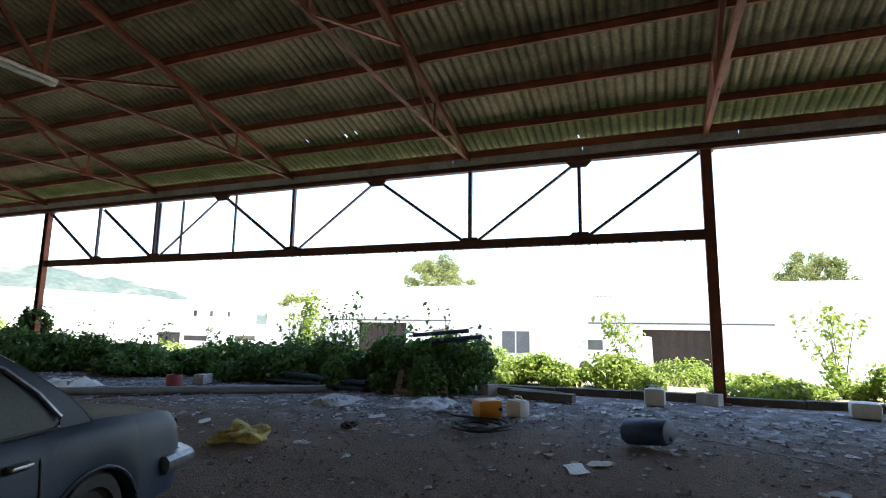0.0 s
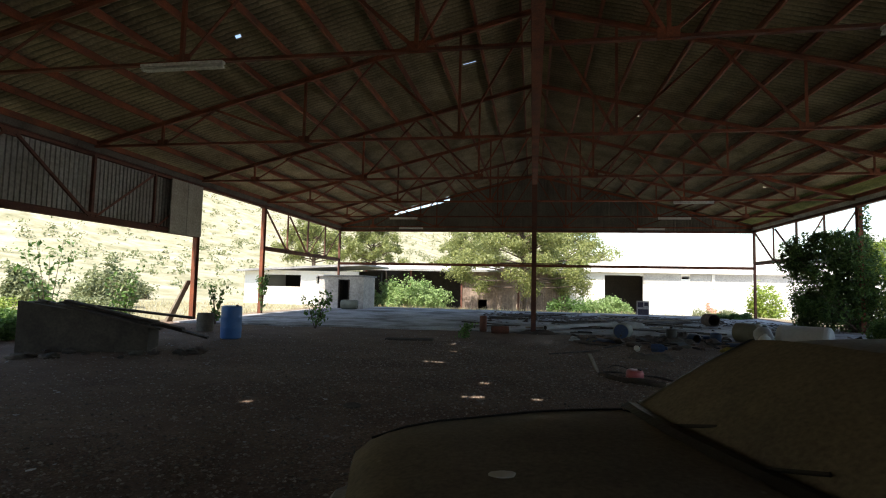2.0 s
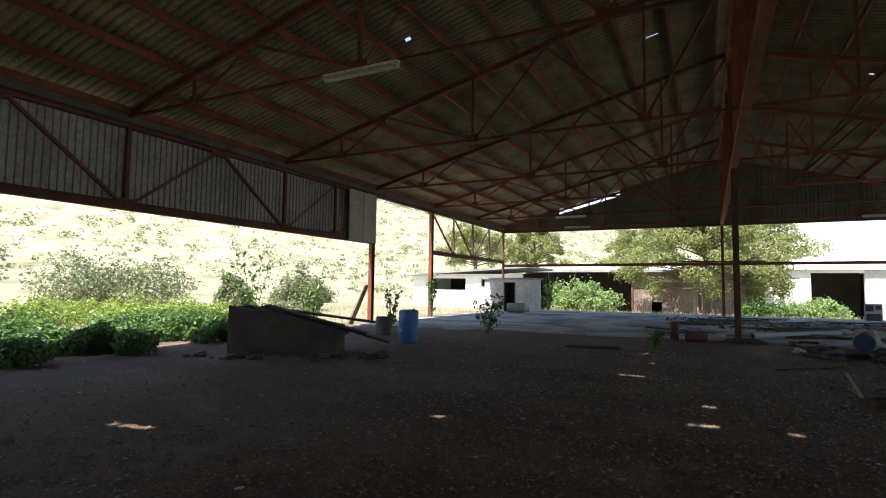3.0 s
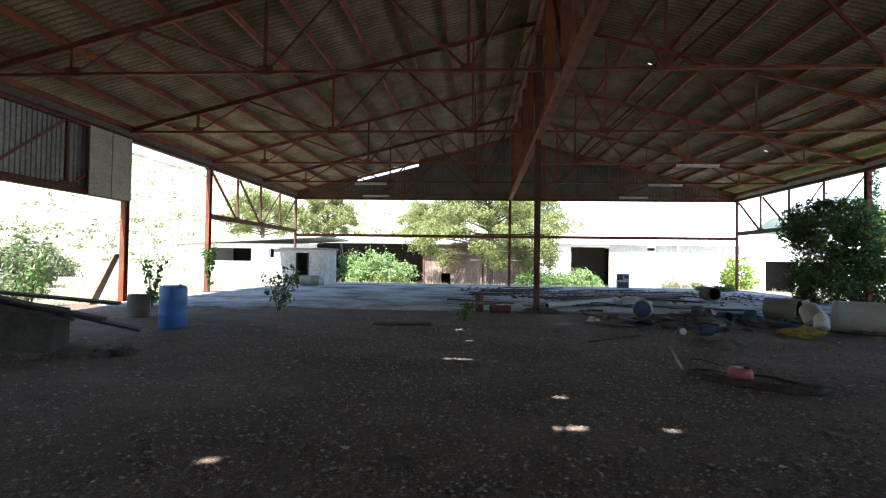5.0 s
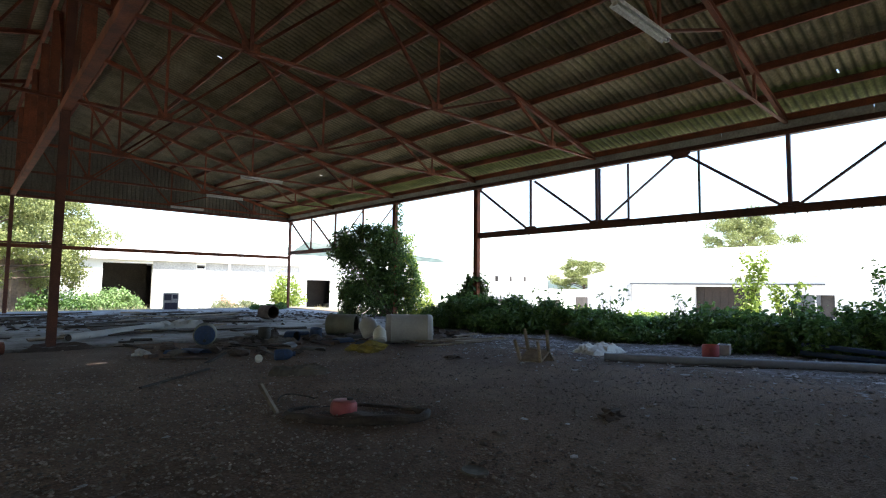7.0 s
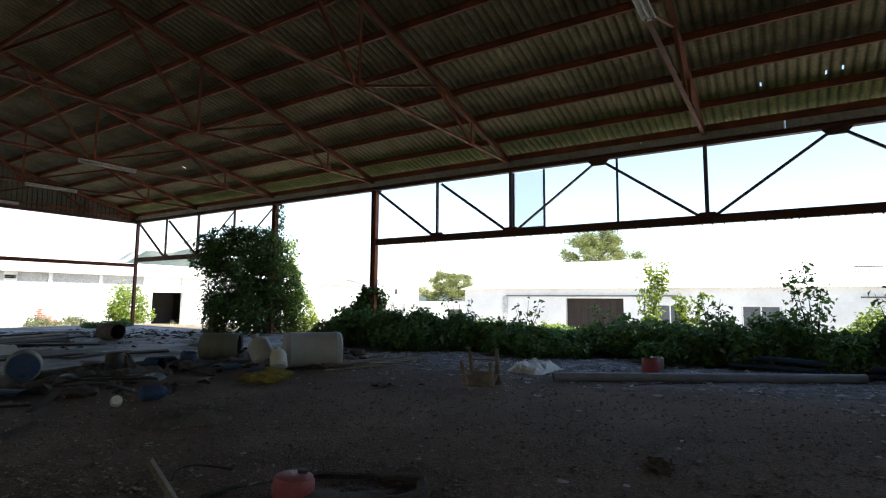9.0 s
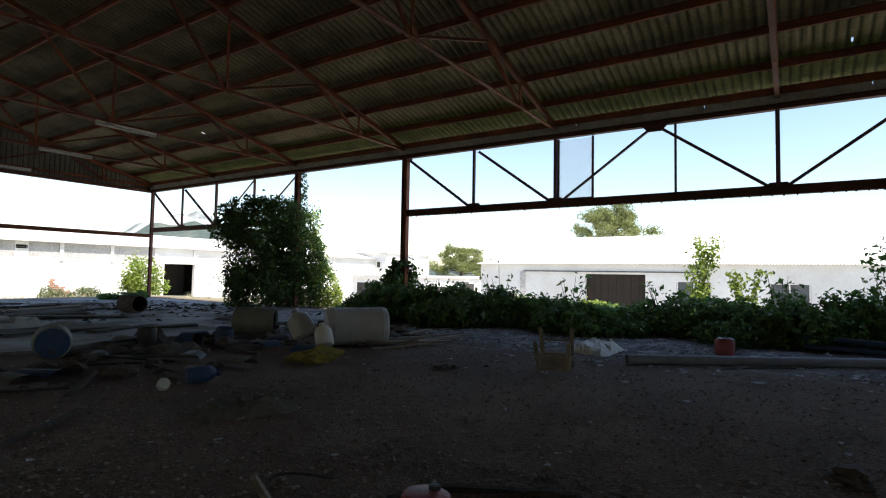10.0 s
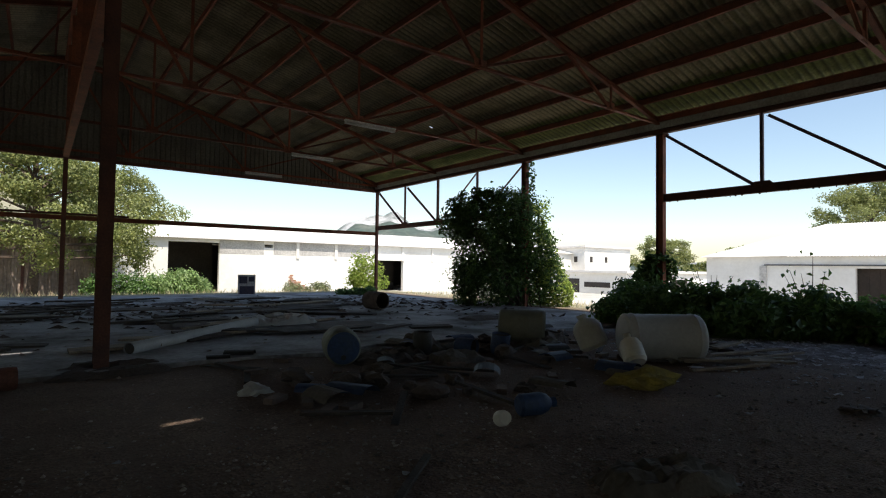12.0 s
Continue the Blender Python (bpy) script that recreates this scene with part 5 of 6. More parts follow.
    screen(-1.59, 0.83, 0.765, -1.08, 1.25, 0.60, -0.07, "rear_window", CAR_DUST, "rear window opaque with dust")
    part("cowl", Geo().grid([[(0.95 - 0.1 * a * a, 0.75 * a, 0.872 + 0.026 * (1 - a * a)) for a in np.linspace(-1, 1, 13)], [(1.0 - 0.1 * a * a, 0.77 * a, 0.880 + 0.022 * (1 - a * a)) for a in np.linspace(-1, 1, 13)], [(1.04 - 0.1 * a * a, 0.77 * a, 0.862 + 0.022 * (1 - a * a)) for a in np.linspace(-1, 1, 13)]]), TRIM_BLACK, t, "black cowl below the windscreen")
    for k in (-0.35, 0.2):
        part("wiper", Geo().tube([(1.0, k, 0.865), (0.86, k + 0.28, 0.93)], 0.008, 5), TRIM_BLACK, t)

    # side: door skins, pillars, glass, chrome
    def quad_strip(side, pts, lift=0.0):
        """A panel on the cabin side from (x, s) outline rows of equal length."""
        g = Geo()
        rows = []
        for row in pts:
            rows.append([(p[0], side * (p[1] + lift), p[2]) for p in (side_pt(x, s) for x, s in row)])
        return g.grid(rows, flip=side < 0)

    for side in (1, -1):
        # whole cabin side as a painted skin
        rows = []
        for i in range(9):
            s = i / 8
            xf = bx0 + 0.02 + (rx0 + 0.06 - bx0) * s
            xr = bx1 + (rx1 - bx1 - 0.05) * (s ** 1.25)
            rows.append([(xr + (xf - xr) * k / 16, s) for k in range(17)])
        part("cabin_side", quad_strip(side, rows, -0.006), CAR_PAINT, t, smooth=True)
        for xa, za, wa, xb, zb_, wbb, bow, end in ((0.97, 0.85, 0.765, 0.355, 1.258, 0.60, 0.09, -1), (-1.59, 0.83, 0.765, -1.08, 1.25, 0.60, -0.07, 0)):
            strip_rows = []
            for i in range(9):
                s = i / 8
                glass = Vector((xa + (xb - xa) * s - bow * 0.8 * (1 - 0.5 * s), side * (wa + (wbb - wa) * s) * 0.94, za + (zb_ - za) * s + 0.02 * math.sin(math.pi * s) - 0.024 * s + 0.004))
                p = side_pt(*rows[i][end])
                skin = Vector((p[0], side * (p[1] - 0.004), p[2]))
                out = glass.lerp(skin, 0.5) + Vector((0.004 if end else -0.004, side * 0.006, 0.002))
                strip_rows.append([glass, out, skin])
            part("pillar", Geo().grid(strip_rows, flip=(side > 0) == (end == 0)), CAR_PAINT if end else CAR_DUST, t, smooth=True)

        def pane(name, x0b, x1b, x0t, x1t, s1=0.9, mat_=CAR_GLASS):
            rows_ = []
            for i in range(7):
                s = 0.04 + (s1 - 0.04) * i / 6
                f = i / 6
                rows_.append([((x0b + (x0t - x0b) * f) + ((x1b + (x1t - x1b) * f) - (x0b + (x0t - x0b) * f)) * k / 8, s) for k in range(9)])
            return part(name, quad_strip(side, rows_, 0.004), mat_, t, "side window grey with dust", smooth=True)
        pane("side_window", 0.79, -0.10, 0.27, -0.10)
        pane("side_window", -0.18, -0.82, -0.18, -0.74)
        pane("quarter_window", -0.86, -1.26, -0.78, -0.95)

        def strip(pts, r=0.011, name="chrome_trim", material=CHROME):
            q = [Vector((p[0], side * (p[1] + 0.012), p[2])) for p in (side_pt(x, s) for x, s in pts)]
            part(name, Geo().tube(q, r, 6), material, t, smooth=True)
        strip([(0.83, 0.02), (0.55, 0.5), (0.32, 0.86), (0.22, 0.94), (-0.2, 0.96), (-0.6, 0.96), (-0.88, 0.93), (-1.01, 0.82), (-1.15, 0.5), (-1.27, 0.16), (-1.26, 0.03)], 0.013)
        strip([(-0.14, 0.03), (-0.14, 0.5), (-0.14, 0.95)], [0.03, 0.02, 0.013], "pillar_trim")
        strip([(-0.84, 0.02), (-0.80, 0.5), (-0.76, 0.94)], 0.014)
        strip([(0.82, 0.0), (-0.12, 0.0), (-1.27, 0.02)], 0.008, "belt_trim", TRIM_BLACK)
        for hx in (0.02, -0.98):
            h = part("door_handle", Geo().cbox(hx - 0.058, side * 0.845 - 0.02, 0.704, hx + 0.058, side * 0.845 + 0.02, 0.726, 0.008), CHROME, t, "chrome door handle", smooth=True)
            part("recess", Geo().cbox(hx - 0.066, side * 0.835 - 0.015, 0.69, hx + 0.066, side * 0.835 + 0.008, 0.732, 0.01), TRIM_BLACK, h)
        for gx_ in (0.80, -0.14, -1.12):
            pts = [(gx_, side * (interp(gx_, WIDTH) + o), z) for o, z in ((-0.004, 0.27), (0.006, 0.42), (0.002, 0.55), (-0.012, 0.70), (-0.06, 0.80))]
            part("door_gap", Geo().tube(pts, 0.006, 5), TRIM_BLACK, t)
        m = part("mirror", Geo().cbox(0.5, side * 0.90 - 0.085, 0.85, 0.58, side * 0.90 + 0.095, 0.95, 0.03), CHROME, t, "square chrome door mirror", smooth=True)
        part("stalk", Geo().tube([(0.55, side * 0.79, 0.82), (0.55, side * 0.85, 0.85), (0.545, side * 0.89, 0.88)], [0.035, 0.022, 0.02], 8), TRIM_BLACK, m)
        for wx in WHEELS:
            w = part("wheel", Geo().lathe([(0.0, -0.09), (0.2, -0.09), (0.255, -0.085), (0.278, -0.06), (0.285, 0.0), (0.278, 0.06), (0.255, 0.085), (0.19, 0.09), (0.18, 0.06)], 28, Matrix.Translation((wx, side * 0.72, 0.28)) @ Matrix.Rotation(radians(-90 * side), 4, "X"), False), RUBBER, t, "black tyre", smooth=True)
            part("rim", Geo().lathe([(0.18, 0.07), (0.165, 0.05), (0.11, 0.045), (0.09, 0.075), (0.06, 0.08), (0.0, 0.08)], 24, Matrix.Translation((wx, side * 0.72, 0.28)) @ Matrix.Rotation(radians(-90 * side), 4, "X"), False), VOID, w, "dirty dark steel wheel rim", smooth=True)
            arch = [(wx + 0.365 * math.cos(a), side * (interp(wx, WIDTH) - 0.004), 0.24 + 0.335 * math.sin(a)) for a in np.linspace(0.05, math.pi - 0.05, 15)]
            part("arch_lip", Geo().tube(arch, 0.012, 6), CAR_PAINT, t, smooth=True)
            part("wheel_well", Geo().grid([[(wx + 0.38 * math.cos(a), side * y, 0.23 + 0.37 * math.sin(a)) for a in np.linspace(0, math.pi, 11)] for y in (0.78, 0.5)]), TRIM_BLACK, t)
    # dents of bonnet: raised side creases
    for side in (1, -1):
        pts = [(x, side * (interp(x, WIDTH) - 0.10), interp(x, DECK) + 0.004) for x in np.linspace(0.95, 2.25, 9)]
        part("panel_gap", Geo().tube(pts, 0.006, 5), TRIM_BLACK, t)
    pts = [(-2.1, y, 0.795) for y in (-0.6, 0, 0.6)]
    part("panel_gap", Geo().tube(pts, 0.006, 5), TRIM_BLACK, t)
    lamp = Geo().lump((1.8, 0.18, 0.843), (0.05, 0.035, 0.006), 3, 0.2, 2)
    part("dust_smear", lamp, WHITE_PLASTIC, t, "pale dried splash on the bonnet")


car()

# ---- loose things on the floor ----


def barrel(name, label, m, r, h, material, end=None, ribs=(0.33, 0.66), open_end=False, group="", category="barrel"):
    t = thing(name, label, category, m=m, group=group)
    prof = [(r * 0.9, 0.0), (r, 0.03)]
    for q in ribs:
        prof += [(r, h * q - 0.03), (r * 1.035, h * q), (r, h * q + 0.03)]
    prof += [(r, h - 0.05), (r * 0.97, h - 0.02), (r * 0.9, h)]
    if open_end:
        prof += [(r * 0.88, h - 0.01), (r * 0.88, 0.05), (0.001, 0.05)]
    g = Geo().lathe(prof, 28, None, not open_end)
    part("drum", g, material, t, smooth=True)
    if open_end:
        part("rim", Geo().lathe([(r * 0.88, h - 0.005), (r * 0.95, h + 0.012), (r, h - 0.02)], 28, None, False), material, t, smooth=True)
        # Dark inner skin painting the shade inside an open drum.
        part("inner_shade", Geo().lathe([(r * 0.86, h - 0.03), (r * 0.86, 0.06), (0.001, 0.06)], 24, None, False), VOID, t)
    else:
        part("lid", Geo().lathe([(0.001, h + 0.012), (r * 0.8, h + 0.012), (r * 0.88, h + 0.006), (r * 0.9, h - 0.01)], 28, None, False), end or material, t, smooth=True)
        part("bung", Geo().lathe([(0.035, 0), (0.035, 0.025), (0.001, 0.028)], 12, Matrix.Translation((r * 0.5, 0, h + 0.01)), False), TRIM_BLACK, t)
    return t


def lying(x, y, z, yaw, pitch=90):
    """Pose of a barrel lying with its top towards yaw (degrees from +x)."""
    return Matrix.Translation((x, y, z)) @ Matrix.Rotation(radians(yaw), 4, "Z") @ Matrix.Rotation(radians(pitch), 4, "Y")


barrel("barrel", "upright bright blue plastic barrel on the earth floor", pose(-20.4, -20.15, 0, 1, 0, 20), 0.26, 0.84, BLUE_PLASTIC)
barrel("drum", "small dark grey metal drum standing open", pose(-22.25, -18.5, 0, 0, 1, 0), 0.24, 0.52, RAW_CONCRETE, open_end=True, category="drum")
barrel("barrel", "olive plastic barrel lying on its side, cut open", lying(-6.5, -15.66, 0.31, -50), 0.29, 0.8, GREEN_GREY, open_end=True)
barrel("tank", "large dirty white plastic tank lying on its side", lying(-6.35, -18.1, 0.35, -38), 0.345, 1.12, GREY_PLASTIC, ribs=(0.12, 0.9), category="tank")
barrel("barrel", "dusty barrel with a faded blue end lying down", lying(-9.75, -15.75, 0.25, -110), 0.24, 0.62, GREEN_GREY, DULL_BLUE)
barrel("drum", "rusty drum lying open on the slab", lying(-5.2, -8.5, 0.32, -82), 0.26, 0.7, OLD_DRUM, open_end=True, category="drum")
barrel("drum", "dark green drum lying beside the cabin", lying(-23.6, -3.4, 0.33, 5), 0.27, 0.95, GREEN_GREY, category="drum")
barrel("barrel", "dark blue plastic barrel half crushed on its side", lying(-4.42, -33.52, 0.15, -112, 84) @ Matrix.Diagonal((0.68, 1.0, 1.0, 1.0)), 0.22, 0.5, DULL_BLUE, DULL_BLUE, ribs=(0.5,))
barrel("bucket", "dark bucket lying among the rubbish", lying(-8.0, -16.3, 0.13, -70), 0.13, 0.3, DULL_BLUE, ribs=(), open_end=True, category="bucket")
barrel("bucket", "dark upright bucket among the rubbish", pose(-8.45, -16.0, 0.0), 0.15, 0.33, TRIM_BLACK, ribs=(), open_end=True, category="bucket")
barrel("bucket", "dusty blue bucket among the rubbish", pose(-7.4, -16.6, 0.0, 8), 0.15, 0.3, DULL_BLUE, ribs=(), open_end=True, category="bucket")
barrel("bucket", "red plastic bucket beside a grey pipe", pose(-2.7, -24.2, 0.0), 0.16, 0.26, RED_PLASTIC, ribs=(), open_end=True, category="bucket")
barrel("bucket", "faded red cut-off container in a burnt tyre", pose(-10.87, -23.5, -0.03, 3, 3), 0.145, 0.15, RED_PLASTIC, ribs=(), category="container")
barrel("pipe_stump", "upright terracotta pipe stump at the slab's edge", pose(-14.2, -15.4, 0.03), 0.12, 0.5, RUST_DARK, ribs=(), open_end=True, category="pipe")
barrel("pipe_stump", "terracotta pipe piece lying on the slab's edge", lying(-13.9, -15.75, 0.13, 10), 0.12, 0.55, RUST_DARK, ribs=(), open_end=True, category="pipe")


def bottle(name, label, m, r, h, material, neck=0.35, category="bottle"):
    t = thing(name, label, category, m=m)
    part("body", Geo().lathe([(0.001, 0), (r * 0.8, 0), (r, r * 0.25), (r, h * 0.62), (r * 0.8, h * 0.78), (r * neck, h * 0.9), (r * neck, h)], 20, None, False), material, t, smooth=True)
    part("cap", Geo().lathe([(r * neck * 1.15, h * 0.94), (r * neck * 1.15, h * 1.03), (0.001, h * 1.03)], 14, None, False), material, t)
    return t


bottle("jar", "round white plastic jar lying on the earth", lying(-10.06, -19.42, 0.066, -115, 72), 0.066, 0.15, WHITE_PLASTIC, 0.7, "jar")
bottle("canister", "dusty blue plastic canister lying down", lying(-9.72, -19.3, 0.1, -20, 88), 0.1, 0.36, DULL_BLUE, 0.4, "canister")
bottle("carboy", "broken dirty white carboy tilted against a tank", lying(-6.5, -17.75, 0.16, 120, 25), 0.22, 0.52, GREY_PLASTIC, 0.3, "carboy")
bottle("bottle", "large pale plastic bottle lying on rubbish", lying(-6.95, -18.72, 0.12, 60, 40), 0.15, 0.42, WHITE_PLASTIC, 0.3)


def jerrycan(label, m, w, d, h, material, cap):
    t = thing("jerrycan", label, "jerrycan", m=m)
    part("body", Geo().cbox(-w / 2, -d / 2, 0, w / 2, d / 2, h, 0.07), material, t, smooth=True)
    part("handle", Geo().tube([(-w * 0.3, 0, h - 0.01), (-w * 0.2, 0, h + 0.045), (w * 0.15, 0, h + 0.045), (w * 0.22, 0, h - 0.01)], 0.016, 8), material, t, smooth=True)
    part("cap", Geo().lathe([(0.028, 0), (0.028, 0.035), (0.001, 0.037)], 12, Matrix.Translation((w * 0.36, 0, h - 0.005)), False), cap, t)


jerrycan("orange plastic jerrycan lying on its side", pose(-3.2, -31.3, 0.14, 90, 0, -50), 0.40, 0.27, 0.34, ORANGE, TRIM_BLACK)
jerrycan("cream plastic jerrycan beside an orange one", pose(-3.1, -31.84, 0.0, 0, 0, 60), 0.33, 0.24, 0.27, WHITE_PLASTIC, TRIM_BLACK)
jerrycan("white plastic jerrycan standing by the kerb", pose(-0.8, -33.85, 0.0, 0, 0, 85), 0.36, 0.25, 0.32, WHITE_PLASTIC, TRIM_BLACK)
jerrycan("white plastic jerrycan lying near the kerb", pose(-0.9, -37.0, 0.13, 90, 0, 80), 0.42, 0.26, 0.34, WHITE_PLASTIC, TRIM_BLACK)


def concrete_bunker():
    t = thing("concrete_trough", "dirty concrete block trough with a sloping top", "trough", m=pose(-22.45, -24.25, 0, 0, 0, 26))
    for y0, y1 in ((0.0, 0.14), (0.86, 1.0)):
        part("side_slab", Geo().hexa([(0, y0, -0.05), (2.3, y0, -0.05), (2.3, y1, -0.05), (0, y1, -0.05), (0, y0, 1.02), (2.3, y0, 0.58), (2.3, y1, 0.58), (0, y1, 1.02)]), DARK_CONCRETE, t)
    part("end_slab", Geo().box(2.16, 0.145, -0.05, 2.3, 0.855, 0.55), DARK_CONCRETE, t)
    part("lintel", Geo().box(0, 0.145, 0.85, 0.16, 0.855, 0.99), DARK_CONCRETE, t)
    part("inner_slab", Geo().box(0.7, 0.145, -0.05, 0.8, 0.855, 0.8), DARK_CONCRETE, t)
    for k, (a, z0, z1, o) in enumerate(((0.55, 1.06, 0.45, -0.12), (0.7, 1.10, 0.42, 0.2), (0.95, 1.0, 0.2, 0.55), (0.4, 1.04, 0.62, 0.8))):
        w = thing("board", "dark warped board lying on a concrete trough", "board", m=pose(-22.45, -24.25, 0, 0, 0, 26), group="dark boards")
        part("plank", Geo().hexa([(a, o, z0 - 0.1), (a + 2.0 + 0.2 * k, o, z1), (a + 2.0 + 0.2 * k, o + 0.3, z1), (a, o + 0.3, z0 - 0.1), (a, o, z0 - 0.06), (a + 2.0 + 0.2 * k, o, z1 + 0.04), (a + 2.0 + 0.2 * k, o + 0.3, z1 + 0.04), (a, o + 0.3, z0 - 0.06)]), DARK_WOOD, w)


concrete_bunker()


def charred_ring():
    """An oval rim of burnt rubber half sunk round a bed of dark earth."""
    t = thing("tyre", "burnt black oval tyre half sunk in the earth", "tyre", m=pose(-10.8, -23.66, -0.015, 0, 0, -46))
    ring = [(0.74 * math.cos(i * 0.1745) + 0.02 * math.sin(i * 1.7), 0.4 * math.sin(i * 0.1745) + 0.015 * math.sin(i * 2.3), 0.012 + 0.03 * math.sin(i * 0.1745 + 2.6) + 0.012 * math.sin(i * 0.9)) for i in range(37)]
    ring[-1] = ring[0]
    part("rim", Geo().tube(ring, 0.05, 9, cap=False), DARK_WOOD, t, smooth=True)
    part("earth_fill", Geo().lump((0, 0, -0.03), (0.7, 0.36, 0.06), 31, 0.5, 3), SOIL, t, "dark earth and ash filling the tyre")


charred_ring()


def plank(x, y, yaw, length, w=0.12, h=0.03, z=0.0, tilt=0.0, material=WOOD, label="weathered timber plank lying on the ground"):
    b = Geo().cbox(-length / 2, -w / 2, 0, length / 2, w / 2, h, 0.004)
    b.v = [(p[0], p[1] + 0.012 * math.sin(p[0] * 2), p[2] + 0.008 * math.sin(p[0] * 3)) for p in b.v]
    return single("plank", b, material, label, "plank", "scattered planks", m=pose(x, y, z, 0, tilt, yaw))


plank(-11.5, -23.0, 144, 0.4, 0.1, 0.03, 0.13, -58, WOOD, "short pale timber plank standing against a burnt tyre")
plank(-15.9, -18.8, 5, 1.3, 0.3, 0.05, 0.0, 0, DARK_WOOD, "dark flat board on the earth floor")
plank(-11.6, -20.2, 40, 1.6, 0.05, 0.03, 0.0, 0, DARK_WOOD, "thin dark stick on the earth floor")
for i in range(14):
    plank(random.uniform(-5.8, -3.6), random.uniform(-19.6, -18.4), random.uniform(-60, 0), random.uniform(0.6, 1.6), random.uniform(0.06, 0.14), 0.03, 0.02 + 0.025 * (i % 4), random.uniform(-3, 3))
for i in range(46):
    x, y = random.uniform(-14.5, -6.0), random.uniform(-14.0, -2.0)
    dark = random.random() < 0.75
    plank(x, y, random.uniform(-30, 30), random.uniform(0.7, 2.4), random.uniform(0.1, 0.4), 0.04, 0.06 + 0.02 * (i % 3), random.uniform(-2, 2), DARK_WOOD if dark else WOOD,
          "dark board lying on the concrete slab" if dark else "pale board lying on the concrete slab")


def pipe(p, q, r, material, label, name="pipe"):
    p, q = Vector(p), Vector(q)
    t = thing(name, label, "pipe")
    part("shell", Geo().tube([p, p.lerp(q, 0.5), q], r, 14, False), material, t, smooth=True)
    d = (q - p).normalized()
    for e, s in ((p, 1), (q, -1)):
        part("end_ring", Geo().tube([e - d * s * 0.002, e + d * s * 0.03], r * 1.08, 14, False), material, t, smooth=True)
        # Dark disc painting the shade inside the pipe's mouth.
        part("bore", Geo().tube([e + d * s * 0.004, e + d * s * 0.01], r * 0.85, 14), VOID, t)


pipe((-4.8, -23.05, 0.075), (-1.9, -27.5, 0.075), 0.075, PIPE_GREY, "long blue-grey plastic pipe lying on the ground")
pipe((-12.15, -14.1, 0.13), (-9.6, -11.6, 0.16), 0.085, GREY_PLASTIC, "grey pipe lying on the slab by a column")
for k, (dz, dy) in enumerate(((1.30, 0.0), (1.18, -0.25), (1.12, 0.1))):
    pipe((-0.6 + 0.1 * k, -28.9 + dy, dz - 0.12), (-1.0 + 0.12 * k, -30.3 + dy, dz), 0.045, DULL_BLUE, "dark blue plastic pipe sticking out of the brambles")
for k in range(2):
    pipe((-1.2 + 0.1 * k, -25.4, 0.12 + 0.16 * k), (-1.5 + 0.05 * k, -28.2, 0.06 + 0.12 * k), 0.05, DULL_BLUE, "dark blue plastic pipe leaning into the brambles")


def upturned_chair():
    t = thing("chair", "old pale wooden chair lying upturned on rubbish", "chair", m=pose(-6.12, -22.4, 0.0, 0, 0, -77) @ Matrix.Scale(1.12, 4))
    tilt = Matrix.Translation((0, 0, 0.13)) @ Matrix.Rotation(radians(22), 4, "X")
    part("seat", Geo().cbox(-0.2, -0.19, -0.03, 0.2, 0.19, 0.0, 0.01, tilt), WOOD, t)
    for x in (-0.18, 0.18):
        for y in (-0.17, 0.17):
            a, b = tilt @ Vector((x, y, 0)), tilt @ Vector((x * 1.12, y * 1.15, 0.36))
            part("leg", Geo().tube([a, b], [0.034, 0.026], 8), WOOD, t)
        a, b = tilt @ Vector((x, 0.17, 0)), tilt @ Vector((x, 0.30, -0.24))
        part("back_post", Geo().tube([a, b], 0.018, 8), WOOD, t)
    for y in (-0.17, 0.17):
        a, b = tilt @ Vector((-0.19, y, 0.2)), tilt @ Vector((0.19, y, 0.2))
        part("stretcher", Geo().tube([a, b], 0.012, 6), WOOD, t)
    a, b = tilt @ Vector((-0.18, 0.28, -0.2)), tilt @ Vector((0.18, 0.28, -0.2))
    part("backrest", Geo().bar(a, b, 0.02, 0.09), WOOD, t)


upturned_chair()


def crumple(name, label, category, x, y, rx, ry, h, material, seed, n=16, yaw=0.0):
    rows = []
    for i in range(n + 1):
        row = []
        for j in range(n + 1):
            u, v = 2 * i / n - 1, 2 * j / n - 1
            d = (1 - u * u) * (1 - v * v)
            k = noise.noise(Vector((u * 2.2 + seed, v * 2.2, seed))) + 0.5 * noise.noise(Vector((u * 5 + seed, v * 5, 1)))
            row.append((u * rx * (1 + 0.15 * k), v * ry * (1 - 0.15 * k), max(0.0, h * min(1.0, 2.2 * d) * (0.65 + 0.6 * k)) - 0.03 * (1 - min(1.0, 4 * d)) + 0.006))
        rows.append(row)
    return single(name, Geo().grid(rows), material, label, category, smooth=False, m=pose(x, y, land(x, y), 0, 0, yaw))


crumple("plastic_sheet", "crumpled white plastic sheet on the ground", "sheet", -3.6, -22.2, 0.65, 0.4, 0.2, WHITE_PLASTIC, 3)
single("foam_block", Geo().lump((0, 0, 0.09), (0.31, 0.15, 0.12), 4, 0.9, 3), YELLOW, "torn yellow foam cushion on the ground", "foam", m=pose(-7.7, -19.3, 0.0, 0, 0, -42))
single("net_sack", Geo().lump((0, 0, 0.09), (0.25, 0.19, 0.12), 5, 1.1, 4), STRAW, "pale straw-yellow net sack lying on the earth", "sack", m=pose(-6.3, -29.3, 0, 0, 0, -60))
crumple("plastic_sheet", "pale crumpled sheeting heaped on the slab", "sheet", -8.9, -11.2, 0.8, 0.5, 0.24, GREY_PLASTIC, 6, 26)
crumple("sack", "stiff brown sacking crumpled on the earth", "sack", -10.05, -20.9, 0.46, 0.22, 0.13, RAW_CONCRETE, 21, yaw=-25)
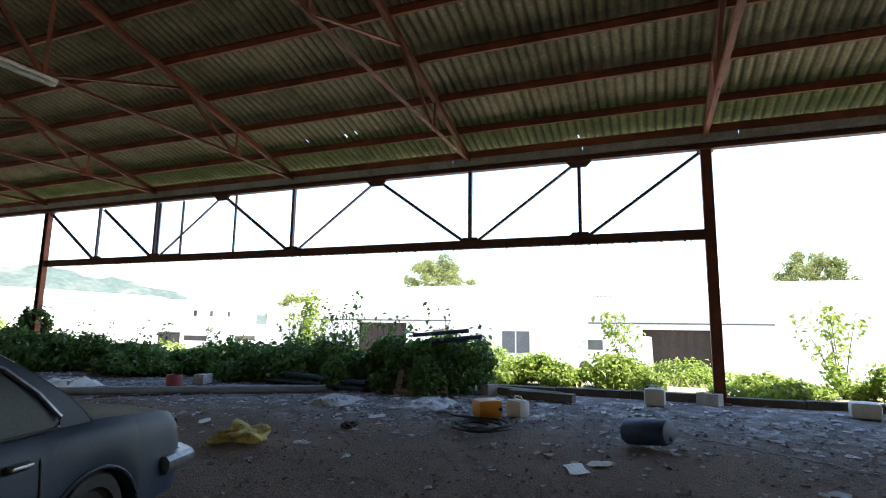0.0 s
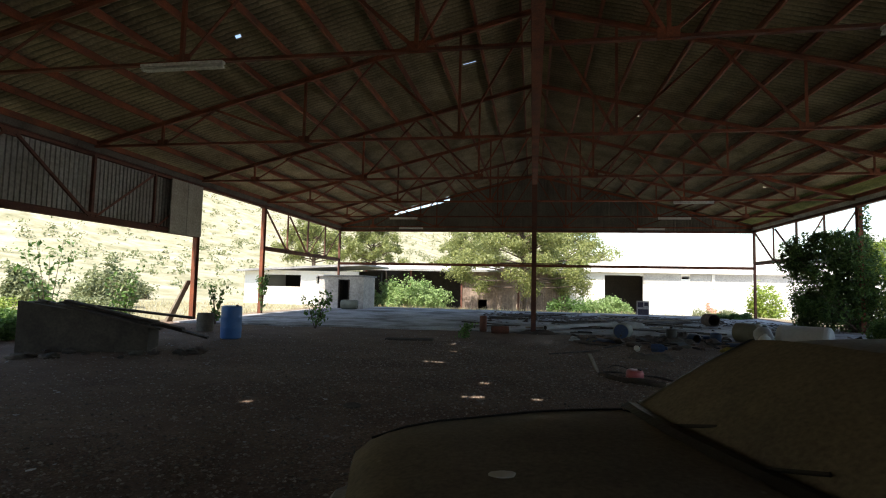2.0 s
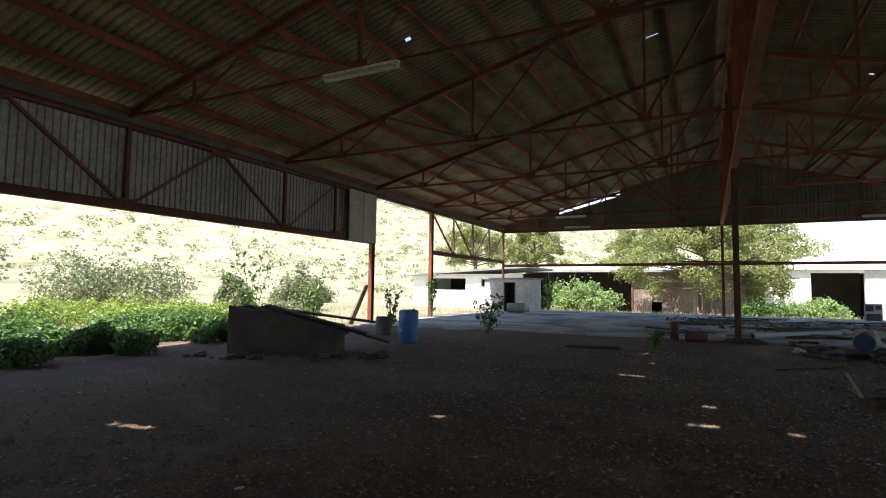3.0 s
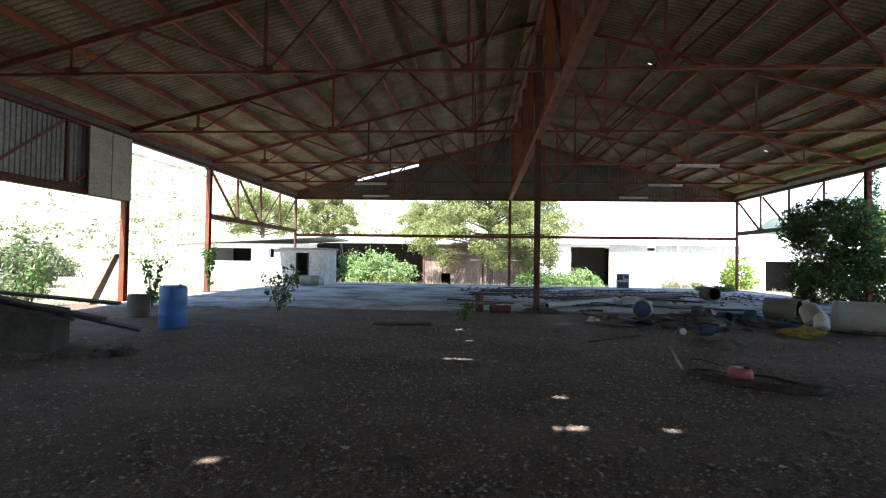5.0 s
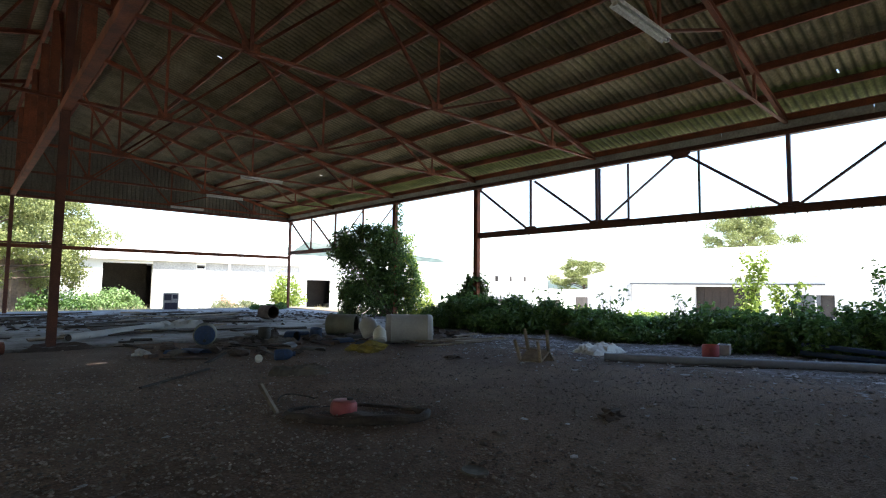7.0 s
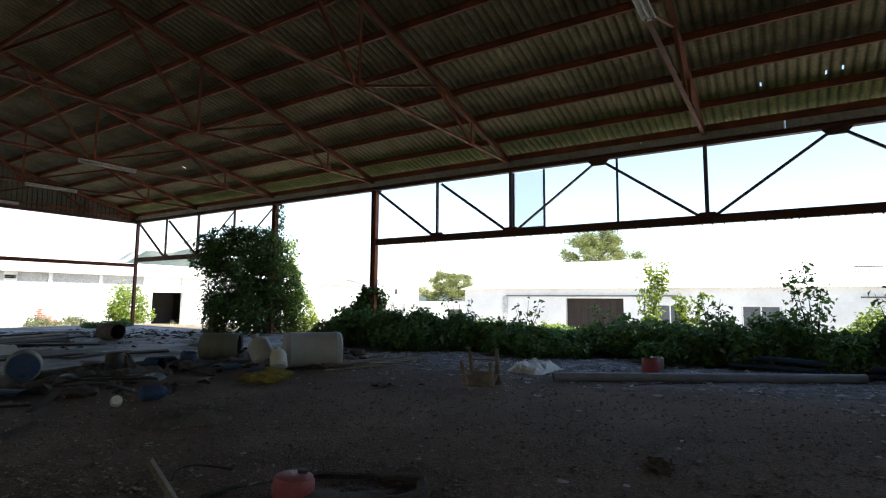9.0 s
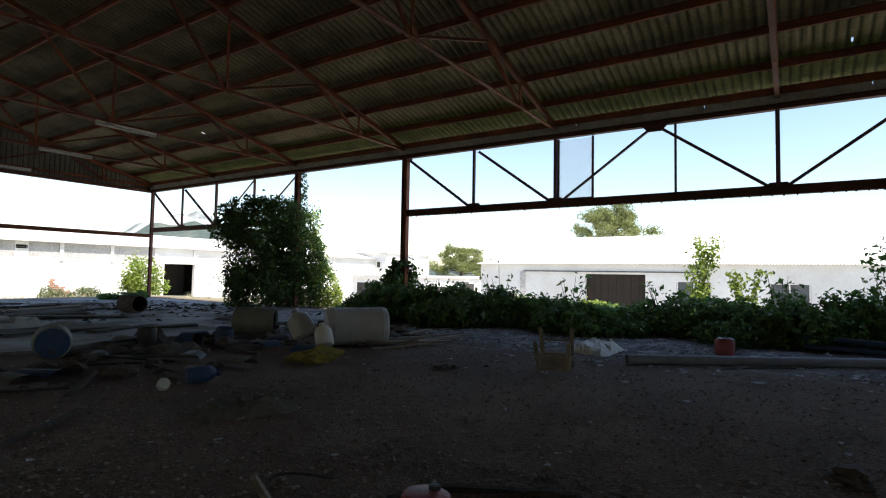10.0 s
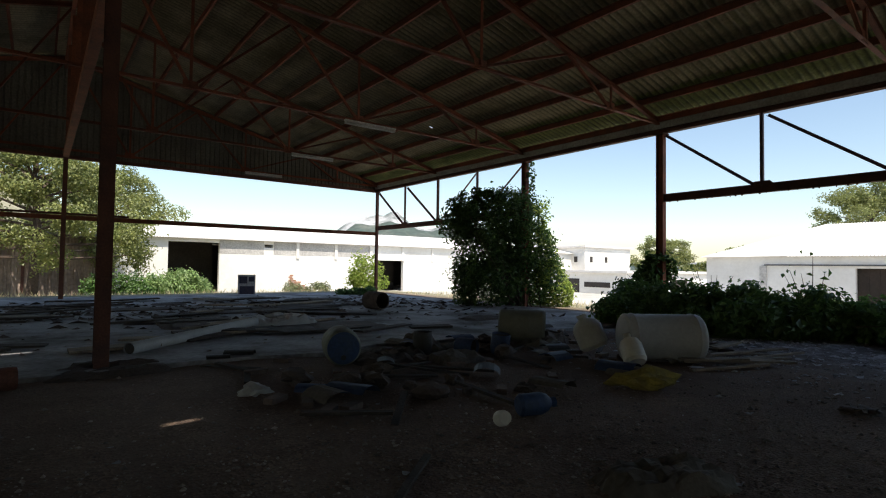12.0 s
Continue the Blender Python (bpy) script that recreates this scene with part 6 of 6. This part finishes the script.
crumple("plastic_sheet", "grey torn sheeting among litter", "sheet", -2.9, -28.4, 0.6, 0.4, 0.12, GREY_PLASTIC, 11)
crumple("plastic_sheet", "white torn sheeting among litter", "sheet", -2.6, -30.1, 0.7, 0.4, 0.1, LITTER, 12)
single("rag", Geo().lump((0, 0, 0.05), (0.14, 0.09, 0.06), 7, 0.9, 3), GREY_PLASTIC, "pale rag lying on the earth floor", "rag", m=pose(-11.4, -17.2, 0.0, 0, 0, -30))
crumple("earth_mound", "low heap of earth at a column's foot", "heap", -12.45, -15.0, 0.7, 0.55, 0.12, SOIL, 23)
for i in range(16):
    crumple("dirt_patch", "thin dark spread of dirt on the concrete slab", "dirt", random.uniform(-13.5, -4.0), random.uniform(-13.8, -2.0), random.uniform(0.5, 1.3), random.uniform(0.3, 0.7), random.uniform(0.03, 0.07), SOIL, 50 + i, 10).location.z = 0.062
for i in range(9):
    crumple("crumpled_sack", "dusty crumpled sack lying among rubbish", "sack", random.uniform(-9.5, -5.2), random.uniform(-17.6, -14.8), random.uniform(0.25, 0.5), random.uniform(0.2, 0.4), random.uniform(0.1, 0.25), (SOIL, DARK_CONCRETE, RAW_CONCRETE)[i % 3], 30 + i, 10)

for x, y, a, b, yaw in ((-5.95, -33.1, 0.36, 0.2, 20), (-5.65, -33.3, 0.25, 0.18, -25), (-4.1, -29.9, 0.3, 0.2, 10), (-5.5, -27.9, 0.3, 0.14, 40)):
    g = Geo().grid([[(u * a / 4, v * b / 4, 0.012 + 0.012 * math.sin(u * 1.3 + v)) for v in range(-2, 3)] for u in range(-2, 3)])
    single("paper_sheet", g, WHITE_PLASTIC, "sheet of white paper lying on the earth", "paper", "paper sheets", m=pose(x, y, 0.01, 0, 0, yaw))


def hose():
    pts = []
    for i in range(60):
        a = i * 0.32
        r = 0.36 + 0.05 * math.sin(i * 0.5)
        pts.append((-4.45 + r * math.cos(a) + 0.05 * math.sin(i), -31.65 + r * math.sin(a), 0.03 + 0.0012 * i + 0.02 * abs(math.sin(i * 0.37))))
    pts += [(-4.0 + 0.2 * i, -31.2 + 0.18 * i, 0.03 + 0.05 * math.sin(i)) for i in range(1, 6)]
    single("hose", Geo().tube(pts, 0.018, 7), RUBBER, "coiled black rubber hose on the earth", "hose", smooth=True)


hose()


def debris_field():
    """Broken things round the barrels: bricks, buckets' shards, sticks."""
    for i in range(96):
        x, y = random.uniform(-11.4, -3.4), random.uniform(-18.8, -14.6)
        kind_ = i % 4
        if kind_ == 0:
            single("brick", Geo().cbox(-0.12, -0.055, 0, 0.12, 0.055, 0.06, 0.006), DUSTY_BRICK, "loose dusty brick lying in the rubbish", "brick", "loose bricks", m=pose(x, y, 0.0, 0, 0, random.uniform(0, 180)))
        elif kind_ == 1:
            plank(x, y, random.uniform(0, 180), random.uniform(0.4, 1.1), 0.07, 0.03, 0.01 * (i % 5), random.uniform(-4, 4), DARK_WOOD, "dark broken stick among the rubbish")
        elif kind_ == 2:
            k = random.uniform(0.08, 0.2)
            single("clod", Geo().lump((0, 0, k * 0.35), (k, k * 0.8, k * 0.5), i, 0.8, 2), SOIL, "dark clod of earth among the rubbish", "clod", "clods", m=pose(x, y, 0, 0, 0, random.uniform(0, 180)))
        else:
            k = random.uniform(0.12, 0.26)
            single("plastic_shard", Geo().grid([[(k * math.cos(a) * 0.8, v * k, 0.02 + k * 0.5 * math.sin(a)) for v in (-1, 0, 0.9)] for a in np.linspace(0.2, 2.6, 7)]), (DULL_BLUE, RAW_CONCRETE, TRIM_BLACK)[i % 3], "broken piece of a plastic container", "shard", "plastic shards", m=pose(x, y, 0, 0, 0, random.uniform(0, 360)))


debris_field()
for i in range(22):
    k = random.uniform(0.05, 0.16)
    x, y = -21.6 + random.uniform(-1.4, 2.6), -24.6 + random.uniform(-0.5, 0.5)
    y += 0.45 * (x + 22)
    single("rubble_stone", Geo().lump((0, 0, k * 0.35), (k, k * 0.75, k * 0.55), 70 + i, 0.8, 2), (RAW_CONCRETE, SOIL, DARK_CONCRETE)[i % 3], "loose stone lying by a concrete trough", "stone", "loose stones", m=pose(x, y, 0, 0, 0, random.uniform(0, 180)))
cable = [(-11.2 + 0.035 * i, -22.6 + 0.12 * math.sin(i * 0.4), 0.012 + 0.05 * math.sin(i * 0.26)) for i in range(13)]
single("cable", Geo().tube(cable, 0.009, 5), RUBBER, "thin black cable lying on the earth", "cable")
cable = [(-4.6 + 0.16 * i, -24.3 - 0.14 * i + 0.12 * math.sin(i * 0.6), 0.012) for i in range(14)]
single("cable", Geo().tube(cable, 0.009, 5), RUBBER, "thin black cable lying near a pipe", "cable")
cable = [(-5.0 + 0.08 * i, -36.0 + 0.11 * i + 0.05 * math.sin(i * 0.9), 0.015) for i in range(20)]
single("cord", Geo().tube(cable, 0.008, 5), LITTER, "pale cord lying on the earth", "cord")

kerb = thing("kerb", "low dirty concrete kerb along the open side", "kerb", kind="structure")
for i in range(7):
    a = -30.4 - i * 1.5
    part("kerb_stone", Geo().cbox(0.02 + 0.02 * (i % 2), a - 1.49, -0.2, 0.24 + 0.02 * (i % 2), a, 0.13 + 0.015 * (i % 3), 0.015), RAW_CONCRETE, kerb)
for x, y, yaw, l in ((-0.7, -31.4, 70, 1.6), (-1.0, -31.8, 80, 1.3)):
    single("concrete_beam", Geo().cbox(-l / 2, -0.12, 0, l / 2, 0.12, 0.16, 0.012), RAW_CONCRETE, "short dirty concrete beam lying by the kerb", "beam", m=pose(x, y, 0.0, 0, 0, yaw))
for x, y in ((-0.6, -30.6), (-0.25, -34.8), (-1.85, -24.15)):
    t = thing("concrete_block", "grey hollow concrete block on the ground", "block", m=pose(x, y, 0, 0, 0, 70 + 30 * x), group="concrete blocks")
    part("shell", Geo().cbox(-0.2, -0.12, 0, 0.2, 0.12, 0.22, 0.012), BLOCK, t)
    for k in (-0.1, 0.1):
        # Flat dark plate on the closed top, painted as a shaded hollow.
        part("cavity", Geo().box(k - 0.065, -0.075, 0.221, k + 0.065, 0.075, 0.224), VOID, t)


def pallet():
    t = thing("pallet", "broken timber pallet leaning into the brambles", "pallet", m=pose(-1.45, -29.5, 0.02, 0, -38, 15))
    for k in range(5):
        part("slat", Geo().cbox(0.0, -0.5 + 0.24 * k, 0.05, 0.95, -0.38 + 0.24 * k, 0.07, 0.003), WOOD, t)
    for x in (0.02, 0.45, 0.85):
        part("bearer", Geo().cbox(x, -0.5, -0.04, x + 0.08, 0.6, 0.049, 0.004), WOOD, t)


pallet()
for x, y, k in ((-8.8, -25.5, 0.11), (-5.0, -29.95, 0.08), (-6.96, -21.1, 0.12)):
    single("scrap", Geo().lump((0, 0, 0.02), (k * 1.3, k, 0.05), int(-x * 7), 1.2, 3), SOIL, "small dark crumpled scrap on the earth floor", "scrap", "dark scraps", m=pose(x, y, 0, 0, 0, 40 * k))
for x, y in ((-11.13, -25.74), (-14.74, -26.8)):
    lid = single("pan_lid", Geo().lathe([(0.001, 0.012), (0.085, 0.014), (0.1, 0.02), (0.108, 0.008), (0.1, 0.0), (0.001, 0.004)], 22, None, False), RAW_CONCRETE, "flat dusty round lid lying on the earth", "lid", "round lids", smooth=True, m=pose(x, y, land(x, y) + 0.004, 4, 3, 0))
for i in range(26):
    x, y = -2.0 + random.gauss(0, 0.8), -32.3 + random.gauss(0, 1.5)
    a, b = random.uniform(0.1, 0.3), random.uniform(0.06, 0.16)
    g = Geo().grid([[(u * a / 4 + 0.02 * math.sin(3 * v), v * b / 4 + 0.02 * math.sin(2 * u + i), 0.012 + 0.014 * math.sin(u * 1.3 + v + i)) for v in range(-2, 3)] for u in range(-2, 3)])
    single("plastic_scrap", g, WHITE_PLASTIC if i % 3 else GREY_PLASTIC, "torn flat piece of pale plastic sheet on the earth", "scrap", "plastic scraps", m=pose(x, y, land(x, y) + 0.006, 0, 0, random.uniform(0, 180)))
board = thing("poster_board", "white board printed with dark blocks standing by the slab", "board", m=pose(-6.0, 0.75, -0.1, 0, 0, -12))
part("board", Geo().cbox(-0.36, -0.03, 0, 0.36, 0.03, 1.0, 0.008), POSTER, board)
for a, b, c, d in ((-0.3, 0.62, 0.02, 0.92), (0.08, 0.7, 0.3, 0.9), (-0.28, 0.15, 0.3, 0.5)):
    part("print", Geo().box(a, -0.036, b, c, -0.032, d), POSTER_DARK, board)
leg = thing("leaning_board", "weathered board leaning on a steel post", "board")
part("plank", Geo().hexa([(-25.6, -15.9, 0), (-25.5, -15.9, 0), (-25.5, -15.6, 0), (-25.6, -15.6, 0), (-25.3, -15.2, 1.5), (-25.25, -15.2, 1.5), (-25.25, -14.95, 1.5), (-25.3, -14.95, 1.5)]), WOOD, leg)


def van():
    t = thing("van", "white van parked beside the warehouse", "van", m=pose(20.5, -31.6, -1.05, 0, 0, 95))
    prof = [(-2.2, 0.35), (2.2, 0.35), (2.25, 1.0), (1.75, 1.25), (1.2, 1.95), (-2.15, 2.0)]
    part("body", Geo().prism([(a, b) for a, b in prof], (0, -0.85, 0), (0, 0.85, 0)), WHITEWASH, t)
    part("windscreen", Geo().hexa([(1.76, -0.75, 1.27), (1.79, -0.75, 1.27), (1.79, 0.75, 1.27), (1.76, 0.75, 1.27), (1.23, -0.7, 1.93), (1.26, -0.7, 1.93), (1.26, 0.7, 1.93), (1.23, 0.7, 1.93)]), CAR_GLASS, t)
    for s in (-1, 1):
        part("side_window", Geo().box(0.4, s * 0.86 - 0.01, 1.25, 1.2, s * 0.86 + 0.01, 1.8), CAR_GLASS, t)
        for wx in (1.4, -1.4):
            part("wheel", Geo().lathe([(0.001, -0.1), (0.3, -0.1), (0.33, 0), (0.3, 0.1), (0.001, 0.1)], 18, Matrix.Translation((wx, s * 0.78, 0.33)) @ Matrix.Rotation(radians(90), 4, "X"), False), RUBBER, t)


van()

# ---- gravel and litter ----


def pebbles(n, region, lo, hi, flat=0.6, sink=0.3):
    g = Geo()
    base = [(1, 0, 0), (-1, 0, 0), (0, 1, 0), (0, -1, 0), (0, 0, 1), (0, 0, -1)]
    tri = [(0, 2, 4), (2, 1, 4), (1, 3, 4), (3, 0, 4), (2, 0, 5), (1, 2, 5), (3, 1, 5), (0, 3, 5)]
    for _ in range(n):
        x, y = region()
        s = lo + (hi - lo) * random.random() ** 3
        a = random.uniform(0, 6.28)
        c, q = math.cos(a), math.sin(a)
        k = [random.uniform(0.6, 1.2) for _ in range(6)]
        pts = []
        for (px, py, pz), f in zip(base, k):
            px, py, pz = px * f * s, py * f * s * 0.8, pz * f * s * flat
            pts.append((x + c * px - q * py, y + q * px + c * py, land(x, y) + pz + s * flat * (1 - sink) * 0.6))
        g.add(pts, tri)
    return g


def near_path():
    t = random.random()
    return -13.6 + random.gauss(0, 3.8), -33.5 + 14 * t + random.gauss(0, 1.5)


single("gravel", pebbles(80000, near_path, 0.007, 0.03, 0.5), STONE, "loose brown gravel strewn over the earth floor", "gravel", kind="stuff")
single("rubble", pebbles(2600, lambda: (random.uniform(-24, -0.5), random.uniform(-40, -15.5)), 0.012, 0.05, 0.45), STONE, "scattered stones and clods on the earth floor", "rubble", kind="stuff")
single("rubble", pebbles(6500, lambda: (-3.2 + random.gauss(0, 1.7), random.uniform(-38, -16.5)), 0.008, 0.055, 0.45), LITTER, "pale rubble and ash along the open side", "rubble", kind="stuff")


def scraps(n, region, lo, hi):
    g = Geo()
    for _ in range(n):
        x, y = region()
        a, s, w = random.uniform(0, 6.28), random.uniform(lo, hi), random.uniform(0.4, 1)
        c, q = math.cos(a) * s, math.sin(a) * s
        z = land(x, y) + 0.008
        l1, l2 = random.uniform(0, 0.4) * s, random.uniform(0, 0.3) * s
        ring = []
        for k in range(6):
            b, r = a + k * 1.047, s * random.uniform(0.45, 1.0)
            ring.append((x + r * math.cos(b), y + r * w * math.sin(b), z + (l1 if k == 1 else l2 if k == 4 else random.uniform(0, 0.06) * s)))
        g.add([(x, y, z + 0.1 * s)] + ring, [(0, k + 1, (k + 1) % 6 + 1) for k in range(6)])
    return g


single("litter", scraps(1300, lambda: (-3.0 + random.gauss(0, 1.5), random.uniform(-37, -17)), 0.02, 0.13), LITTER, "torn pale scraps of plastic and paper", "litter", kind="stuff")
single("litter", scraps(420, lambda: (random.uniform(-23, -5), random.uniform(-38, -16)), 0.015, 0.06), LITTER, "small pale scraps strewn on the earth floor", "litter", kind="stuff")
single("litter", scraps(2200, lambda: (random.uniform(-15, -1), -7.0 + random.gauss(0, 2.2)), 0.06, 0.38), SOIL, "dark earth and rotten scraps strewn over the slab", "litter", kind="stuff")
single("litter", scraps(1500, lambda: (random.uniform(-15, -2), random.uniform(-14.5, -0.5)), 0.04, 0.24), STONE, "dark scraps and sheet pieces on the slab", "litter", kind="stuff")
